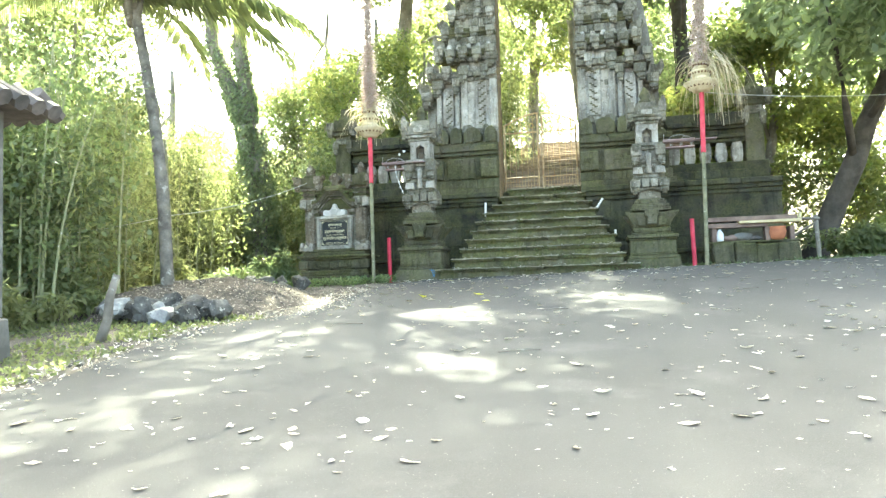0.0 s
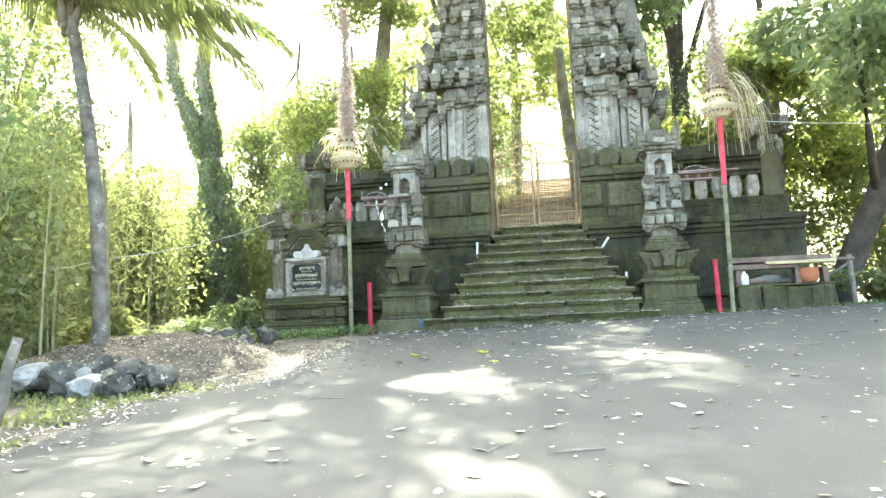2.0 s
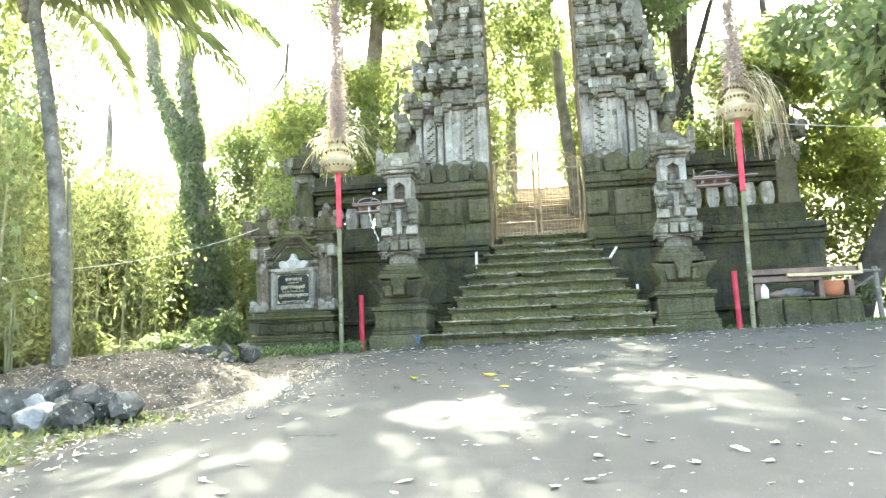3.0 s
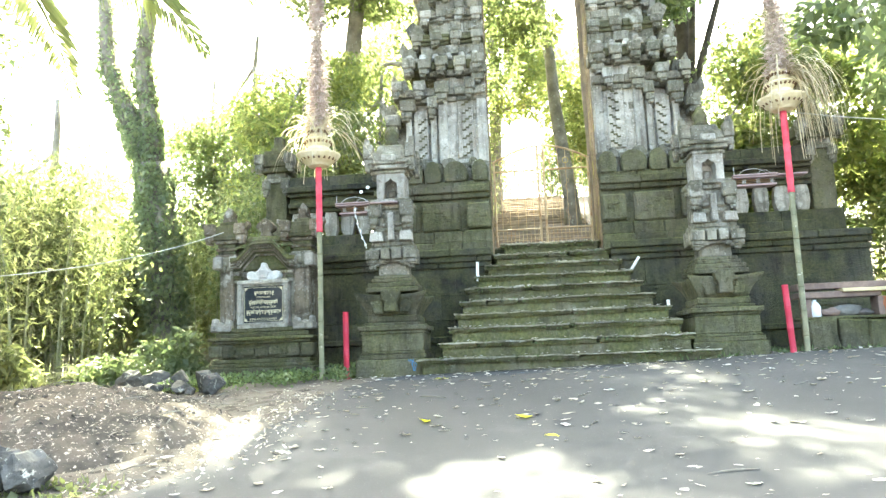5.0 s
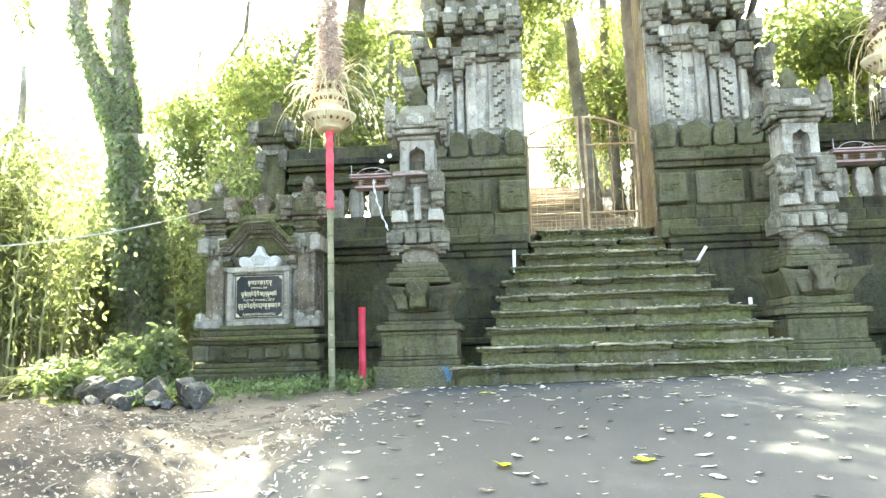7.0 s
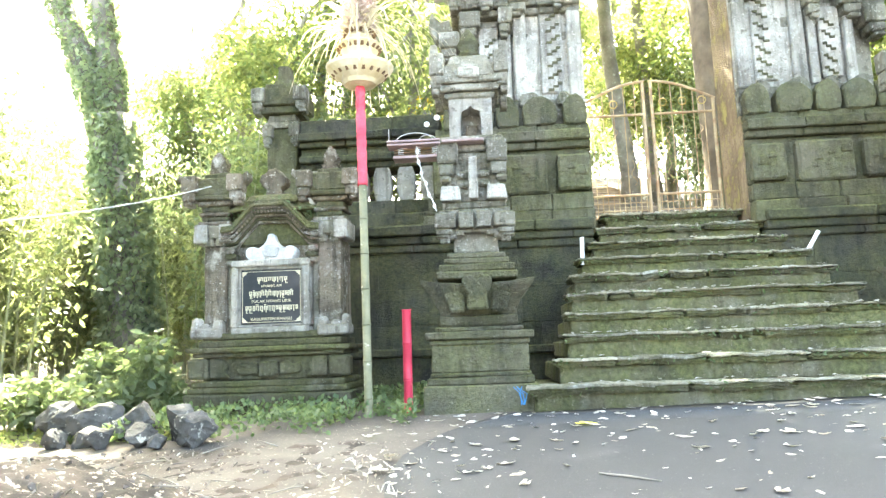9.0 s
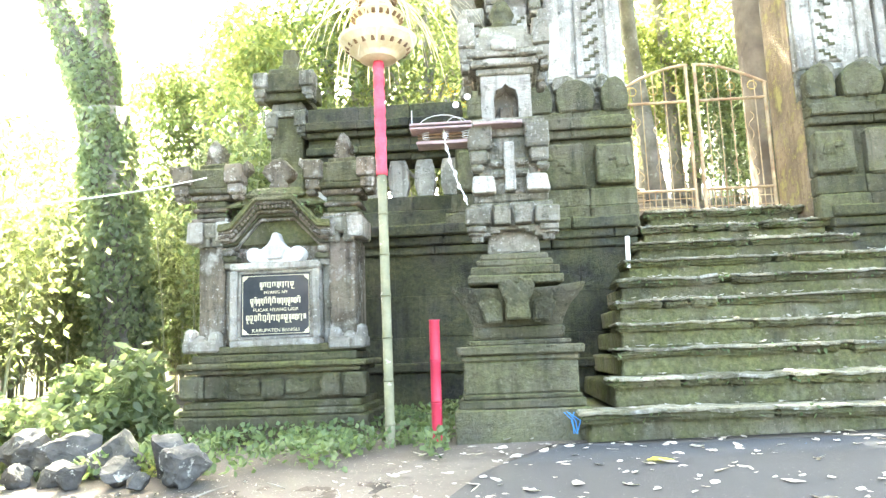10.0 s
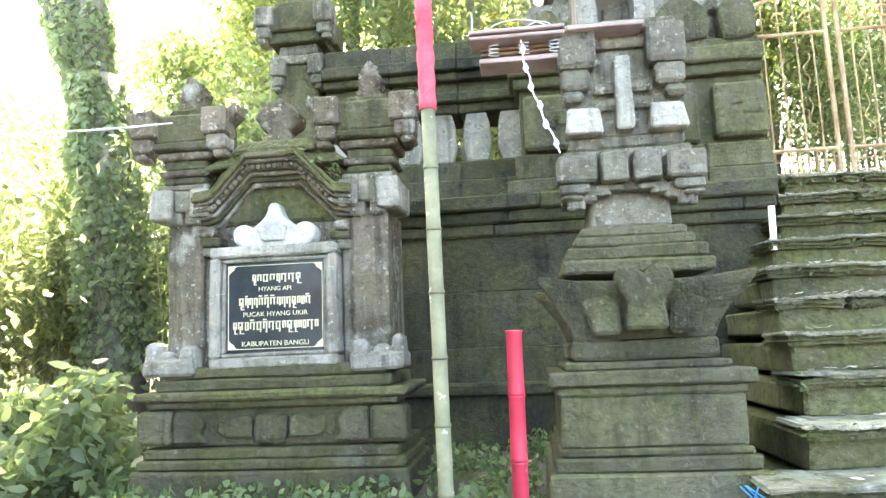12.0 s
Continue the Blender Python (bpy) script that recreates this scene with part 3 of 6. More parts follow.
    for z0, z1, w in ((3.27, 3.33, 0.58), (3.33, 3.4, 0.68), (3.4, 3.46, 0.76)):
        slab_part(t, STONE_MID, -w / 2, w / 2, -w / 2, w / 2, z0, z1 - 0.003, "cornice")
    slab_part(t, STONE_MID, -0.34, 0.34, -0.34, 0.34, 3.46, 3.62, "roof_tier", 0.05, 0.05)
    slab_part(t, STONE_PALE, -0.12, 0.12, -0.42, -0.3, 3.44, 3.54, "crest")
    for s in (-1, 1):
        ear_part(t, STONE_MID, s * 0.37, -0.38, 3.3, 0.17, 0.42, 0.2, s, 5, "roof_horn")
        ear_part(t, STONE_MID, s * 0.37, 0.2, 3.3, 0.17, 0.42, 0.2, s, 5, "roof_horn")
        slab_part(t, STONE_MID, s * 0.4 - 0.06, s * 0.4 + 0.06, -0.34, -0.2, 3.7, 3.84, "horn_tip", 0.02, 0.02)
    slab_part(t, STONE_MID, -0.25, 0.25, -0.25, 0.25, 3.62, 3.74, "roof_tier", 0.04, 0.04)
    bm = bmesh.new()
    lathe(bm, [(0.11, 3.74), (0.15, 3.8), (0.1, 3.85), (0.14, 3.93), (0.09, 4.02), (0.03, 4.1)], 10)
    part("finial", bm, STONE_DARK, t, smooth=True)
    # true heights of the tiers
    old, true = zip(*COLUMN_HEIGHTS)
    for ob in t.children:
        for v in ob.data.vertices:
            v.co.z = float(np.interp(v.co.z, old, true))
    t.matrix_world = t.matrix_world @ Matrix.Diagonal((0.94, 0.97, 1.0, 1.0))
    return t


side_column(-3.93, 16.28, 1.64, "tall tiered grey stone column with a small niche")
side_column(1.3, 16.6, 1.72, "tiered grey stone column with a niche beside the steps")


def candi(s, x_in, label):
    """One half of the split gate. s: +1 grows to the right, -1 to the left; its inner face is sheer."""
    t = thing("split_gate_half", (x_in, 18.8, 3.66), label, "gate tower", "halves of the split gate")
    r = random.Random(11)

    def blk(u0, u1, y0, y1, z0, z1, material=STONE_DARK, name="block", tx=0.0, ty=0.0, bev=0.016):
        a, b = sorted((s * u0, s * u1))
        return slab_part(t, material, a, b, y0, y1, z0, z1 - 0.003, name, tx, ty, bev, r.randrange(9999))

    # plinth courses
    for z0, z1, w, f in ((0, 0.28, 2.3, 0.72), (0.28, 0.5, 2.22, 0.68)):
        n = 4
        for k in range(n):
            blk(w * k / n + 0.003, w * (k + 1) / n - 0.003, -f, 0.6, z0, z1, name="block")
    blk(0.0, 2.15, -0.58, 0.55, 0.5, 1.12, STONE_DARK, "core")
    for u0, u1, z0, z1 in ((0.02, 0.46, 0.54, 1.02), (0.6, 1.32, 0.5, 1.04), (1.46, 2.12, 0.53, 1.03)):
        blk(u0, u1, -0.72, -0.5, z0, z1, STONE_DARK, "relief_panel", bev=0.03)
        for _ in range(int((u1 - u0) / 0.16)):
            uc, zc, q = r.uniform(u0 + 0.1, u1 - 0.1), r.uniform(z0 + 0.14, z1 - 0.12), r.uniform(0.05, 0.09)
            blk(uc - q, uc + q, -0.745, -0.69, zc - q * 0.8, zc + q * 0.8, STONE_DARK, "carved_lump", q * 0.4, 0.01, 0.02)
    for z0, z1, w, f in ((1.12, 1.22, 2.2, 0.66), (1.22, 1.36, 2.25, 0.72), (1.36, 1.46, 2.1, 0.62)):
        for k in range(3):
            blk(w * k / 3 + 0.002, w * (k + 1) / 3 - 0.002, -f, 0.55, z0, z1, STONE_DARK, "moulding")
    # lotus course
    blk(0.0, 1.95, -0.46, 0.5, 1.46, 1.86, STONE_MID, "core")
    for u, w, z0 in ((0.18, 0.34, 1.44), (0.66, 0.5, 1.44), (1.1, 0.34, 1.44), (1.5, 0.44, 1.44), (1.86, 0.28, 1.44)):
        bm = bmesh.new()
        petal(bm, s * u, -0.66, z0, w, 0.42, 0.22)
        part("petal", worn(bm, 0.02, 0.012, 2), STONE_DARK, t)
        bm = bmesh.new()
        petal(bm, s * (u + 0.12), -0.58, z0 + 0.3, w * 0.62, 0.2, 0.2)
        part("petal", worn(bm, 0.02, 0.012, 3), STONE_MID, t)
    # body: sheer inner pier and a lower outer pier, with ribs and toothed panels
    blk(0.0, 0.98, -0.4, 0.45, 1.86, 3.62, STONE_PALE, "pier")
    blk(0.98, 1.62, -0.34, 0.42, 1.86, 3.1, STONE_PALE, "pier")
    blk(1.62, 1.92, -0.26, 0.38, 1.86, 2.7, STONE_MID, "pier")
    for u0, u1, z1 in ((0.02, 0.2, 3.4), (0.78, 0.96, 3.3), (1.0, 1.12, 2.95), (1.5, 1.62, 2.95)):
        blk(u0, u1, -0.48, -0.36, 1.86, z1, STONE_PALE, "rib")
    for u0, w, z0, z1 in ((0.3, 0.26, 2.0, 3.3), (1.2, 0.22, 2.0, 2.9)):
        blk(u0 - 0.03, u0 + w + 0.03, -0.44, -0.36, 1.95, z1 + 0.05, STONE_PALE, "panel")
        k = 0
        z = z0
        while z < z1 - 0.1:
            bm = bmesh.new()
            a = s * u0
            b = s * (u0 + w * 0.75)
            st = ((0, 0.1), (0.33, 0.1), (0.33, 0.055), (0.66, 0.055), (0.66, 0.01), (1, 0.01), (1, -0.02), (0.6, -0.02), (0.6, 0.025), (0.27, 0.025), (0.27, 0.07), (0, 0.07))
            prism(bm, [(a + (b - a) * p, z + q) for p, q in st], -0.462, -0.42)
            part("tooth", bm, STONE_DARK, t)
            z += 0.17
    for u, z, w in ((0.86, 3.05, 0.3), (0.12, 3.4, 0.34), (1.56, 2.72, 0.3), (1.86, 2.44, 0.28), (1.06, 2.75, 0.2)):
        ear_part(t, STONE_MID, s * u, -0.62, z, w, 0.42, 0.3, s, 5)
    for u0, z0, z1, f in ((0.0, 0.0, 1.46, 0.5), (0.0, 1.46, 3.6, 0.36), (0.0, 3.6, 6.4, 0.3)):
        blk(-0.012, 0.03, -f, 0.4, z0, z1, STONE_OCHRE, "inner_face", bev=0.004)
    # cornices and upper tiers
    for z0, z1, u1, f, material in ((2.7, 2.86, 2.02, 0.4, STONE_MID), (3.1, 3.2, 1.74, 0.48, STONE_MID), (3.2, 3.36, 1.84, 0.56, STONE_MID),
                                    (3.62, 3.74, 1.2, 0.5, STONE_MID), (3.74, 3.9, 1.58, 0.56, STONE_DARK), (3.9, 4.02, 1.5, 0.5, STONE_MID)):
        for k in range(3):
            blk(u1 * k / 3 + 0.002, u1 * (k + 1) / 3 - 0.002, -f, 0.45, z0, z1, material, "cornice")
    for u, zz, wd in ((0.12, 3.6, 0.26), (0.48, 3.56, 0.24), (0.84, 3.6, 0.26), (1.18, 3.56, 0.26), (1.5, 3.6, 0.26), (0.3, 3.1, 0.2), (1.3, 3.12, 0.24), (1.74, 3.14, 0.22)):
        ear_part(t, STONE_MID, s * u, -0.7, zz, wd, 0.36, 0.3, s, 7)
    for u in (0.1, 0.36, 0.62, 0.88, 1.14, 1.4):
        blk(u, u + 0.16, -0.6, -0.4, 3.92, 4.06, STONE_PALE, "leaf_carving", 0.03, 0.02)
    z = 4.02
    w, f, h = 1.36, 0.42, 0.5
    for k in range(7):
        blk(0.0, w * 0.94, -f + 0.03, 0.4, z, z + h * 0.56, STONE_MID, "tier")
        blk(0.08, 0.3, -f - 0.04, 0, z + 0.05, z + h * 0.45, STONE_MID, "block")
        blk(w * 0.36, w * 0.56, -f - 0.05, 0, z + 0.05, z + h * 0.5, STONE_MID, "block")
        for zz, o in ((0.55, 0.01), (0.68, 0.06), (0.82, 0.03)):
            for q in range(2):
                blk(w * q / 2 + 0.002, w * (q + 1) / 2 - 0.002 + (o if q else 0), -f - o, 0.42, z + h * zz, z + h * (zz + (0.14 if zz < 0.8 else 0.18)), STONE_MID if k % 2 else STONE_DARK, "cornice")
        for u in (0.12, w * 0.4, w * 0.7, w * 0.98):
            ear_part(t, r.choice((STONE_MID, STONE_MID, STONE_PALE)), s * u, -f - 0.1, z + h * 0.42, 0.24 - 0.012 * k, h * 0.6, 0.26, s, k)
        ear_part(t, STONE_MID, s * (w + 0.02), -0.05, z + h * 0.42, 0.24, h * 0.7, 0.3, s, k, "corner_bracket")
        bm = bmesh.new()
        prism(bm, [(s * (w * 0.86), z + h), (s * (w * 1.1), z + h), (s * (w * 1.16), z + h * 1.35), (s * (w * 1.04), z + h * 1.6), (s * (w * 0.94), z + h * 1.4)], -f, -f + 0.22)
        part("corner_horn", worn(bm, 0.012, 0.003, k), STONE_MID, t)
        z += h
        w, f, h = w * 0.86, f * 0.94, h * 0.97
    blk(0, w * 0.6, -0.2, 0.25, z, z + 0.5, STONE_MID, "crown_block", 0.05, 0.05)
    # outer horns that step down the flank
    for u, z in ((1.95, 2.86), (1.7, 3.36), (1.5, 4.02)):
        bm = bmesh.new()
        prism(bm, [(s * (u - 0.16), z), (s * (u + 0.12), z), (s * (u + 0.22), z + 0.22), (s * (u + 0.16), z + 0.42), (s * (u + 0.04), z + 0.26), (s * (u - 0.1), z + 0.3)], -0.36, -0.1)
        part("flank_horn", worn(bm, 0.014, 0.003, 4), STONE_MID, t)
    t.matrix_world = t.matrix_world @ Matrix.Diagonal((1.02, 1.0, 1.04, 1.0))
    return t


candi(-1, -2.34, "towering half of a carved grey stone split gate")
candi(1, -0.24, "towering carved grey stone gate half with lichen")


def balustrade(x0, x1, xp, label):
    """Wall with a row of white slabs in its opening, and its end pillar at xp."""
    t = thing("balustrade_wall", ((x0 + x1) / 2, 18.98, TOP - 0.18), label, "wall", "balustrade walls")
    w = (x1 - x0) / 2
    r = random.Random(3)
    for z0, z1, f in ((0, 0.3, 0.45), (0.3, 0.5, 0.34), (0.5, 0.7, 0.28), (1.2, 1.3, 0.3), (1.3, 1.4, 0.38), (1.4, 1.54, 0.26), (1.54, 1.62, 0.36), (1.62, 1.74, 0.44), (1.74, 1.98, 0.28)):
        for k in range(3):
            slab_part(t, WALL_DARK, -w + 2 * w * k / 3 + 0.002, -w + 2 * w * (k + 1) / 3 - 0.002, -f, 0.25, z0, z1 - 0.003, "block", seed=r.randrange(999))
    n = max(3, int(2 * w / 0.34))
    for k in range(n):
        xc = -w + 2 * w * (k + 0.5) / n
        bm = bmesh.new()
        prism(bm, [(xc - 0.1, 0.7), (xc + 0.1, 0.7), (xc + 0.14, 0.86), (xc + 0.13, 1.08), (xc + 0.1, 1.2), (xc - 0.1, 1.2), (xc - 0.13, 1.08), (xc - 0.14, 0.86)], -0.27, -0.1)
        part("baluster", worn(bm, 0.01, 0.004, k), STONE_PALE, t, "pale stone baluster slab")
    p = thing("wall_end_pillar", (xp, 18.98, TOP - 0.18), "dark stone end pillar with a carved cap", "pillar", "end pillars of the walls")
    for z0, z1, a, material in ((0, 0.7, 0.44, WALL_DARK), (0.7, 1.9, 0.34, STONE_DARK), (1.9, 2.0, 0.4, STONE_MID), (2.0, 2.12, 0.34, STONE_MID), (2.12, 2.24, 0.46, STONE_DARK), (2.24, 2.5, 0.54, STONE_DARK), (2.5, 2.6, 0.4, STONE_DARK), (2.6, 2.7, 0.24, STONE_DARK), (2.7, 2.95, 0.16, STONE_DARK)):
        a *= 0.66
        slab_part(p, material, -a, a, -a, a, z0, z1 - 0.003, "tier", 0.02 if z1 > 2 else 0.0, seed=int(z0 * 40))
    for sx in (-1, 1):
        ear_part(p, STONE_MID, sx * 0.32, -0.42, 2.1, 0.2, 0.4, 0.25, sx, 4)
        ear_part(p, STONE_MID, sx * 0.2, -0.32, 1.6, 0.16, 0.34, 0.2, sx, 4)
    return t


balustrade(-6.55, -4.45, -6.85, "dark stone balustrade wall with pale slabs")
balustrade(1.95, 3.85, 4.1, "mossy dark stone balustrade wall with pale slabs")


# ---- name shrine with its plaque ----
def name_shrine(x, y, z):
    t = thing("name_shrine", (x, y, z), "carved grey stone shrine wall holding a black name plaque", "shrine")
    for z0, z1, w, f, m_, nm in ((-0.3, 0.13, 0.87, 0.0, STONE_DARK, "base"), (0.13, 0.2, 0.84, 0.03, STEP_MOSS, "ledge"), (0.2, 0.27, 0.81, 0.06, STEP_MOSS, "ledge"),
                                 (0.27, 0.53, 0.72, 0.14, STONE_DARK, "band"), (0.53, 0.58, 0.8, 0.06, STONE_DARK, "ledge"), (0.58, 0.64, 0.86, 0.01, STEP_MOSS, "ledge"),
                                 (0.64, 0.72, 0.76, 0.1, STONE_DARK, "course"), (0.72, 0.8, 0.72, 0.13, STONE_DARK, "course")):
        slab_part(t, m_, -w, w, f, 1.0 - f, z0, z1 - 0.003, nm, seed=int(z0 * 77) + 9)
    for s in (-1, 1):
        slab_part(t, STONE_DARK, s * 0.74 - 0.11, s * 0.74 + 0.11, 0.04, 0.3, 0.29, 0.52, "corner_block", bev=0.025)
        bm = bmesh.new()
        prism(bm, [(s * 0.62, 0.3), (s * 0.4, 0.3), (s * 0.45, 0.36), (s * 0.42, 0.42), (s * 0.47, 0.5), (s * 0.55, 0.52), (s * 0.62, 0.5)], 0.07, 0.2)
        part("scroll_relief", worn(bm, 0.012, 0.003, 2), STONE_DARK, t)
        bm = bmesh.new()
        prism(bm, [(s * 0.12, 0.33), (s * 0.3, 0.33), (s * 0.35, 0.38), (s * 0.33, 0.46), (s * 0.25, 0.43), (s * 0.18, 0.48), (s * 0.12, 0.45)], 0.09, 0.2)
        part("scroll_relief", worn(bm, 0.01, 0.003, 2), STONE_DARK, t)
    slab_part(t, STONE_DARK, -0.1, 0.1, 0.07, 0.2, 0.3, 0.47, "boss", bev=0.02)
    slab_part(t, STONE_BROWN, -0.7, 0.7, 0.34, 0.9, 0.8, 2.0, "body")
    for s in (-1, 1):
        a, b = sorted((s * 0.5, s * 0.74))
        slab_part(t, STONE_BROWN, a, b, 0.22, 0.8, 0.8, 1.86, "pilaster", bev=0.02)
        a, b = sorted((s * 0.43, s * 0.5))
        slab_part(t, STONE_MID, a, b, 0.27, 0.5, 0.8, 1.7, "jamb")
        # curled foot stones
        for dx, w, h in ((0.56, 0.13, 0.17), (0.7, 0.13, 0.13), (0.8, 0.1, 0.2)):
            slab_part(t, STONE_PALE, s * dx - w / 2, s * dx + w / 2, 0.1, 0.32, 0.78, 0.78 + h, "foot_scroll", 0.02, 0.02, 0.025, int(dx * 100))
        slab_part(t, STONE_PALE, s * 0.68 - 0.17, s * 0.68 + 0.17, 0.09, 0.34, 0.74, 0.86, "foot_scroll", bev=0.02)
        # stepped capital
        for dx, w, z0, z1, f, m_ in ((0.5, 0.13, 1.86, 2.06, 0.14, STONE_PALE), (0.76, 0.15, 1.84, 2.06, 0.14, STONE_PALE), (0.56, 0.1, 1.8, 1.9, 0.18, STONE_MID), (0.69, 0.1, 1.8, 1.9, 0.18, STONE_MID), (0.62, 0.14, 1.9, 2.06, 0.18, STONE_MID)):
            slab_part(t, m_, s * dx - w / 2, s * dx + w / 2, f, 0.6, z0, z1, "capital_block", seed=int(dx * 50))
        for z0, z1, w, m_ in ((2.06, 2.11, 0.36, STONE_BROWN), (2.11, 2.17, 0.3, STONE_DARK), (2.17, 2.22, 0.35, STONE_BROWN), (2.22, 2.29, 0.3, STONE_DARK), (2.29, 2.35, 0.38, STONE_BROWN), (2.35, 2.41, 0.48, STONE_DARK), (2.41, 2.62, 0.44, STONE_DARK), (2.62, 2.69, 0.26, STONE_DARK)):
            slab_part(t, m_, s * 0.63 - w / 2, s * 0.63 + w / 2, 0.38 - w / 2, 0.38 + w / 2, z0, z1 - 0.003, "cap_tier", seed=int(z0 * 31))
        for q in (-1, 1):
            ear_part(t, STONE_BROWN, s * 0.63 + q * 0.25, 0.08, 2.28, 0.17, 0.36, 0.2, q, 6, "cap_bracket")
            bm = bmesh.new()
            prism(bm, [(s * 0.63 + q * 0.18, 2.52), (s * 0.63 + q * 0.3, 2.5), (s * 0.63 + q * 0.4, 2.6), (s * 0.63 + q * 0.38, 2.68), (s * 0.63 + q * 0.32, 2.62), (s * 0.63 + q * 0.24, 2.64)], 0.14, 0.3)
            part("cap_horn", worn(bm, 0.01, 0.006, 6), STONE_BROWN, t)
        bm = bmesh.new()
        fx = s * 0.63
        prism(bm, [(fx - 0.08, 2.68), (fx + 0.08, 2.68), (fx + 0.12, 2.72), (fx + 0.06, 2.76), (fx + 0.1, 2.8), (fx + 0.07, 2.85), (fx + 0.08, 2.9), (fx + 0.03, 2.93), (fx, 2.99), (fx - 0.03, 2.93), (fx - 0.08, 2.9), (fx - 0.07, 2.85), (fx - 0.1, 2.8), (fx - 0.06, 2.76), (fx - 0.12, 2.72)], 0.3, 0.46)
        part("finial", worn(bm, 0.02, 0.016, 5, 2), STONE_BROWN, t)
    # stepped pediment: nested bands, each set further back
    prof = [(-0.52, 1.62), (-0.52, 1.76), (-0.4, 1.78), (-0.16, 2.06), (0.16, 2.06), (0.4, 1.78), (0.52, 1.76), (0.52, 1.62)]
    bm = bmesh.new()
    prism(bm, [(-0.56, 1.8), (0.56, 1.8), (0.54, 2.06), (0.36, 2.26), (0.2, 2.36), (-0.2, 2.36), (-0.36, 2.26), (-0.54, 2.06)], 0.3, 0.62)
    part("gable", worn(bm, 0.03, 0.012, 8), STEP_MOSS, t)
    bands = ((0.0, 0.035, 0.25, STONE_BROWN), (0.035, 0.07, 0.22, STONE_DARK), (0.07, 0.1, 0.185, STONE_BROWN), (0.1, 0.15, 0.15, STONE_DARK), (0.15, 0.18, 0.12, STONE_BROWN), (0.18, 0.22, 0.09, STEP_MOSS), (0.22, 0.26, 0.12, STEP_MOSS))
    for k, (lo, hi, f, m_) in enumerate(bands):
        nm = "arch_band"
        inner = [(px * (1 + lo * 0.1), pz + lo) for px, pz in prof[1:-1]]
        outer = [(px * (1 + hi * 0.1), pz + hi) for px, pz in prof[1:-1]]
        bm = bmesh.new()
        prism(bm, outer + inner[::-1], f, 0.5)
        part(nm, worn(bm, 0.008, 0.004, k), m_, t)
    for s in (-1, 1):
        for k in range(3):
            a, b = sorted((s * (0.34 + 0.03 * k), s * 0.5))
            slab_part(t, (STONE_MID, STONE_DARK, STONE_BROWN)[k], a, b, 0.2 - 0.02 * k, 0.36, 1.58 + 0.065 * k, 1.64 + 0.065 * k, "side_moulding", seed=k)
    for k in range(44):
        u = k / 43 * 5
        i = min(int(u), 4)
        a, b = prof[1 + i], prof[2 + i]
        px, pz = a[0] + (b[0] - a[0]) * (u - i), a[1] + (b[1] - a[1]) * (u - i)
        bm = bmesh.new()
        box(bm, px - 0.013, px + 0.013, 0.13, 0.17, pz + 0.108, pz + 0.142)
        part("bead", worn(bm, 0.008, 0.003, k), STONE_BROWN, t)
    slab_part(t, STEP_MOSS, -0.5, 0.5, 0.16, 0.7, 2.2, 2.34, "roof", 0.16, 0.1, 0.03)
    slab_part(t, STEP_MOSS, -0.3, 0.3, 0.14, 0.66, 2.29, 2.4, "roof", 0.06, 0.06, 0.03)
    bm = bmesh.new()
    prism(bm, [(-0.1, 2.38), (0.1, 2.38), (0.1, 2.44), (0.07, 2.48), (0.14, 2.53), (0.16, 2.6), (0.11, 2.66), (0.05, 2.72), (0, 2.74), (-0.05, 2.72), (-0.11, 2.66), (-0.16, 2.6), (-0.14, 2.53), (-0.07, 2.48), (-0.1, 2.44)], 0.28, 0.44)
    part("crown_ornament", worn(bm, 0.014, 0.014, 4), STONE_BROWN, t, "weathered leaf-shaped crown ornament")
    # white crest over the plaque
    half = [(0.0, 1.9), (0.035, 1.88), (0.04, 1.84), (0.07, 1.78), (0.12, 1.74), (0.15, 1.71), (0.18, 1.74), (0.25, 1.74), (0.29, 1.69), (0.28, 1.62), (0.22, 1.57)]
    half = [(q * 0.97, 1.61 + (h - 1.57) * 0.98) for q, h in half]
    bm = bmesh.new()
    prism(bm, half + [(-q, h) for q, h in half[:0:-1]], 0.17, 0.34)
    crest = part("crest", worn(bm, 0.015, 0.003, 2), STONE_WHITE, t, "white scrolled crest")
    bm = bmesh.new()
    prism(bm, [(-0.07, 1.65), (0.07, 1.65), (0.1, 1.75), (0.05, 1.79), (-0.05, 1.79), (-0.1, 1.75)], 0.14, 0.18)
    part("shield", worn(bm, 0.01, 0.002, 2), STONE_WHITE, crest)
    # plaque
    for x0, x1, z0, z1 in ((-0.42, 0.42, 0.78, 0.855), (-0.42, 0.42, 1.545, 1.62), (-0.42, -0.352, 0.857, 1.543), (0.352, 0.42, 0.857, 1.543)):
        slab_part(t, STONE_PALE, x0, x1, 0.13, 0.36, z0, z1, "plaque_frame", bev=0.015)
    for x0, x1, z0, z1 in ((-0.35, 0.35, 0.858, 0.885), (-0.35, 0.35, 1.515, 1.542), (-0.35, -0.328, 0.887, 1.513), (0.328, 0.35, 0.887, 1.513)):
        slab_part(t, STONE_PALE, x0, x1, 0.17, 0.36, z0, z1, "plaque_frame", bev=0.008)
    bm = bmesh.new()
    box(bm, -0.327, 0.327, 0.2, 0.36, 0.887, 1.513)
    slab = part("plaque", bm, SLAB, t, "polished black plaque with cream lettering")
    bm = bmesh.new()
    for x0, x1, z0, z1 in ((-0.31, 0.31, 0.908, 0.913), (-0.31, 0.31, 1.487, 1.492), (-0.315, -0.31, 0.91, 1.49), (0.31, 0.315, 0.91, 1.49)):
        box(bm, x0, x1, 0.196, 0.2, z0, z1)
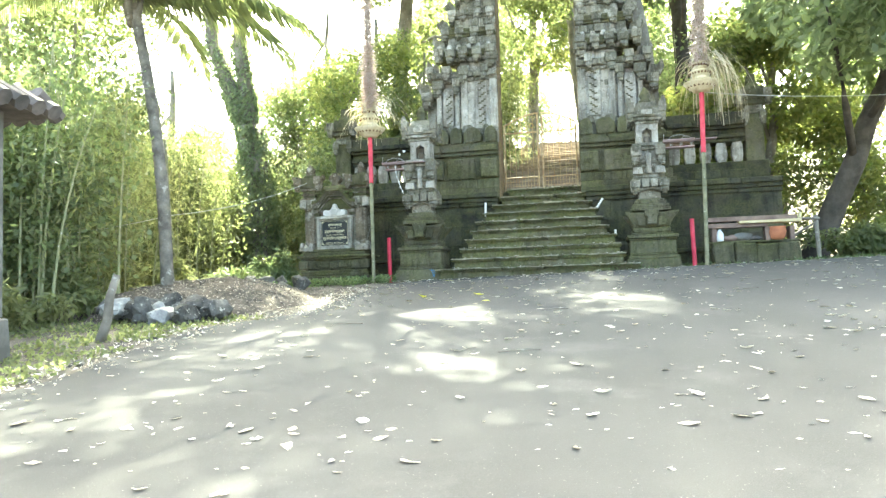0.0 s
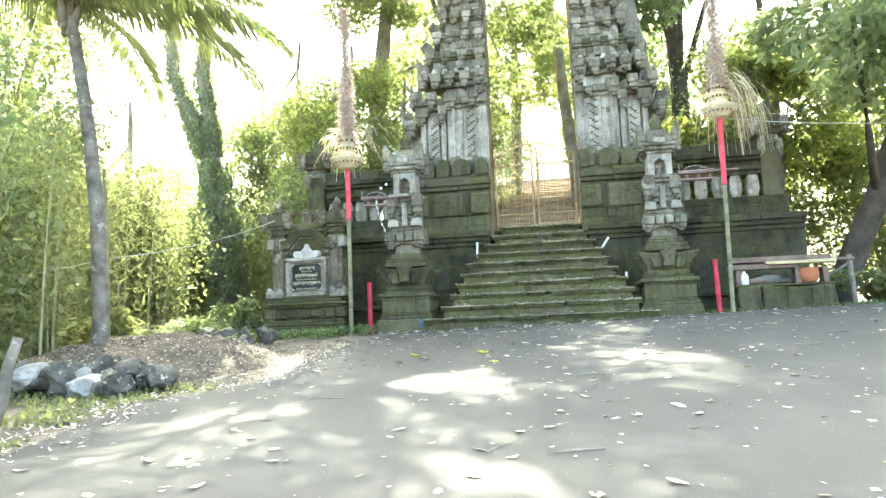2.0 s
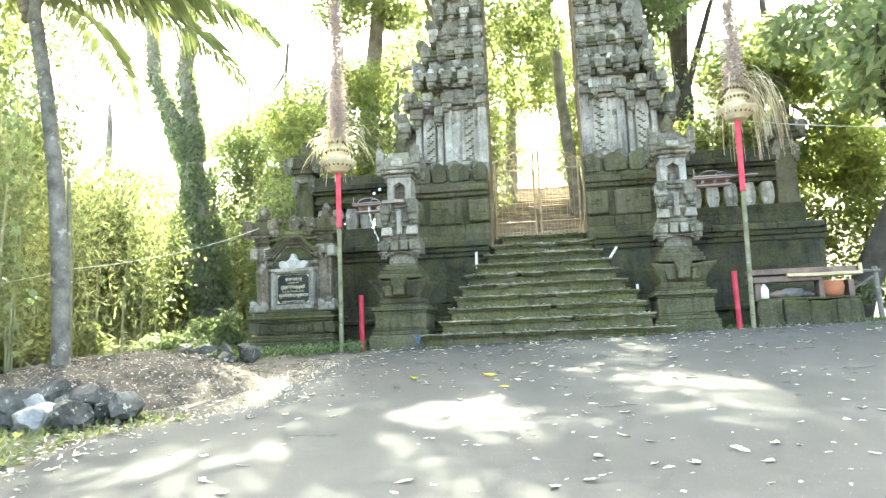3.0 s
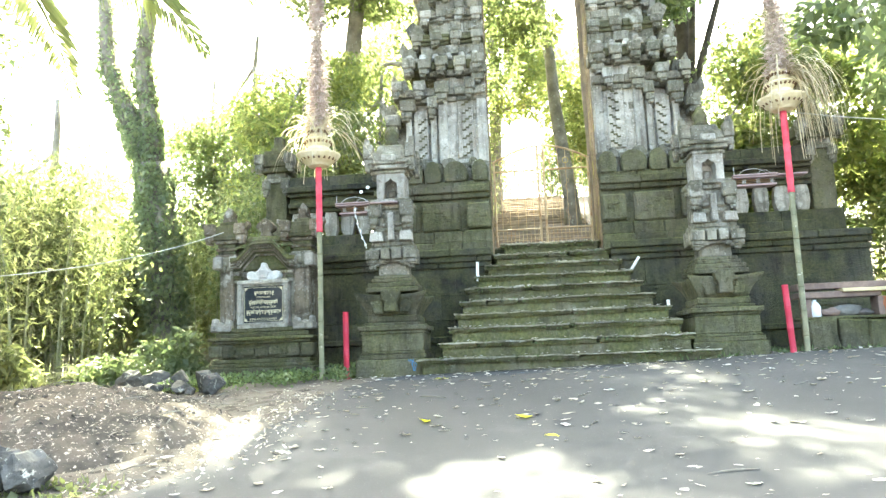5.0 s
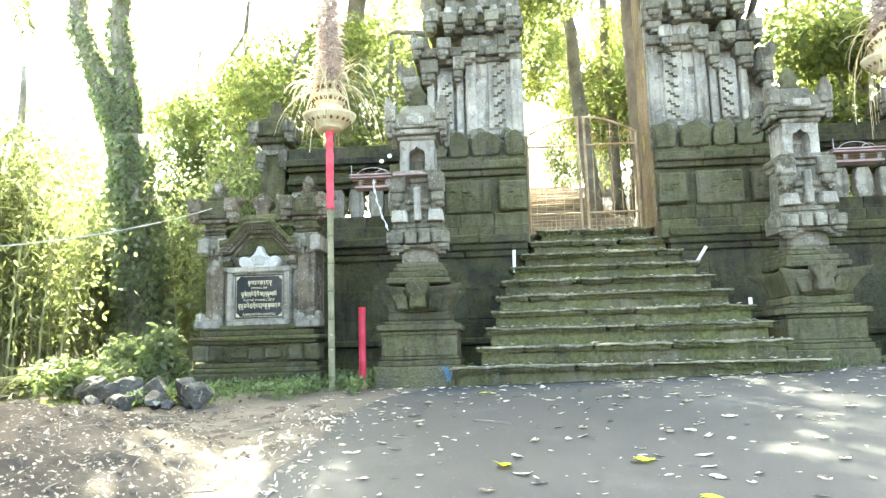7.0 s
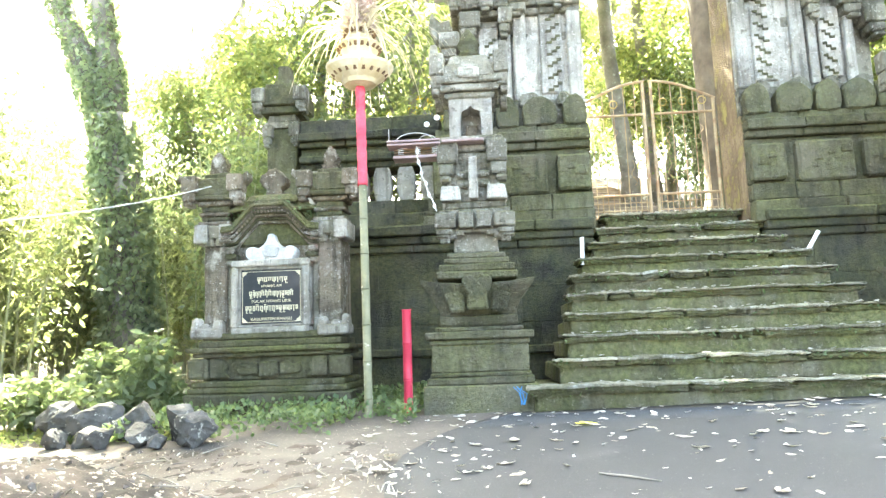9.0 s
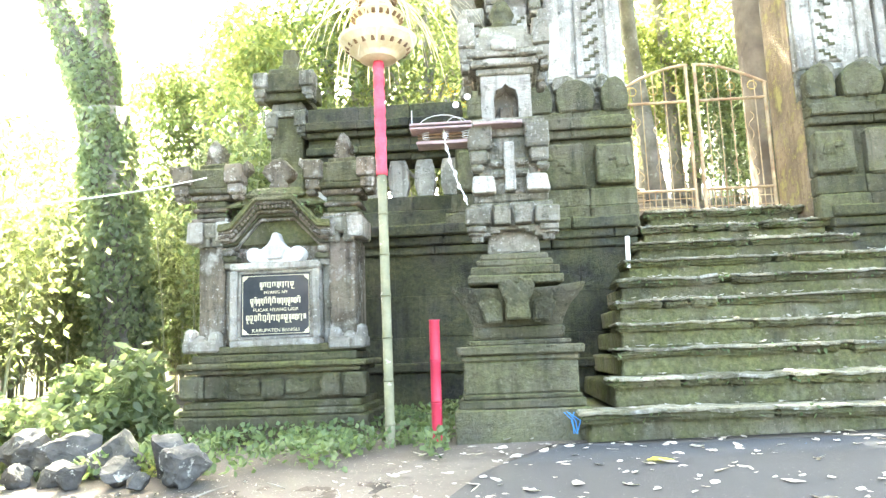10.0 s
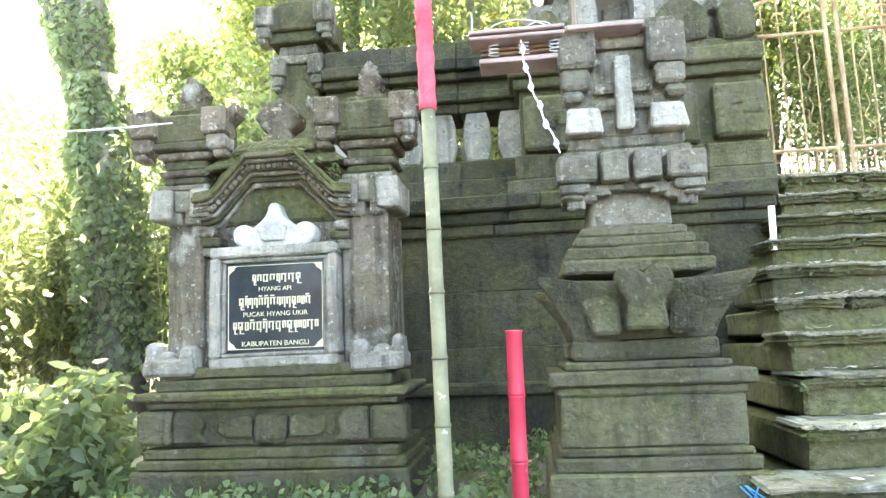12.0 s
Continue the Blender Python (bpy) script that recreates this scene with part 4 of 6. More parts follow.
    part("border", bm, LETTER, slab)
    for sx in (-1, 1):
        for zc, sz in ((0.91, 1), (1.49, -1)):
            bm = bmesh.new()
            prism(bm, [(sx * 0.31, zc), (sx * 0.25, zc), (sx * 0.27, zc + sz * 0.015), (sx * 0.275, zc + sz * 0.03), (sx * 0.29, zc + sz * 0.04), (sx * 0.31, zc + sz * 0.06)], 0.195, 0.2)
            part("corner_flourish", bm, LETTER, slab)
    # script that cannot be made out stands as bars with drops
    r = random.Random(21)
    for zc, x0, x1, h in ((1.4, -0.15, 0.14, 0.05), (1.235, -0.24, 0.24, 0.055), (1.07, -0.28, 0.28, 0.055)):
        xq = x0
        while xq < x1:
            w = r.uniform(0.028, 0.05)
            bm = bmesh.new()
            box(bm, xq, xq + w * 0.8, 0.196, 0.2, zc + h * 0.35, zc + h * 0.5)
            box(bm, xq, xq + 0.009, 0.196, 0.2, zc - h * 0.4, zc + h * 0.35)
            box(bm, xq + w * 0.5, xq + w * 0.5 + 0.009, 0.196, 0.2, zc - h * r.uniform(0.3, 0.9), zc + h * 0.35)
            kind_ = r.randrange(4)
            if kind_ == 0:
                box(bm, xq, xq + w * 0.6, 0.196, 0.2, zc + h * 0.62, zc + h * 0.8)
            elif kind_ == 1:
                box(bm, xq, xq + w * 0.75, 0.196, 0.2, zc - h * 0.55, zc - h * 0.4)
            elif kind_ == 2:
                box(bm, xq + w * 0.25, xq + w * 0.25 + 0.008, 0.196, 0.2, zc - h * 1.0, zc)
                box(bm, xq + w * 0.25, xq + w * 0.9, 0.196, 0.2, zc - h * 1.0, zc - h * 0.88)
            part("script_bar", bm, LETTER, slab)
            xq += w
    for text, zc, size in (("HYANG API", 1.322, 0.034), ("PUCAK HYANG UKIR", 1.148, 0.036), ("KABUPATEN BANGLI", 0.945, 0.038)):
        cu = bpy.data.curves.new("lettering", "FONT")
        cu.body, cu.size, cu.align_x, cu.extrude = text, size * 1.25, "CENTER", 0.002
        cu.materials.append(LETTER)
        ob = new("lettering", cu)
        ob.parent = slab
        ob.matrix_basis = pose(0, 0.197, zc - size * 0.4, 90, 0, 0)
    t.matrix_world = t.matrix_world @ Matrix.Diagonal((1.08, 1.0, 1.0, 1.0))
    return t


name_shrine(-6.3, 16.32, 1.6)


# ---- bamboo offering poles and red posts ----
def offering_pole(base, lean, split, drum_z, label, seed, strips, low):
    """Bamboo pole, wrapped in red cloth near the top, with a two-tiered woven drum, dry fringe and a tall dried bundle."""
    t = thing("offering_pole", base, label, "offering pole", "offering poles by the steps")
    r = random.Random(seed)
    at = lambda z: (lean[0] * z, lean[1] * z, z)
    n = 7
    for k in range(n):
        z0, z1 = -0.2 + (split + 0.2) * k / n, -0.2 + (split + 0.2) * (k + 1) / n
        bm = bmesh.new()
        tube(bm, [at(z0), at(z0 + 0.012), at(z0 + 0.03), at(z1 - 0.001)], [0.046, 0.048, 0.042, 0.043], 12)
        part("segment", bm, BAMBOO_POLE, t, "faded green bamboo", True)
    bm = bmesh.new()
    pts, rad = [], []
    for k in range(26):
        z = split + (drum_z - split) * k / 25
        pts.append(at(z))
        rad.append(0.05 + 0.004 * math.sin(k * 1.9) + 0.003 * r.random())
    tube(bm, pts, rad, 12)
    for q in range(2):
        tube(bm, [Vector(at(split + (drum_z - split) * k / 40)) + Vector((math.cos(k * 0.5 + q * 3.1), math.sin(k * 0.5 + q * 3.1), 0)) * 0.046 for k in range(41)], 0.009, 5)
    part("cloth_wrap", bm, RED_CLOTH, t, "faded red cloth wrap", True)
    c = Vector(at(drum_z))
    for nm, rings in (("lower_drum", [(0.08, 0), (0.2, 0.02), (0.24, 0.06), (0.36, 0.14), (0.42, 0.2), (0.43, 0.23), (0.3, 0.25)]),
                      ("upper_drum", [(0.22, 0.25), (0.25, 0.3), (0.2, 0.36), (0.24, 0.42), (0.3, 0.47), (0.26, 0.5)]),
                      ("top_drum", [(0.16, 0.5), (0.19, 0.56), (0.15, 0.62), (0.18, 0.68), (0.12, 0.74)])):
        bm = bmesh.new()
        lathe(bm, [(a * 0.86, b * 0.95) for a, b in rings], 24, 0, 0)
        for v in bm.verts:
            v.co += c
        drum = part(nm, bm, PALM_WEAVE, t, "woven dried palm-leaf drum", False)
        rad, zz = {"lower_drum": (0.265, 0.108), "upper_drum": (0.205, 0.4), "top_drum": (0.15, 0.58)}[nm]
        for k in range(20):
            a = 2 * math.pi * k / 20
            p = c + Vector((math.cos(a) * rad, math.sin(a) * rad, zz))
            bm = bmesh.new()
            tube(bm, [p, p + Vector((math.cos(a) * 0.035, math.sin(a) * 0.035, 0.03))], [0.022, 0.016], 6)
            part("stud", bm, WOVEN_DARK, drum)
    # dry strips that hang round the drum
    rn = np.random.default_rng(seed)
    bm = bmesh.new()
    for k in range(strips):
        a = r.uniform(0, 2 * math.pi)
        out = r.uniform(0.25, 0.95) * (1.25 if math.cos(a) > 0 else 0.8)
        top = c + Vector((0, 0, r.uniform(0.45, 0.85)))
        tip = c + Vector((math.cos(a) * out, math.sin(a) * out, r.uniform(low, 0.75)))
        mid = (top + tip) / 2 + Vector((math.cos(a) * out * 0.3, math.sin(a) * out * 0.3, 0.22 + out * 0.18))
        if strips > 100 and k < strips * 0.7:
            # long strands that arch out on one side and hang straight down
            a = r.gauss(0.0, 0.75)
            out = r.uniform(0.35, 1.0)
            tip = c + Vector((math.cos(a) * out * 1.05, math.sin(a) * out, r.uniform(-0.75, 0.1)))
            mid = c + Vector((math.cos(a) * out, math.sin(a) * out, r.uniform(0.9, 1.15)))
        wv = Vector((-math.sin(a), math.cos(a), 0.3)) * r.uniform(0.006, 0.016)
        prev = None
        for i in range(7):
            u = i / 6
            p = top * (1 - u) ** 2 + mid * 2 * u * (1 - u) + tip * u * u
            q = (bm.verts.new(p - wv * (1 - 0.6 * u)), bm.verts.new(p + wv * (1 - 0.6 * u)))
            if prev:
                bm.faces.new((prev[0], prev[1], q[1], q[0]))
            prev = q
    part("fringe", bm, STRAW, t, "dry drooping palm-leaf fringe")
    pos = []
    for k in range(3600):
        z = r.uniform(0, 1) ** 1.2 * 3.0
        w = 0.15 * (1 - z / 3.6) + 0.04
        a = r.uniform(0, 6.28)
        pos.append((c.x + math.cos(a) * w * r.random() ** 0.5 + lean[0] * z, c.y + math.sin(a) * w * r.random() ** 0.5 + lean[1] * z, c.z + 0.6 + z))
    me = leaf_mesh("dried_sheaf", pos, 0.13, 0.022, rn, 0.2, material=DRY_FLOWER)
    part("dried_sheaf", me, DRY_FLOWER, t, "tall bundle of dried flowers")
    bm = bmesh.new()
    tube(bm, [at(drum_z - 0.1), at(drum_z + 1.6), at(drum_z + 3.5)], [0.045, 0.03, 0.012], 6)
    part("mast", bm, BAMBOO, t)
    return t


DRY_FLOWER = leafy("dried_flowers", (0.42, 0.32, 0.28), (0.7, 0.62, 0.55), 0.3, 0.8, (1.0, 1.0, 1.0))
offering_pole((-5.06, 15.75, 1.5), (-0.014, 0.035), 2.38, 3.48, "bamboo offering pole with red cloth beside the shrine", 4, 98, -0.15)
offering_pole((2.4, 16.02, 1.72), (0.02, 0.03), 2.42, 3.76, "leaning bamboo offering pole with red cloth and dry fringe", 9, 170, -0.5)


def red_post(base, top, label):
    t = thing("red_post", base, label, "post", "short red bamboo posts")
    h = Vector(top) - Vector(base)
    for k in range(3):
        a, b = h * (k / 3), h * ((k + 1) / 3)
        bm = bmesh.new()
        tube(bm, [a - (h * 0.1 if k == 0 else h * 0), a + h * 0.02, b - h * 0.01, b], [0.05, 0.046, 0.045, 0.051], 14)
        part("segment", bm, RED, t, smooth=True)
    return t


red_post((-4.66, 15.76, 1.5), (-4.65, 15.7, 2.55), "red-painted bamboo post beside the shrine")
red_post((2.12, 15.82, 1.66), (2.1, 15.84, 2.67), "red-painted bamboo post at the road's edge")


# ---- iron gate ----
def iron_gate():
    for s, x0, x1 in ((-1, -2.3, -1.33), (1, -1.27, -0.3)):
        t = thing("gate_leaf", (x0, 19.12, 3.9), "closed rusty iron gate leaf with thin bars", "gate", "leaves of the iron gate")
        w = x1 - x0
        arch = lambda u: 1.84 + 0.32 * (math.sin(u * math.pi / 2) if s < 0 else math.cos(u * math.pi / 2))
        for nm, x, h in (("stile", 0.03, arch(0.03 / w)), ("stile", w - 0.03, arch(1 - 0.03 / w))):
            bm = bmesh.new()
            tube(bm, [(x, 0, 0.02), (x, 0, h)], 0.026, 8)
            part(nm, bm, RUST, t)
        for z in (0.06, 0.4, 1.64):
            bm = bmesh.new()
            tube(bm, [(0.03, 0, z), (w - 0.03, 0, z)], 0.02, 8)
            part("rail", bm, RUST, t)
        bm = bmesh.new()
        tube(bm, [(w * k / 12, 0, arch(k / 12)) for k in range(13)], 0.022, 8)
        part("arched_top", bm, RUST, t)
        for k in range(1, 12):
            x = w * k / 12
            bm = bmesh.new()
            tube(bm, [(x, 0.012, 0.06), (x, 0.012, 0.4 if k % 2 else arch(x / w))], 0.008, 6)
            part("bar", bm, RUST, t)
        for k in range(2):
            z = 0.17 + 0.12 * k
            bm = bmesh.new()
            tube(bm, [(0.03, 0.02, z), (w - 0.03, 0.02, z)], 0.007, 6)
            part("cross_bar", bm, RUST, t)
        # S-shaped scrolls between the bars
        for k in range(3):
            for q, z in ((1, 0.75), (-1, 1.25)):
                x = w * (k + 1) / 4
                bm = bmesh.new()
                pts = [(x + 0.05 * math.sin(a * 0.5) * (1 - a / 26), 0.02, z + q * (0.02 * a - 0.2)) for a in range(21)]
                tube(bm, pts, 0.006, 5)
                part("scroll", bm, RUST, t)
        for k in range(3):
            x = w * (0.2 + 0.3 * k)
            bm = bmesh.new()
            tube(bm, [(x + 0.06 * math.cos(a * 0.52), 0, 1.82 + 0.06 * math.sin(a * 0.52)) for a in range(13)], 0.01, 5)
            part("ring", bm, GOLD, t)


iron_gate()

# ---- boards and string on the columns ----
def offering_board(x0, x1, y, z, label):
    """Slatted tray on two boards, with a wire hoop, little coils and a thin shelf that runs on across the column."""
    t = thing("offering_board", (x0, y, z), label, "board", "boards on the columns")
    w = x1 - x0
    for k, (dz, y0, th) in enumerate(((-0.135, -0.02, 0.03), (-0.012, -0.09, 0.022), (0.02, -0.1, 0.022))):
        bm = bmesh.new()
        box(bm, 0.05 if k == 0 else 0.0, w, y0, y0 + 0.22, dz, dz + th)
        part("board", worn(bm, 0.006, 0.003, k), PINK_BOARD, t)
    bm = bmesh.new()
    box(bm, w + 0.01, w + 0.46, -0.09, 0.1, 0.0, 0.026)
    part("shelf", worn(bm, 0.006, 0.003, 5), PINK_BOARD, t)
    for k in range(3):
        bm = bmesh.new()
        box(bm, 0.06, w - 0.02, 0.03, 0.06, -0.1 + 0.03 * k, -0.082 + 0.03 * k)
        part("slat", worn(bm, 0.004, 0.002, k), WOVEN_DARK, t)
    for k in range(3):
        xc = w * (0.25 + 0.32 * k)
        bm = bmesh.new()
        tube(bm, [(xc + 0.03 * math.cos(a * 0.6), -0.03 + 0.012 * math.sin(a * 0.6), -0.1 + 0.0022 * a) for a in range(34)], 0.004, 4)
        part("coil", bm, WIRE, t)
    bm = bmesh.new()
    tube(bm, [(w * 0.5 + math.cos(a * 0.314) * 0.22, 0.05, 0.04 + math.sin(a * 0.314) * 0.12) for a in range(11)], 0.005, 5)
    tube(bm, [(w * 0.75 + math.cos(a * 0.314) * 0.1, 0.02, 0.04 + math.sin(a * 0.314) * 0.08) for a in range(11)], 0.004, 5)
    tube(bm, [(0.02, -0.05, 0.03), (0.02, -0.05, 0.18)], 0.005, 5)
    part("wire_hoop", bm, WIRE, t)
    return t


offering_board(-4.83, -4.26, 15.93, 4.31, "faded pink slatted offering board on the stone column")
offering_board(1.62, 2.3, 16.25, 4.45, "faded slatted offering board on the mossy column")
bm = bmesh.new()
r = random.Random(2)
pts = [(-4.52 + 0.2 * (k / 12) ** 1.6 + 0.008 * math.sin(2 * k), 15.9, 4.3 - 0.72 * k / 12) for k in range(13)]
tube(bm, pts, 0.006, 5)
for p in pts[1::2]:
    lathe(bm, [(0.006, p[2] - 0.03), (0.02, p[2] - 0.005), (0.014, p[2] + 0.012), (0.005, p[2] + 0.03)], 6, p[0], p[1])
single("hanging_garland", bm, WHITE_PAINT, "white knotted string garland hanging from the board", "garland")
for x, y, z in ((-4.4, 15.9, 4.53), (-4.29, 15.9, 4.6)):
    bm = bmesh.new()
    lathe(bm, [(0.01, -0.01), (0.032, 0.0), (0.028, 0.012), (0.01, 0.016)], 10)
    single("white_disc", bm, WHITE_PAINT, "small round white ornament on a wire", "ornament", group="white discs", m=pose(x, y, z, 90, 0, 0))

# white painted bars on the steps
for a, b in (((-2.63, 17.52, 3.12), (-2.62, 17.52, 3.47)), ((0.12, 17.52, 3.18), (0.28, 17.54, 3.42)), ((0.52, 16.56, 2.44), (0.52, 16.56, 2.57))):
    bm = bmesh.new()
    tube(bm, [a, b], 0.026, 10)
    single("white_pipe", bm, WHITE_PAINT, "short white plastic pipe stuck beside the steps", "pipe", group="white pipes")

# ---- bench with planks beside the wall ----
bench = thing("masonry_bench", (3.5, 16.5, 1.72), "rough low concrete bench before the podium wall", "bench")
rb = random.Random(8)
for k in range(4):
    bm = bmesh.new()
    box(bm, -0.9 + 0.45 * k, -0.45 + 0.45 * k - 0.006, -0.12 + rb.uniform(-0.01, 0.01), 0.24, -0.2, 0.42 + rb.uniform(-0.03, 0.02))
    part("block", worn(bm, 0.03, 0.02, k), STONE_DARK, bench)
bm = bmesh.new()
box(bm, -1.0, 0.9, -0.1, 0.22, 0.42, 0.46)
part("capping", worn(bm, 0.015, 0.014, 3), STONE_DARK, bench)
for x0, x1, z, mt, lab in ((2.5, 4.35, 2.62, PLANK, "weathered brown plank laid on the bench"), (2.5, 3.75, 2.48, PLANK, "weathered brown plank laid on the bench"), (3.15, 4.42, 2.56, PLANK_NEW, "pale yellow plank laid on the bench")):
    bm = bmesh.new()
    y0 = 16.35 if mt is PLANK_NEW else 16.42
    box(bm, x0, x1, y0, y0 + 0.3, z, z + (0.1 if mt is PLANK else 0.06))
    if mt is PLANK_NEW:
        box(bm, x1 - 0.06, x1, y0, y0 + 0.06, z + 0.06, z + 0.2)
    single("plank", worn(bm, 0.008, 0.004, 2), mt, lab, "plank", group="planks on the bench")
for x in (2.6, 4.2, 3.7):
    bm = bmesh.new()
    box(bm, x, x + 0.1, 16.45, 16.7, 2.18, 2.478)
    single("plank_support", worn(bm, 0.008, 0.004, 2), PLANK, "short wooden block under the planks", "block", group="plank supports")
bm = bmesh.new()
lathe(bm, [(0.07, 0), (0.085, 0.02), (0.085, 0.17), (0.06, 0.22), (0.03, 0.25), (0.03, 0.28)], 14)
single("plastic_bottle", bm, PLASTIC, "white plastic bottle standing on the bench", "bottle", smooth=True, m=pose(2.76, 16.5, 2.18))
bm = bmesh.new()
lathe(bm, [(0.1, 0), (0.16, 0.06), (0.19, 0.18), (0.17, 0.26), (0.19, 0.29)], 16)
single("clay_pot", bm, TERRACOTTA, "round terracotta pot under the planks", "pot", smooth=True, m=pose(3.95, 16.5, 2.18))
for k, (x, w, h) in enumerate(((3.0, 0.16, 0.16), (3.24, 0.22, 0.2), (3.5, 0.14, 0.12))):
    bm = bmesh.new()
    bmesh.ops.create_icosphere(bm, subdivisions=2, radius=1)
    for v in bm.verts:
        v.co = Vector((v.co.x * w, v.co.y * 0.12, v.co.z * h * 0.5 + h * 0.45)) * (1 + 0.25 * noise.noise(v.co * 2 + Vector((k, 0, 0))))
    single("sack", bm, (PLANK, CONCRETE, TILE)[k], "crumpled bundle stored under the planks", "bundle", group="bundles on the bench", m=pose(x, 16.52, 2.18))
fence = thing("rail_fence", (4.9, 16.9, 1.72), "thin wooden post with a horizontal rail", "fence")
for nm, pts, rr in (("post", [(0, 0, -0.2), (-0.05, 0, 1.0)], 0.05), ("rail", [(-0.75, -0.1, 0.93), (0.02, -0.05, 0.92)], 0.03), ("brace", [(-0.7, 0, 0.45), (-0.04, 0, 0.85)], 0.025)):
    bm = bmesh.new()
    tube(bm, pts, rr, 8)
    part(nm, bm, BARK, fence)
bm = bmesh.new()
r = random.Random(7)
for k in range(4):
    a = Vector((-3.52 + r.uniform(-0.03, 0.03), 15.42, 1.6))
    tube(bm, [a, a + Vector((r.uniform(-0.05, 0.05), -0.02, 0.1)), a + Vector((r.uniform(-0.08, 0.03), r.uniform(-0.03, 0.03), 0.17))], 0.004, 5)
single("blue_rope", bm, BLUE, "frayed blue plastic rope beside the lowest step", "rope")
bm = bmesh.new()
tube(bm, [(-2.2, 15.05, 1.515), (-2.05, 15.06, 1.52), (-1.9, 15.04, 1.522)], 0.015, 5)
single("blue_strip", bm, BLUE, "blue plastic strip lying at the foot of the steps", "litter")


# ---- rocks, mound, verge ----
def rock(r, size):
    bm = bmesh.new()
    bmesh.ops.create_icosphere(bm, subdivisions=4, radius=1)
    off = Vector((r.uniform(0, 50), r.uniform(0, 50), r.uniform(0, 50)))
    st = Vector((r.uniform(0.8, 1.3), r.uniform(0.7, 1.1), r.uniform(0.6, 0.9)))
    for v in bm.verts:
        d = 1 + 0.45 * noise.noise(v.co * 1.1 + off) + 0.12 * noise.noise(v.co * 3 + off)
        v.co = Vector((v.co.x * st.x, v.co.y * st.y, v.co.z * st.z)) * d * size
    # broken flat faces
    for _ in range(11):
        n = Vector((r.gauss(0, 1), r.gauss(0, 1), r.gauss(0, 1))).normalized()
        lim = size * r.uniform(0.4, 0.74)
        for v in bm.verts:
            e = v.co.dot(n) - lim
            if e > 0:
                v.co -= n * e * 0.93
    for v in bm.verts:
        q = v.co / size
        v.co += noise.noise_vector(q * 3.2 + off) * size * 0.07 + noise.noise_vector(q * 9.0 + off) * size * 0.03
    return bm


def mound_z(x, y):
    dx, dy = (x + 7.2) / 2.2, (y - 11.75) / 2.0
    q = max(0.0, 1 - dx * dx - dy * dy)
    return gz(x, y) - 0.03 + 0.5 * q ** 0.8 + 0.09 * q * noise.noise(Vector((x * 1.6, y * 1.6, 2)))


bm = bmesh.new()
gm = [[bm.verts.new((-9.7 + i * 0.05, 9.6 + j * 0.05, mound_z(-9.7 + i * 0.05, 9.6 + j * 0.05) + 0.05 * noise.noise(Vector((i * 0.3, j * 0.3, 1))) + 0.035 * noise.noise(Vector((i * 0.8, j * 0.8, 4))))) for i in range(101)] for j in range(101)]
for j in range(100):
    for i in range(100):
        bm.faces.new((gm[j][i], gm[j][i + 1], gm[j + 1][i + 1], gm[j + 1][i]))
single("soil_mound", bm, MOUND, "low mound of dark sandy soil with dry litter", "mound", smooth=True)

r = random.Random(30)
bm = bmesh.new()
for k in range(1300):
    x, y = r.uniform(-9.2, -4.7), r.uniform(10.0, 14.6)
    s = 0.003 + 0.02 * r.random() ** 4
    n0 = len(bm.verts)
    bmesh.ops.create_icosphere(bm, subdivisions=1, radius=s, matrix=Matrix.Translation((x, y, mound_z(x, y) + 0.01)))
    bm.verts.ensure_lookup_table()
    for v in bm.verts[n0:]:
        v.co += noise.noise_vector(v.co * 30) * s * 1.3
single("soil_clods", bm, SOIL, "small clods and pebbles on the soil", "clods", "stuff")
bm = bmesh.new()
for k in range(150):
    x, y = r.uniform(-9.0, -4.8), r.uniform(10.0, 14.6)
    a, L = r.uniform(0, 6.28), 0.03 + 0.16 * r.random() ** 2
    d = Vector((math.cos(a) * L, math.sin(a) * L, r.uniform(-0.01, 0.03)))
    p = Vector((x, y, mound_z(x, y) + 0.035))
    tube(bm, [p - d, p + Vector((0, 0, r.uniform(0, 0.015))), p + d], [0.004, 0.007, 0.003], 5)
single("dry_sticks", bm, BARK, "dry sticks and bark chips scattered on the soil", "sticks", "stuff")
r = random.Random(31)
for k in range(40):
    u = r.random()
    x, y = -7.75 + 2.0 * u + r.uniform(-0.15, 0.15), 10.2 - 0.65 * u + r.uniform(-0.35, 0.4)
    s = r.uniform(0.11, 0.3)
    z = gz(x, y) + s * 0.25 + (0.16 if r.random() < 0.4 else 0) * (1 - abs(u - 0.5))
    single("rubble_stone", rock(r, s), ROCK_PALE if r.random() < 0.3 else ROCK, "broken grey volcanic stone in a rubble heap", "stone", group="rubble heap", m=pose(x, y, z, 0, 0, r.uniform(0, 360)))
for k, (x, y, s) in enumerate(((-8.0, 15.35, 0.33), (-7.6, 15.25, 0.3), (-7.5, 14.95, 0.17), (-7.15, 15.2, 0.31), (-6.95, 14.85, 0.19), (-6.65, 15.05, 0.29), (-6.4, 14.75, 0.27), (-8.3, 15.6, 0.2), (-7.8, 14.9, 0.14), (-7.3, 14.8, 0.16), (-6.72, 14.66, 0.12))):
    single("boulder", rock(r, s * 0.88), ROCK, "angular dark grey boulder beside the shrine", "boulder", group="row of boulders", m=pose(x, y, gz(x, y) + s * 0.4, 0, 0, k * 47))
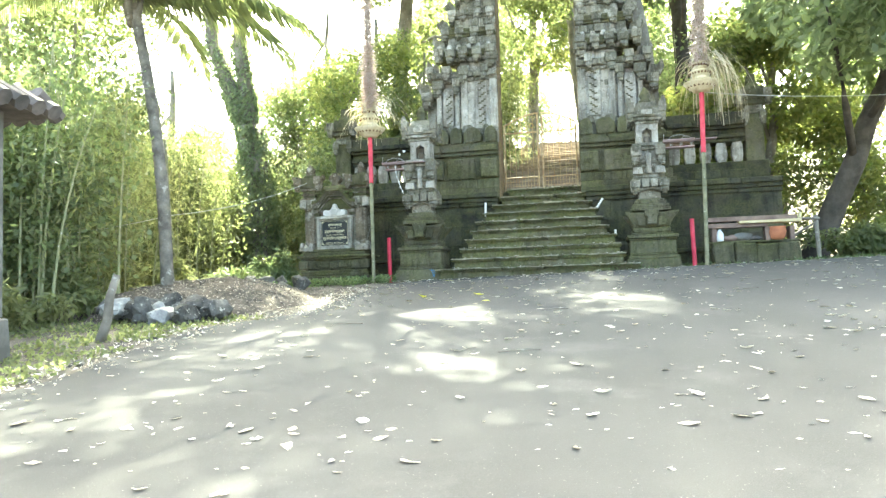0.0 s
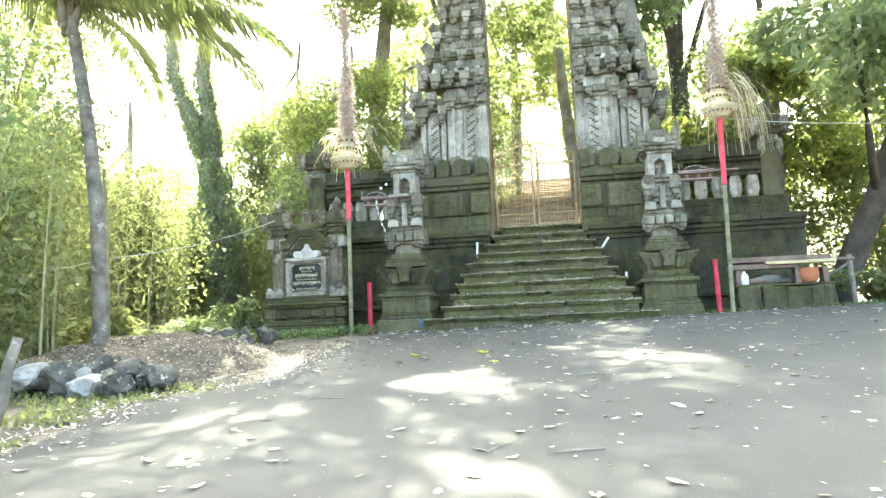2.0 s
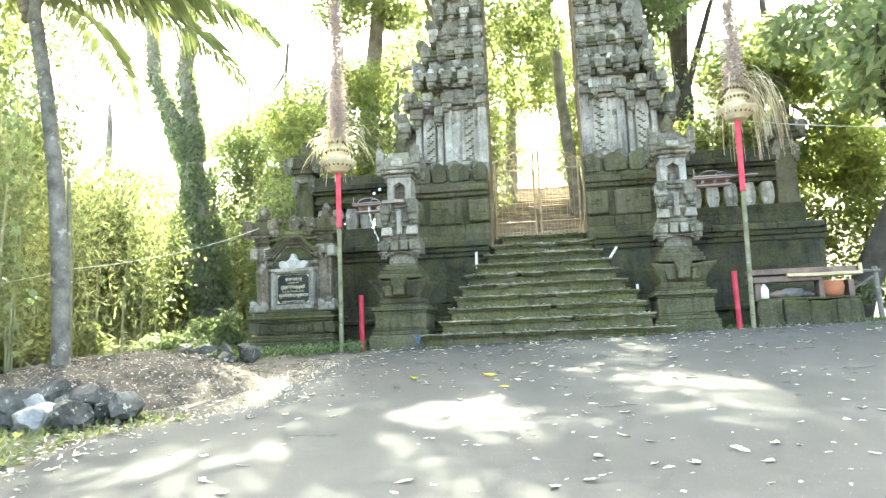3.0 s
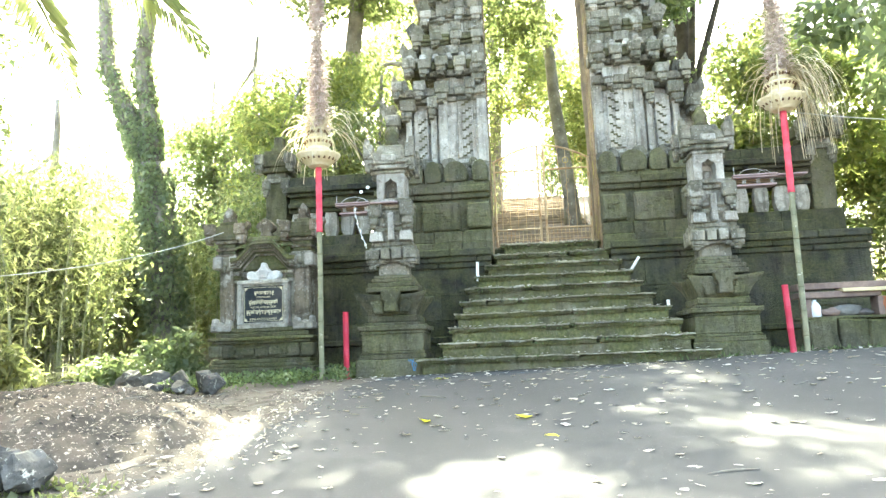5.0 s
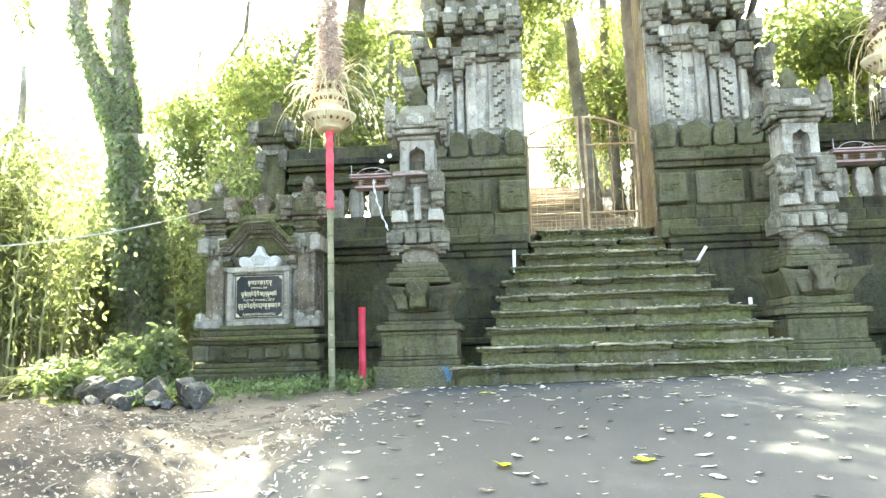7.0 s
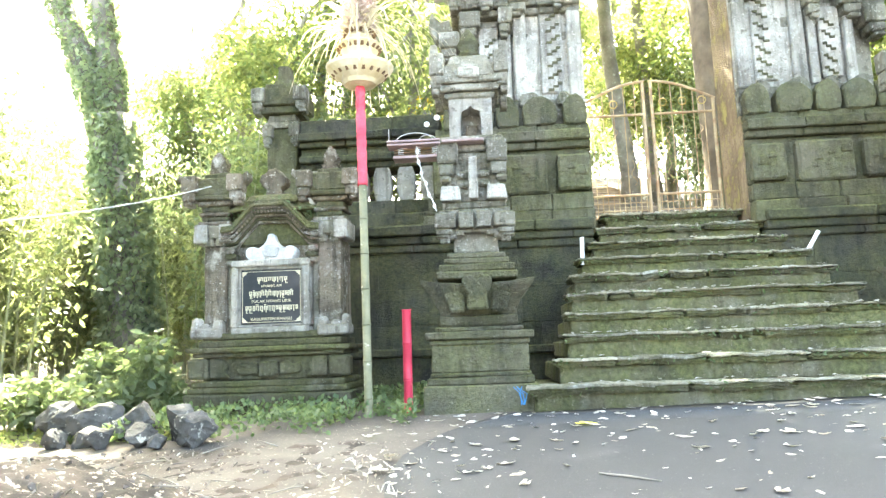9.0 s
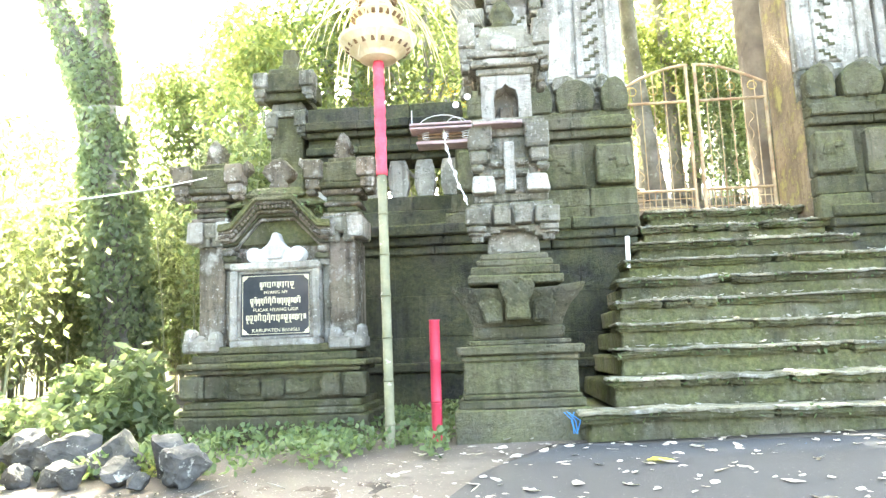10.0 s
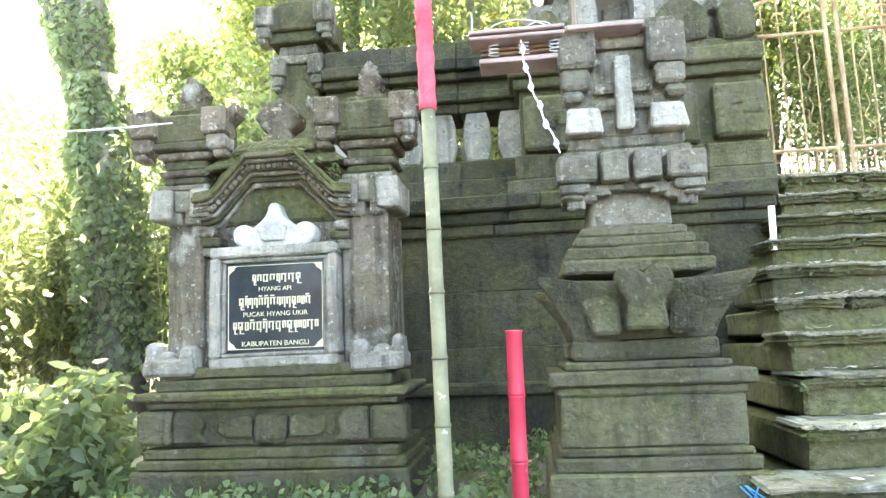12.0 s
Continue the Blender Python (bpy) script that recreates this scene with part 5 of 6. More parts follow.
for k in range(6):
    y = 4.2 + k * 0.75
    x = road_left(y) - 0.12 + r.uniform(-0.05, 0.05)
    single("edge_stone", rock(r, r.uniform(0.1, 0.15)), ROCK, "half-buried grey stone along the road's edge", "stone", group="edge stones", m=pose(x, y, gz(x, y) - 0.05, 0, 0, r.uniform(0, 360)))
for base, top, rad in (((-6.25, 7.9, 0.7), (-6.05, 8.0, 1.62), 0.06), ((-8.2, 8.1, 0.7), (-8.25, 8.1, 1.6), 0.08)):
    bm = bmesh.new()
    b, t_ = Vector(base), Vector(top)
    tube(bm, [b, b.lerp(t_, 0.35) + Vector((0.03, 0, 0)), b.lerp(t_, 0.7) - Vector((0.02, 0, 0)), t_], [rad * 1.15, rad, rad * 0.9, rad * 0.75], 9)
    single("wooden_stake", bm, BARK, "weathered wooden stake standing in the verge", "stake", group="stakes", smooth=True)

rn = np.random.default_rng(17)


def carpet(n, x0, x1, y0, y1, fn, lift=0.0):
    x, y = rn.uniform(x0, x1, n), rn.uniform(y0, y1, n)
    keep = [(a, b, gz(a, b) + lift) for a, b in zip(x, y) if fn(a, b)]
    return keep


pts = carpet(9000, -9.5, -4.9, 3.5, 10.0, lambda a, b: a < road_left(b) - 0.05 and noise.noise(Vector((a, b, 0))) > -0.25 and a > -7.6 - 0.4 * (b - 6))
d = rn.normal(size=(len(pts), 3)) * 0.9 + np.array([0, 0, 0.45])
d /= np.linalg.norm(d, axis=1, keepdims=True)
single("verge_weeds", leaf_mesh("verge_weeds", pts, 0.075, 0.05, rn, dirs=d), LEAF, "low yellow-green weeds on the road verge", "weeds", "stuff")
pts = carpet(10500, -7.4, -3.3, 14.7, 18.0, lambda a, b: noise.noise(Vector((a * 1.7, b * 1.7, 6))) > -0.12 and b > 14.95 + 0.35 * noise.noise(Vector((a * 2, 0, 0))) and not (a > -4.5 and b < 15.5) and not (a < -5.3 and b > 16.35) and not (a > -4.55 and b < 16.9))
d = rn.normal(size=(len(pts), 3)) * 0.8 + np.array([0, 0, 0.6])
d /= np.linalg.norm(d, axis=1, keepdims=True)
single("shrine_weeds", leaf_mesh("shrine_weeds", [(a, b, c + rn.uniform(0, 0.16)) for a, b, c in pts], 0.06, 0.05, rn, dirs=d), WEED, "fresh green weeds at the foot of the shrine", "weeds", "stuff")
pts = carpet(2500, -8.8, -6.6, 15.0, 17.2, lambda a, b: not (a > -7.0 and b > 15.7))
dd = rn.normal(size=(len(pts), 3)) * 0.8 + np.array([0, 0, 0.6])
dd /= np.linalg.norm(dd, axis=1, keepdims=True)
single("ground_cover", leaf_mesh("ground_cover", pts, 0.07, 0.045, rn, dirs=dd), LEAF_YELLOW, "pale low ground cover behind the boulders", "weeds", "stuff")
pts = carpet(3500, -0.2, 8.0, 15.3, 17.2, lambda a, b: b > 15.35 + 0.75 * smooth01(0.4, 2.2, a) and not (a < 2 and b > 16))
d = rn.normal(size=(len(pts), 3)) * 0.7 + np.array([0, 0, 0.6])
d /= np.linalg.norm(d, axis=1, keepdims=True)
single("edge_grass", leaf_mesh("edge_grass", pts, 0.09, 0.03, rn, dirs=d), WEED, "thin grass along the foot of the wall", "grass", "stuff")
# small ferns on the treads
pts = []
for i in range(N):
    y0, z1 = step_at(i)
    for _ in range(110):
        pts.append((rn.uniform(STEP_L[i], STEP_R[i]), y0 + rn.uniform(0, 0.05), z1 + rn.uniform(-0.06, 0.008)))
single("step_moss", leaf_mesh("step_moss", pts, 0.05, 0.03, rn, 0.5), WEED, "tufts of moss and fern along the step edges", "moss", "stuff")

pts = [(-6.3 + rn.uniform(-0.5, 0.5), 16.32 + rn.uniform(0.12, 0.7), 3.92 + rn.uniform(-0.06, 0.06)) for _ in range(700)]
pts = [(a, b, c - 0.35 * abs(a + 6.3)) for a, b, c in pts]
single("roof_moss", leaf_mesh("roof_moss", pts, 0.05, 0.025, rn, 0.2), WEED, "moss and small ferns on the shrine roof", "moss", "stuff")
# ---- fallen leaves ----
def curled_leaf(r, L):
    bm = bmesh.new()
    n = 5
    rows2 = []
    cur = r.uniform(0.06, 0.42) * r.choice((1, 1, -1))
    twist = r.uniform(-0.6, 0.6)
    bend = r.uniform(-0.25, 0.25)
    for i in range(n + 1):
        u = i / n
        w = L * 0.33 * math.sin(math.pi * min(0.97, u * 0.93 + 0.04)) ** 0.7 * r.uniform(0.55, 1.25)
        x = L * (u - 0.5)
        z = cur * L * 0.3 * (2 * u - 1) ** 2 + twist * L * 0.12 * (2 * u - 1)
        rows2.append([bm.verts.new((x, -w + L * bend * (2 * u - 1) ** 2, z + w * r.uniform(0.3, 1.4) * cur)), bm.verts.new((x, L * (r.uniform(-0.04, 0.04) + bend * (2 * u - 1) ** 2), z)), bm.verts.new((x, w * r.uniform(0.5, 1.1) + L * bend * (2 * u - 1) ** 2, z + w * r.uniform(0.2, 1.3) * cur))])
    for a, b in zip(rows2, rows2[1:]):
        bm.faces.new((a[0], b[0], b[1], a[1]))
        bm.faces.new((a[1], b[1], b[2], a[2]))
    return bm


r = random.Random(77)
shapes = [mesh_of(curled_leaf(r, 0.13), "fallen_leaf", True) for _ in range(14)]
for s_ in shapes:
    s_.materials.append(FALLEN)
SLOPE = math.degrees(math.atan(0.098))
count = 0
bulk = bmesh.new()
while count < 1900:
    x, y = r.uniform(-6.2, 7.5), r.uniform(1.2, 16.3)
    if x < road_left(y) - 0.7 or (y > 15.1 and -3.6 < x < 0.6):
        continue
    dens = 0.35 + 0.35 * smooth01(9, 14.5, y) + 0.5 * noise.noise(Vector((x * 0.55, y * 0.55, 9)))
    if r.random() > dens:
        continue
    sc = r.choice((0.24, 0.3, 0.3, 0.36, 0.42, 0.5, 0.6, 0.7, 0.85, 1.05))
    m = pose(x, y, gz(x, y) + 0.018, SLOPE + r.uniform(-6, 8), r.uniform(-7, 7), r.uniform(0, 360)) @ Matrix.Diagonal((sc, sc, sc, 1))
    if count < 290:
        single("fallen_leaf", r.choice(shapes), FALLEN, "curled pale dry leaf lying on the asphalt", "leaf", group="fallen leaves", m=m)
    else:
        src = r.choice(shapes)
        vs = [bulk.verts.new(m @ v.co) for v in src.vertices]
        for p in src.polygons:
            bulk.faces.new([vs[i] for i in p.vertices])
    count += 1
for _ in range(300):
    i = r.randrange(N)
    y0, z1 = step_at(i)
    x, y = r.uniform(STEP_L[i] + 0.1, STEP_R[i] - 0.1), y0 + r.uniform(0.04, 0.28)
    m = pose(x, y, z1 + 0.02, r.uniform(-14, 14), r.uniform(-16, 16), r.uniform(0, 360)) @ Matrix.Diagonal((0.5, 0.5, 0.5, 1))
    src = r.choice(shapes)
    vs = [bulk.verts.new(m @ v.co) for v in src.vertices]
    for p in src.polygons:
        bulk.faces.new([vs[i] for i in p.vertices])
# leaves that gather at the foot of the steps
for _ in range(150):
    x, y = r.uniform(-5.0, 1.6), 15.3 - 1.3 * r.random() ** 2
    sc = r.choice((0.3, 0.4, 0.5, 0.6, 0.75, 1.0))
    m = pose(x, y, gz(x, y) + 0.02, SLOPE + r.uniform(-8, 10), r.uniform(-9, 9), r.uniform(0, 360)) @ Matrix.Diagonal((sc, sc, sc, 1))
    src = r.choice(shapes)
    vs = [bulk.verts.new(m @ v.co) for v in src.vertices]
    for p in src.polygons:
        bulk.faces.new([vs[i] for i in p.vertices])
single("leaf_litter", bulk, FALLEN, "scattered pale dry leaves on road and steps", "leaves", "stuff")
for x, y, a in ((-1.93, 11.8, 30), (-2.9, 11.75, 80), (-3.05, 14.75, 10), (-1.7, 11.1, 150)):
    me = mesh_of(curled_leaf(r, 0.19), "yellow_leaf", True)
    single("yellow_leaf", me, FALLEN_YELLOW, "fresh yellow-green fallen leaf on the asphalt", "leaf", group="yellow leaves", m=pose(x, y, gz(x, y) + 0.02, SLOPE, 6, a))
for k in range(9):
    x, y = r.uniform(-4.4, 3), r.uniform(5, 15)
    bm = bmesh.new()
    L = r.uniform(0.08, 0.24)
    tube(bm, [(-L, 0, 0), (0, r.uniform(-0.03, 0.03), 0.006), (L, 0, 0.002)], [0.006, 0.007, 0.003], 5)
    single("twig", bm, BARK, "thin dry twig lying on the asphalt", "twig", group="twigs", m=pose(x, y, gz(x, y) + 0.02, 0, -0, 0) @ pose(0, 0, 0, SLOPE, 0, 0) @ pose(0, 0, 0, 0, 0, r.uniform(0, 360)))
pts = [(x, y, mound_z(x, y) + 0.02) for x, y in zip(rn.uniform(-9.3, -4.7, 420), rn.uniform(9.9, 15.0, 420))]
single("dry_litter", leaf_mesh("dry_litter", pts, 0.045, 0.018, rn, 0.0), FALLEN, "dry leaf litter on the soil", "litter", "stuff")


pts = []
for _ in range(1000):
    y = rn.uniform(4, 14.2)
    x = road_left(y) + rn.normal(0, 0.28)
    pts.append((x, y, gz(x, y) + 0.02))
single("edge_litter", leaf_mesh("edge_litter", pts, 0.06, 0.022, rn, 0.0), FALLEN, "dry litter along the asphalt's crumbling edge", "litter", "stuff")


# ---- trees ----
def trunk_path(base, top, bend, n=9, seed=0):
    b, t = Vector(base), Vector(top)
    return [b.lerp(t, i / n) + Vector((noise.noise(Vector((i * 0.5, seed, 0))), noise.noise(Vector((i * 0.5, seed, 9))), 0)) * bend * math.sin(math.pi * i / n) for i in range(n + 1)]


def tree(base, height, lean, radius, crown, n_leaves, leaf_mat, bark, label, seed, leaf=(0.2, 0.08), limbs=8, clump=(0.7, 1.3), from_=0.45, limb_len=None):
    """Tapered trunk, limbs out to clumps, and a crown of many small leaves."""
    r = random.Random(seed)
    rg = np.random.default_rng(seed)
    t = thing("tree", base, label, "tree")
    top = Vector((lean[0], lean[1], height))
    path = trunk_path((0, 0, -0.3), top, 0.35, 10, seed)
    bm = bmesh.new()
    tube(bm, path, [radius * (1.25 if i == 0 else 1) * (1 - 0.72 * i / 10) for i in range(11)], 12)
    part("trunk", bm, bark, t, smooth=True)
    cx, cy, cz, rx, ry, rz = crown
    centres, radii = [], []
    for k in range(limbs):
        for _ in range(3):
            a, el = r.uniform(0, 2 * math.pi), r.uniform(-0.9, 1.2)
            q = r.uniform(0.45, 1.0)
            c = Vector((cx + rx * q * math.cos(a) * math.cos(el), cy + ry * q * math.sin(a) * math.cos(el), cz + rz * q * math.sin(el)))
            centres.append(tuple(c))
            radii.append(r.uniform(*clump))
        start = path[min(10, int(10 * r.uniform(from_, 0.98)))]
        end = Vector(centres[-1])
        mid = start.lerp(end, 0.5) + Vector((0, 0, 0.12 * (end - start).length))
        bm = bmesh.new()
        rr = radius * 0.32
        tube(bm, [start, start.lerp(mid, 0.6), mid, mid.lerp(end, 0.6), end], [rr, rr * 0.8, rr * 0.6, rr * 0.4, rr * 0.15], 7)
        part("limb", bm, bark, t, smooth=True)
    pts = crown_points(rg, centres, radii, n_leaves, 0.3)
    part("crown", leaf_mesh("crown", pts, leaf[0], leaf[1], rg), leaf_mat, t)
    return t


# behind the temple
tree((-4.6, 25.5, 4.0), 13.0, (0.6, -1.5), 0.32, (0.3, -1.5, 8.5, 4.0, 3.2, 3.4), 25500, LEAF, BARK, "tall grey-barked tree with light green leaves behind the gate", 1)
tree((-7.6, 23.5, 2.2), 8.6, (0.5, -0.5), 0.22, (0.4, -0.6, 5.4, 2.6, 2.0, 2.6), 11500, LEAF_YELLOW, BARK, "leafy yellow-green tree behind the wall", 2, (0.2, 0.06))
tree((-5.4, 21.8, 3.0), 6.0, (0.3, 0.0), 0.14, (0.0, 0.0, 3.8, 2.0, 1.5, 2.0), 6000, LEAF, BARK, "green tree close behind the balustrade wall", 12, (0.18, 0.06))
tree((3.4, 24.5, 3.5), 13.0, (-0.6, -1.2), 0.36, (-0.2, -1.6, 8.6, 4.0, 3.0, 3.6), 16200, LEAF_DARK, BARK_DARK, "tall dark-leaved tree rising behind the gate", 3, (0.24, 0.11))
tree((5.2, 22.5, 2.2), 8.2, (0.4, 0.0), 0.2, (0.3, -0.2, 5.0, 2.8, 1.8, 2.6), 18000, LEAF_YELLOW, BARK, "sunlit yellow-green tree behind the wall", 4, (0.22, 0.1))
tree((0.0, 27.0, 5.4), 15.0, (-1.1, -0.4), 0.25, (0.4, -1.0, 12.5, 4.2, 4.0, 2.6), 18000, LEAF, BARK, "tall slender trunk seen through the open gate", 5, from_=0.75)
tree((1.0, 28.5, 5.8), 15.0, (-0.5, 0.0), 0.2, (0.5, -0.5, 12.0, 4.0, 4.0, 2.6), 9000, LEAF, BARK, "grey forest trunk standing behind the gate", 6, from_=0.75)
tree((-2.6, 33.0, 7.0), 12.0, (0.4, 0.0), 0.3, (0.0, 0.0, 6.6, 3.2, 2.4, 4.4), 18000, LEAF_YELLOW, BARK, "pale sunlit tree on the hillside", 7, (0.24, 0.09), from_=0.2)
tree((1.8, 36.0, 7.8), 12.0, (0.0, 0.0), 0.3, (0.0, 0.0, 6.0, 3.4, 2.4, 4.6), 18000, LEAF, BARK, "sunlit hillside tree behind the gate", 8, (0.24, 0.09), from_=0.2)
tree((-7.0, 36.0, 5.0), 15.0, (0.0, 0.0), 0.3, (0.0, 0.0, 9.0, 4.4, 3.0, 4.4), 18000, LEAF, BARK, "distant green tree on the hillside", 18, (0.26, 0.1), from_=0.2)
tree((-12.4, 27.6, 2.2), 9.5, (0.2, 0.0), 0.2, (0.2, -0.2, 5.4, 2.3, 1.8, 3.2), 13000, LEAF_DARK, BARK, "leafy green tree on the slope behind the ivy-covered trunk", 34, (0.2, 0.08), from_=0.2)
tree((-10.5, 26.5, 2.2), 10.5, (0.3, 0.0), 0.22, (0.3, -0.3, 6.0, 2.5, 2.0, 3.2), 13500, LEAF, BARK, "leafy green tree beside the ivy-covered trunk", 31, (0.2, 0.07), from_=0.2)
tree((-5.2, 28.5, 4.0), 11.0, (0.3, 0.0), 0.24, (0.2, -0.3, 5.4, 3.0, 2.2, 4.2), 11000, LEAF, BARK, "dense green tree on the slope behind the wall", 32, (0.2, 0.07), from_=0.15)
tree((1.6, 29.5, 5.6), 8.0, (0.3, 0.0), 0.2, (0.4, 0.0, 4.0, 2.6, 2.0, 3.2), 14000, LEAF_YELLOW, BARK, "sunlit yellow-green tree on the slope behind the gate", 33, (0.2, 0.08), from_=0.15)
# right of the road
big = tree((5.5, 20.2, 1.6), 9.5, (3.6, -1.6), 0.34, (2.4, -2.6, 6.8, 4.6, 3.6, 2.8), 15000, LEAF_BROAD, BARK_DARK, "large dark leaning tree with glossy leaves beside the road", 9, (0.3, 0.135), limbs=12, from_=0.3)
tree((9.6, 14.2, 1.4), 8.6, (-1.2, 0.3), 0.3, (-1.8, 0.4, 6.0, 3.2, 2.6, 2.0), 10500, LEAF_BROAD, BARK_DARK, "broad-leaved glossy tree overhanging the road", 10, (0.26, 0.115), clump=(0.6, 1.1))
tree((7.7, 22.3, 1.6), 5.0, (0.2, 0.0), 0.1, (0.0, -0.4, 2.2, 2.4, 1.4, 1.9), 8000, LEAF_YELLOW, BARK, "bright sunlit yellow-green shrub tree", 11, (0.2, 0.1), from_=0.1)
tree((13.5, 24.0, 1.6), 11.0, (0.0, 0.0), 0.3, (0.0, 0.0, 6.4, 4.5, 3.4, 4.6), 14699, LEAF, BARK, "broad green tree at the far bend", 13, (0.26, 0.1), from_=0.2)
tree((6.6, 27.0, 2.0), 12.0, (0.0, 0.0), 0.3, (0.0, 0.0, 6.0, 3.6, 3.0, 5.2), 10500, LEAF, BARK_DARK, "green tree filling the wood behind the wall", 14, (0.24, 0.1), from_=0.2)
# left of the road
tree((-15.5, 15.5, 1.0), 11.0, (1.0, -0.4), 0.28, (1.0, -0.5, 7.6, 3.6, 3.0, 3.2), 15749, LEAF, BARK, "fine-leaved grey-green tree over the thicket", 15, (0.17, 0.06))
tree((-12.3, 13.8, 0.9), 8.4, (0.8, 0.2), 0.07, (0.4, 0.2, 5.6, 2.4, 2.0, 2.7), 11550, LEAF, BARK, "fine-leaved green tree beside the road", 16, (0.15, 0.06))
tree((-17.0, 26.0, 1.8), 9.0, (0.0, 0.0), 0.3, (0.0, 0.0, 3.6, 4.6, 3.0, 3.0), 21000, LEAF_YELLOW, BARK, "sunlit leafy tree behind the thicket", 19, (0.24, 0.08), from_=0.1)
tree((-10.4, 27.5, 2.0), 9.0, (0.0, 0.0), 0.3, (0.0, 0.0, 4.0, 3.8, 2.6, 3.2), 14000, LEAF, BARK, "green tree behind the ivy-covered trunk", 20, (0.22, 0.08), from_=0.1)
# high canopy over the gate, above the walk's line of sight: trees added to shade the road
tree((2.2, 21.6, 3.0), 17.0, (-2.2, -3.0), 0.4, (-2.2, -3.6, 12.6, 5.5, 4.5, 1.7), 12000, LEAF, BARK, "very tall added tree whose unseen crown shades the road", 21, (0.28, 0.13), limbs=12, from_=0.7)
tree((-8.2, 27.0, 2.2), 20.0, (3.4, -4.0), 0.4, (3.4, -5.0, 15.6, 5.0, 4.6, 1.8), 7000, LEAF, BARK, "very tall added tree, its unseen high crown spread for shade", 22, (0.28, 0.13), limbs=11, from_=0.75)


# added tree: its crown stays above the view and shades the lower road
tree((-12.5, 7.0, 0.8), 14.5, (6.0, 6.0), 0.36, (7.6, 7.6, 14.6, 4.6, 4.6, 1.6), 9500, LEAF, BARK, "very tall added roadside tree whose unseen crown shades the lower road", 23, (0.28, 0.13), limbs=12, from_=0.7)


# added tree: an unseen crown that keeps sun off mound and thicket
tree((-24.0, 26.0, 1.8), 17.0, (3.0, 1.0), 0.34, (13.5, 1.0, 15.0, 4.4, 3.8, 1.6), 7000, LEAF, BARK_DARK, "very tall added tree beyond the thicket, its unseen crown shading the mound", 24, (0.28, 0.13), limbs=12, from_=0.92)


def buttress_tree():
    """Thick warm-barked trunk with a flared, lichen-stained foot behind the gate."""
    t = thing("tree", (0.28, 20.15, 3.85), "thick warm brown trunk with yellow lichen behind the gate", "tree")
    bm = bmesh.new()
    levels = [(-0.3, 0.78), (0.0, 0.68), (0.25, 0.56), (0.6, 0.49), (1.2, 0.45), (2.2, 0.43), (3.6, 0.42), (5.2, 0.4), (7.5, 0.38), (10.5, 0.33)]
    loops = []
    for z, rad in levels:
        loop = []
        for k in range(28):
            a = 2 * math.pi * k / 28
            flute = 1 + (0.05 + 0.12 * max(0.0, 1 - z / 0.9)) * math.cos(5 * a + 0.6) + 0.05 * noise.noise(Vector((math.cos(a) * 2, math.sin(a) * 2, z * 0.7)))
            loop.append(bm.verts.new((rad * flute * math.cos(a) - 0.03 * z, rad * flute * math.sin(a), z)))
        loops.append(loop)
    for lo, hi in zip(loops, loops[1:]):
        for k in range(28):
            bm.faces.new((lo[k], lo[(k + 1) % 28], hi[(k + 1) % 28], hi[k]))
    bm.faces.new(loops[0][::-1])
    bm.faces.new(loops[-1])
    part("trunk", bm, BARK_WARM, t, smooth=True)
    r, rg = random.Random(41), np.random.default_rng(41)
    cs = []
    for k in range(9):
        a = 2 * math.pi * k / 9 + r.uniform(-0.3, 0.3)
        end = Vector((-0.3 + math.cos(a) * r.uniform(1.2, 2.6), math.sin(a) * r.uniform(1.0, 2.2), r.uniform(11.0, 13.5)))
        s0 = Vector((-0.32, 0, r.uniform(9.4, 10.4)))
        bm = bmesh.new()
        tube(bm, [s0, s0.lerp(end, 0.5) + Vector((0, 0, 0.4)), end], [0.13, 0.08, 0.02], 7)
        part("limb", bm, BARK_WARM, t, smooth=True)
        cs.append(tuple(end))
    part("crown", leaf_mesh("crown", crown_points(rg, cs, [1.1] * 9, 6000, 0.3), 0.26, 0.11, rg), LEAF, t)


buttress_tree()


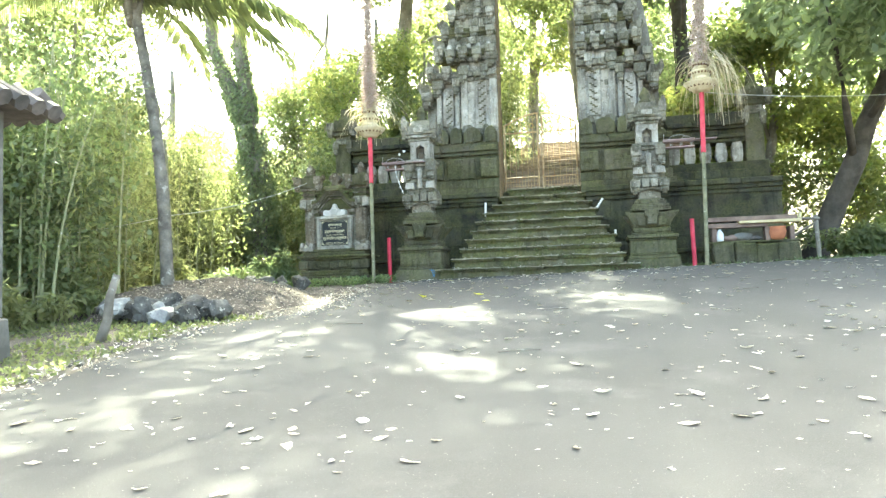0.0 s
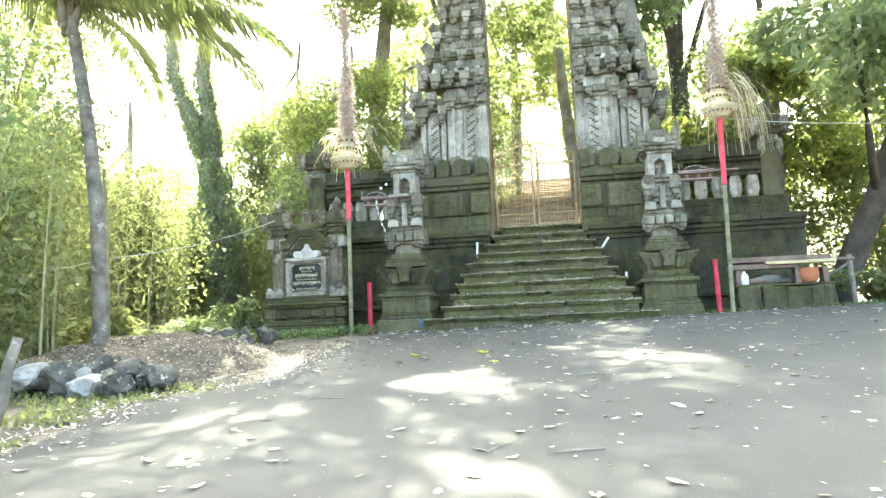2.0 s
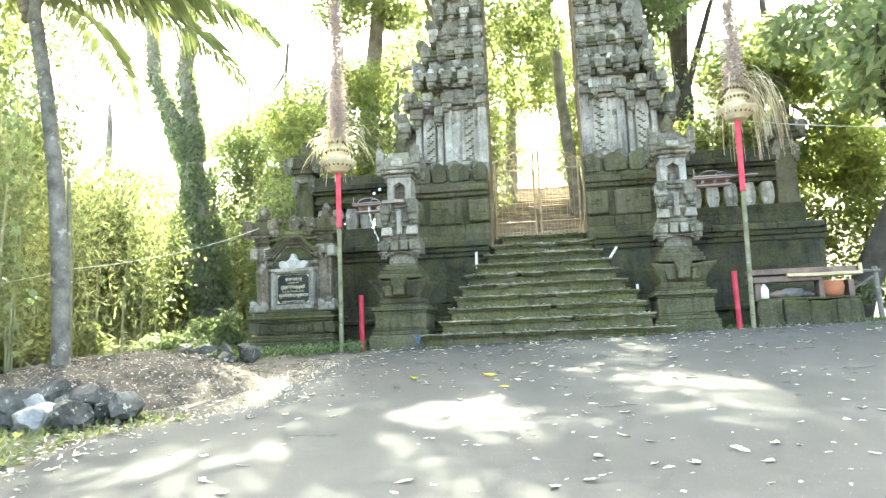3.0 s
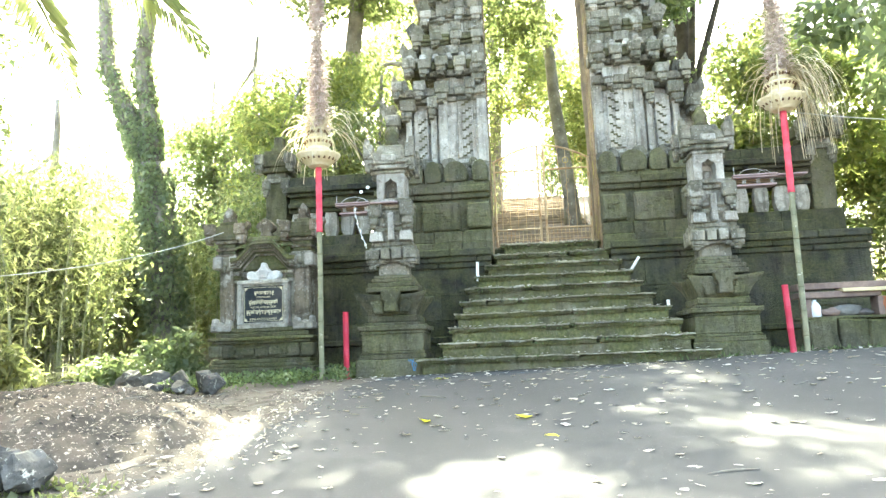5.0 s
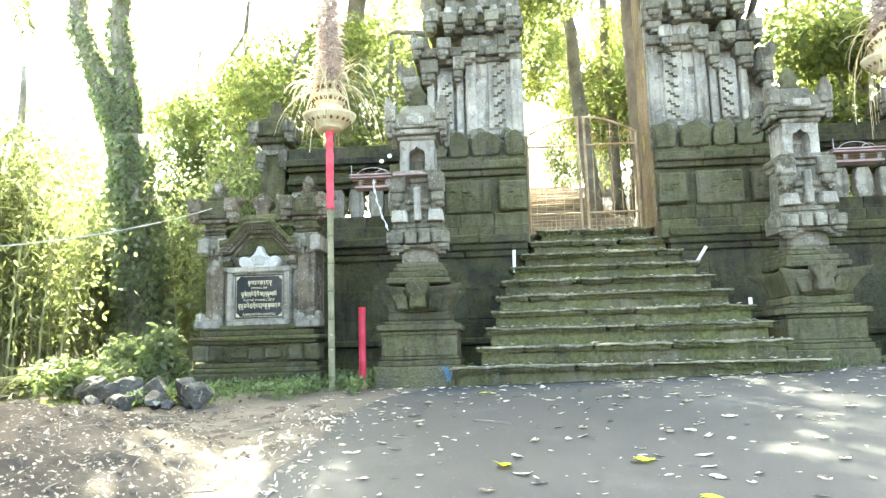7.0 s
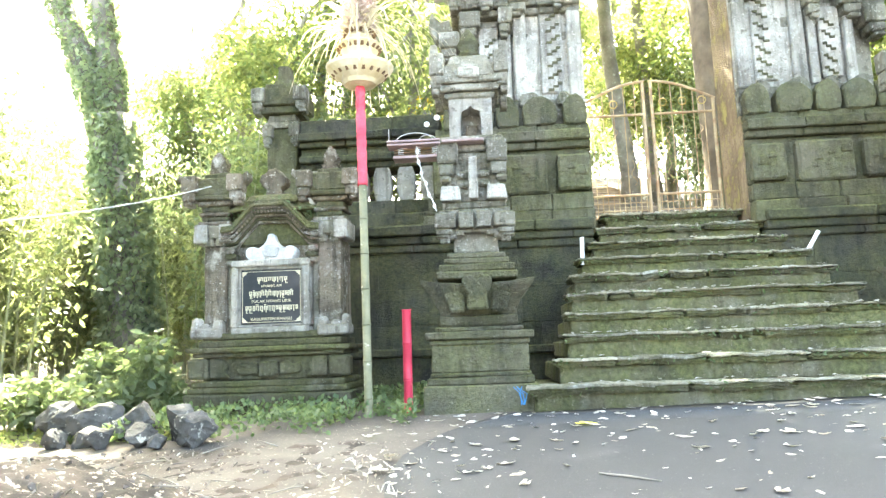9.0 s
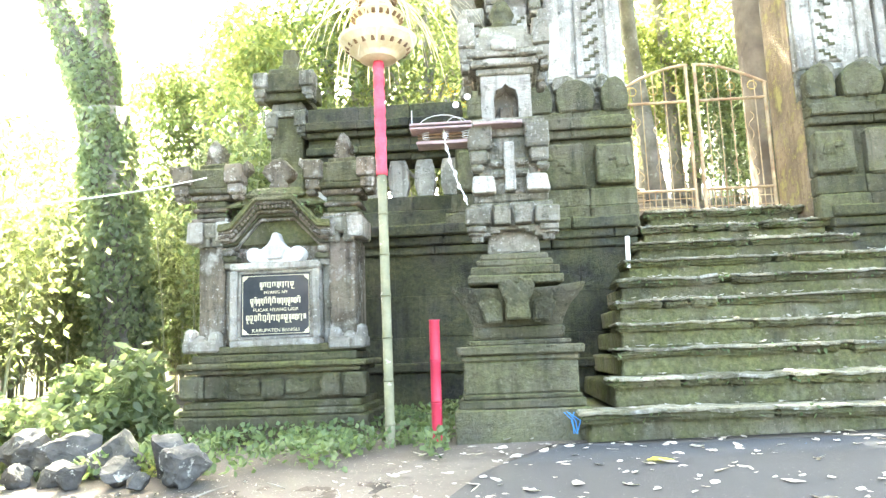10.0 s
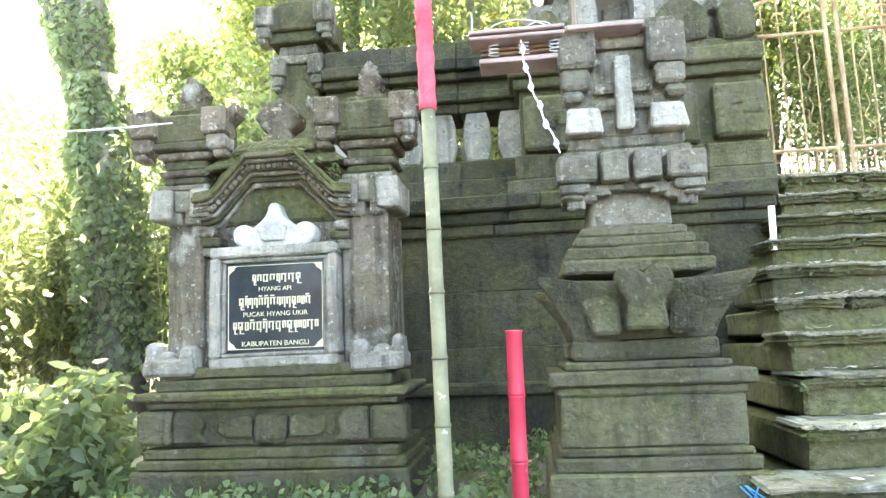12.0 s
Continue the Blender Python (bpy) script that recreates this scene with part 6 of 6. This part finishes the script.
def ivy_tree():
    t = thing("ivy_tree", (-11.4, 22.8, 1.7), "thick forked trunk wrapped in dark ivy", "tree")
    main = [(0.1, 0, -0.3), (0.05, 0, 1.5), (-0.1, 0, 3.2), (-0.3, 0, 4.6), (-0.45, 0, 5.6)]
    stems = ([(-0.5, 0, 5.5), (-1.1, 0, 6.9), (-1.9, 0.1, 8.8), (-2.2, 0.1, 12.4)], [(-0.45, 0, 5.5), (-0.6, 0.1, 6.9), (-0.85, 0.1, 8.8), (-0.2, -0.3, 12.6)])
    bm = bmesh.new()
    tube(bm, main, [0.5, 0.42, 0.4, 0.42, 0.44], 12)
    part("trunk", bm, BARK, t, smooth=True)
    for s_ in stems:
        bm = bmesh.new()
        tube(bm, s_, [0.34, 0.27, 0.24, 0.16], 10)
        part("stem", bm, BARK, t, smooth=True)
    rg = np.random.default_rng(5)
    pos = []
    for path, rad, n in ((main, 0.5, 11000), (stems[0], 0.42, 5200), (stems[1], 0.4, 5200)):
        p = np.array(path)
        for _ in range(n):
            k = rg.integers(0, len(p) - 1)
            u = rg.random()
            if path is main and k == 0 and u < rg.uniform(0.3, 0.9):
                continue
            c = p[k] * (1 - u) + p[k + 1] * u
            a = rg.uniform(0, 6.283)
            if path is not main and rg.random() < (c[2] - 5.4) / 6.5:
                continue
            shrink = 1 - 0.05 * max(0.0, c[2] - 1.0)
            rr = rad * shrink * rg.uniform(0.8, 1.3) * (1 + 0.4 * noise.noise(Vector((c[2] * 1.3, math.cos(a) * 1.5, math.sin(a) * 1.5))))
            pos.append((c[0] + rr * math.cos(a), c[1] + rr * math.sin(a), c[2]))
    part("ivy", leaf_mesh("ivy", pos, 0.14, 0.11, rg, 0.9), IVY, t, "dark green ivy leaves")
    # high crown added out of view, only to shade the soil mound
    r = random.Random(6)
    cs, rs = [], []
    for k in range(20):
        cs.append((2.0 + r.uniform(-2.0, 2.0), -1.4 + r.uniform(-2.6, 2.4), 13.2 + r.uniform(-0.6, 0.9)))
        rs.append(r.uniform(0.6, 1.1))
        if k % 2 == 0:
            bm = bmesh.new()
            s0 = Vector((-0.2, -0.3, 12.4)) if k % 4 else Vector((-2.2, 0.1, 12.2))
            e = Vector(cs[-1])
            tube(bm, [s0, s0.lerp(e, 0.5) + Vector((0, 0, 0.3)), e], [0.11, 0.07, 0.02], 6)
            part("limb", bm, BARK, t, smooth=True)
    part("crown", leaf_mesh("crown", crown_points(rg, cs, rs, 9000, 0.3), 0.28, 0.13, rg), LEAF, t)


ivy_tree()


# ---- palms ----
def frond(bm, leafs, start, yaw, length, rise, sag, rg, width=0.55):
    d = Vector((math.cos(yaw), math.sin(yaw), 0))
    n = 12
    pts = [Vector(start) + d * length * (i / n) * (1 - 0.18 * (i / n)) + Vector((0, 0, rise * (i / n) - sag * (i / n) ** 2)) for i in range(n + 1)]
    tube(bm, pts, [0.035 * (1 - 0.85 * i / n) + 0.004 for i in range(n + 1)], 5)
    side = Vector((-d.y, d.x, 0))
    for i in range(1, n * 5):
        u = i / (n * 5)
        k = int(u * n)
        p = pts[k].lerp(pts[k + 1], u * n - k)
        L = width * math.sin(math.pi * (0.12 + 0.8 * u)) * rg.uniform(0.85, 1.15)
        for s in (-1, 1):
            q = (side * s * 0.75 + d * 0.45 + Vector((0, 0, -0.55 + rg.uniform(-0.2, 0.2)))).normalized()
            leafs.append((p, q, L))


def palm(base, top, label, seed, n, length, sweeps=()):
    t = thing("palm_tree", base, label, "palm tree", "palm trees")
    rg = random.Random(seed)
    b, tp = Vector((0, 0, -0.3)), Vector(top) - Vector(base)
    bm = bmesh.new()
    m_ = 26
    pts, rad = [], []
    for i in range(m_ + 1):
        u = i / m_
        pts.append(b.lerp(tp, u) + Vector((0.18 * math.sin(u * 3.1), 0, 0)))
        rad.append((0.115 - 0.025 * u) * (1.05 if i % 2 else 0.97))
    tube(bm, pts, rad, 12)
    part("trunk", bm, PALM_BARK, t, "ringed grey palm trunk", True)
    for k in range(9):
        a = k * 2.4
        o = Vector((math.cos(a), math.sin(a), 0))
        z = -0.55 + 0.065 * k
        bm = bmesh.new()
        tube(bm, [pts[-1] + o * 0.07 + Vector((0, 0, z)), pts[-1] + o * 0.13 + Vector((0, 0, z + 0.3)), pts[-1] + o * 0.24 + Vector((0, 0, z + 0.62))], [0.085, 0.07, 0.03], 7)
        part("leaf_base", bm, PALM_BARK, t, "thick grey leaf base", True)
    for k in range(n + len(sweeps)):
        bm = bmesh.new()
        leafs = []
        if k < n:
            frond(bm, leafs, pts[-1], 2 * math.pi * k / n + rg.uniform(-0.2, 0.2), length * rg.uniform(0.8, 1.1), rg.uniform(1.4, 3.2), rg.uniform(1.4, 3.0), rg)
        else:
            yaw, far, rise, sag = sweeps[k - n]
            frond(bm, leafs, pts[-1], yaw, far, rise, sag, rg, 0.75)
        f = part("frond", bm, LEAF_PALM, t)
        me = bpy.data.meshes.new("blade")
        vs, fs = [], []
        for p, q, L in leafs:
            w = q.cross(Vector((0, 0, 1))).normalized() * 0.022
            i = len(vs)
            mid = p + q * L * 0.5 + Vector((0, 0, 0.03))
            tip = p + q * L + Vector((0, 0, -0.22 * L))
            vs += [tuple(p), tuple(mid + w), tuple(tip), tuple(mid - w)]
            fs += [(i, i + 1, i + 2), (i, i + 2, i + 3)]
        me.from_pydata(vs, [], fs)
        part("blade", me, LEAF_PALM, f)
    return t


palm((-7.4, 11.15, 1.3), (-8.25, 11.35, 6.9), "coconut palm with a slender ringed trunk by the mound", 3, 13, 3.4, ((0.12, 4.4, 1.15, 2.2), (0.75, 3.8, 1.5, 2.4)))
palm((-6.6, 24.0, 2.0), (-6.4, 24.0, 6.2), "small palm with arching fronds behind the wall", 8, 15, 2.6)

# ---- bamboo thicket ----
def bamboo_clump(seed, label, broad=False):
    """Thin culms with narrow leaves, or slender stems with broad round leaves."""
    if broad:
        t = thing("thicket_shrub", (0, 0, 0), label, "shrub", "thicket shrubs")
    else:
        t = thing("bamboo_clump", (0, 0, 0), label, "bamboo", "bamboo thicket")
    r = random.Random(seed)
    rg = np.random.default_rng(seed)
    pos = []
    for k in range(18):
        x, y = r.gauss(0, 0.55), r.gauss(0, 0.5)
        h = r.uniform(3.0, 5.2)
        lx, ly = r.gauss(0, 0.32), r.gauss(0, 0.32)
        rad = r.uniform(0.018, 0.034)
        pts = [(x + lx * u * u, y + ly * u * u, -0.3 + (h + 0.3) * u) for u in [i / 7 for i in range(8)]]
        bm = bmesh.new()
        tube(bm, pts, [rad * (1 - 0.75 * i / 7) for i in range(8)], 6)
        part("culm", bm, BAMBOO, t, smooth=True)
        for _ in range(400):
            u = r.uniform(0.1, 1.0) ** 0.75
            pos.append((x + lx * u * u + r.gauss(0, 0.34), y + ly * u * u + r.gauss(0, 0.34), h * u + r.gauss(0, 0.2)))
    if broad:
        part("foliage", leaf_mesh("foliage", pos, 0.13, 0.085, rg, 0.4), LEAF_DARK if seed % 2 else LEAF, t, "broad rounded leaves")
    else:
        part("foliage", leaf_mesh("foliage", pos, 0.18, 0.036, rg, 0.5), LEAF_BAMBOO, t, "narrow drooping bamboo leaves")
    return t


r = random.Random(44)
protos = [bamboo_clump(s, lab, br) for s, lab, br in ((1, "dense green bamboo clump with thin culms", False), (2, "sunlit green thicket shrub with round leaves", True), (3, "tangled green bamboo clump", False), (5, "dense green thicket shrub with broad leaves", True))]
spots = []
for k in range(34):
    u = k / 33
    row = k % 3
    x = -11.5 - 8.0 * u + r.uniform(-0.4, 0.4) - 0.5 * row
    y = 17.6 - 9.0 * u + r.uniform(-0.5, 0.5) + 1.5 * row
    spots.append((x, y, gz(x, y)))
# more clumps behind the ivy-covered trunk and on the hillside
spots += [(x, y, gz(x, y)) for x, y in ((-9.3, 23.0), (-8.2, 22.0), (-10.2, 24.6), (-12.6, 24.4), (-13.6, 22.4), (-14.6, 21.0), (-12.9, 20.6), (-7.6, 20.8), (-8.0, 22.8), (-14.4, 25.0), (-16.2, 22.0), (-9.0, 26.4), (-11.2, 26.2), (-12.8, 27.4), (-14.8, 27.2), (-16.6, 25.4), (-18.4, 23.6), (-18.6, 27.0), (-10.2, 28.4), (-8.0, 25.0), (-13.2, 24.4))]
spots += [(x, y, gz(x, y) - 0.15) for x, y in ((-9.4, 10.6), (-10.3, 9.6), (-11.2, 11.0), (-10.0, 12.2), (-11.6, 12.6), (-12.4, 10.2), (-12.8, 12.2), (-10.9, 13.6))]
spots += [(x, y, hill(x, y) - 0.1) for x, y in ((3.0, 25.2), (4.2, 24.2), (-4.4, 25.6), (-5.4, 27.0), (2.2, 27.8), (-3.8, 29.0), (4.8, 26.6), (3.4, 30.0), (-3.4, 42.0), (-1.6, 43.0), (0.4, 42.0), (-5.0, 41.0), (2.0, 41.0))]
for k, (x, y, z) in enumerate(spots):
    m = pose(x, y, z, 0, 0, r.uniform(0, 360))
    if k < 4:
        protos[k].matrix_world = m
    else:
        copy_thing(protos[k % 4], m)


# ---- undergrowth ----
def fern(base, n, length, material, label, seed, name="fern"):
    t = thing(name, base, label, "plant", "undergrowth plants")
    rg = random.Random(seed)
    for k in range(n):
        a = 2 * math.pi * k / n + rg.uniform(-0.3, 0.3)
        d = Vector((math.cos(a), math.sin(a), 0))
        L = length * rg.uniform(0.7, 1.1)
        side = Vector((-d.y, d.x, 0))
        vs, fs = [], []
        for i in range(1, 15):
            u = i / 15
            p = d * L * u * 0.8 + Vector((0, 0, L * (1.25 * u - 0.95 * u * u)))
            for s in (-1, 1):
                q = (side * s + d * 0.5 + Vector((0, 0, -0.25))).normalized() * L * 0.34 * math.sin(math.pi * (0.1 + 0.85 * u))
                w = d * 0.028
                j = len(vs)
                vs += [tuple(p), tuple(p + q * 0.5 + w), tuple(p + q), tuple(p + q * 0.5 - w)]
                fs += [(j, j + 1, j + 2), (j, j + 2, j + 3)]
        me = bpy.data.meshes.new("fern_frond")
        me.from_pydata(vs, [], fs)
        part("frond", me, material, t)
    return t


fern((-9.7, 17.3, gz(-9.7, 17.3)), 11, 0.95, LEAF_YELLOW, "bright yellow-green fern plant at the thicket's edge", 2)
fern((-9.9, 16.2, gz(-9.9, 16.2)), 10, 0.8, LEAF_BAMBOO, "green fern plant at the thicket's edge", 3)
fern((-11.2, 15.0, gz(-11.2, 15.0)), 10, 0.9, LEAF_BAMBOO, "green fern plant at the thicket's edge", 4)
fern((-8.9, 18.3, gz(-8.9, 18.3)), 9, 0.9, LEAF_BAMBOO, "green fern plant at the thicket's edge", 5)


def shrub(base, w, h, n, leaf, material, label, seed):
    t = thing("shrub", base, label, "shrub", "low shrubs")
    rg = np.random.default_rng(seed)
    r = random.Random(seed)
    cs = [(r.uniform(-w, w), r.uniform(-w * 0.6, w * 0.6), r.uniform(0.15, h)) for _ in range(12)]
    for c in cs[:6]:
        bm = bmesh.new()
        tube(bm, [(c[0] * 0.2, c[1] * 0.2, -0.1), (c[0] * 0.6, c[1] * 0.6, c[2] * 0.6), c], [0.014, 0.01, 0.005], 5)
        part("stem", bm, BARK, t)
    part("foliage", leaf_mesh("foliage", crown_points(rg, cs, [0.3] * 12, n, 0.2), leaf[0], leaf[1], rg), material, t)
    return t


shrub((-8.1, 16.9, 1.6), 0.7, 0.65, 2600, (0.13, 0.075), LEAF_DARK, "broad-leaved green shrub beside the shrine", 1)
shrub((-8.6, 16.0, 1.5), 0.6, 0.4, 1400, (0.11, 0.06), LEAF_DARK, "low green shrub behind the boulders", 2)
shrub((-10.2, 14.6, 1.35), 1.2, 0.7, 2200, (0.2, 0.06), LEAF_BAMBOO, "tangled green undergrowth at the thicket's foot", 3)
shrub((-12.2, 13.0, 1.2), 1.4, 0.8, 2400, (0.2, 0.06), LEAF_BAMBOO, "tangled green undergrowth at the thicket's foot", 4)
shrub((-13.5, 10.5, 1.0), 1.4, 0.8, 2400, (0.2, 0.06), LEAF, "tangled green undergrowth at the thicket's foot", 5)
shrub((-9.3, 9.0, 0.75), 1.0, 0.7, 2000, (0.18, 0.06), LEAF_BAMBOO, "tangled green undergrowth at the verge", 10)
shrub((-8.8, 10.6, 0.95), 0.9, 0.7, 1800, (0.18, 0.07), LEAF, "tangled green undergrowth at the verge", 11)
shrub((-10.6, 8.4, 0.7), 1.1, 0.8, 2200, (0.18, 0.06), LEAF_BAMBOO, "tangled green undergrowth at the verge", 12)
shrub((5.7, 17.6, 1.7), 0.9, 0.7, 1800, (0.15, 0.08), LEAF, "low green shrub beside the rail", 6)
shrub((7.4, 18.2, 1.7), 1.0, 0.9, 2200, (0.16, 0.08), LEAF_YELLOW, "sunlit yellow-green shrub beside the road", 7)
shrub((-4.6, 18.85, 5.56), 0.16, 0.12, 60, (0.09, 0.02), FLOWER, "small tuft of yellow flowers by the niche", 8)
shrub((10.0, 17.4, 1.7), 1.3, 1.0, 2600, (0.18, 0.09), LEAF_YELLOW, "sunlit yellow-green shrub beside the road", 9)

# ---- pole, string and pavilion at the road's other side ----
bm = bmesh.new()
tube(bm, [(-7.77, 11.8, 1.0), (-7.8, 11.8, 2.8), (-7.88, 11.8, 4.3)], [0.042, 0.038, 0.026], 9)
single("bamboo_stake", bm, BAMBOO_POLE, "thin pale bamboo stake beside the palm", "stake", smooth=True)
bm = bmesh.new()
pts = []
for a, b, sag in (((-6.85, 16.1, 4.02), (-7.8, 11.8, 2.85), 0.12), ((-7.8, 11.8, 2.85), (-15.0, 11.6, 3.0), 0.35)):
    for i in range(13):
        u = i / 12
        pts.append(Vector(a).lerp(Vector(b), u) - Vector((0, 0, sag * 4 * u * (1 - u))))
tube(bm, pts, 0.007, 5)
single("string_line", bm, WIRE, "pale string stretched from shrine to stake", "string")
bm = bmesh.new()
tube(bm, [Vector((2.5, 16.2, 5.5)).lerp(Vector((14, 19, 6.4)), i / 12) - Vector((0, 0, 0.5 * 4 * (i / 12) * (1 - i / 12))) for i in range(13)], 0.009, 5)
single("wire_line", bm, WIRE, "thin wire from the offering pole towards the wood", "wire")

pav = thing("roadside_pavilion", (-8.6, 6.4, gz(-8.6, 6.4)), "small roadside pavilion with a dark tiled roof corner", "pavilion")
for x, y in ((2.0, 0.2), (-1.4, 0.2), (2.0, -3.0), (-1.4, -3.0)):
    bm = bmesh.new()
    box(bm, x - 0.09, x + 0.09, y - 0.09, y + 0.09, 0.5, 3.0)
    part("post", worn(bm, 0.02, 0.004, 2), CONCRETE, pav)
    bm = bmesh.new()
    box(bm, x - 0.16, x + 0.16, y - 0.16, y + 0.16, -0.3, 0.5, 0.03, 0.03)
    part("footing", worn(bm, 0.02, 0.004, 2), CONCRETE, pav)
bm = bmesh.new()
v = [bm.verts.new(p) for p in ((-2.0, -3.6, 2.85), (2.4, -3.6, 2.85), (2.4, 0.7, 2.85), (-2.0, 0.7, 2.85), (0.2, -1.5, 4.3))]
for f in ((0, 1, 4), (1, 2, 4), (2, 3, 4), (3, 0, 4), (3, 2, 1, 0)):
    bm.faces.new([v[i] for i in f])
part("roof", bm, TILE, pav)
for k in range(18):
    y = -3.5 + 0.24 * k
    bm = bmesh.new()
    tube(bm, [(2.5, y, 2.88), (2.15, y, 3.1)], [0.1, 0.09], 7)
    part("eave_tile", bm, TILE, pav)
for k in range(18):
    x = -1.9 + 0.25 * k
    bm = bmesh.new()
    tube(bm, [(x, 0.8, 2.88), (x, 0.45, 3.1)], [0.1, 0.09], 7)
    part("eave_tile", bm, TILE, pav)

# ---- far steps up the hillside ----
far_steps = thing("far_steps", (-1.6, 23.0, 4.38), "long flight of brown littered steps up the hillside", "stairs", kind="structure")
for k in range(22):
    y = 0.75 * k
    bm = bmesh.new()
    box(bm, -1.9, 2.1, y, y + 0.95, 0.225 * k - 0.5, 0.225 * k + 0.14)
    part("step", worn(bm, 0.03, 0.02, k), SOIL_STEP, far_steps)
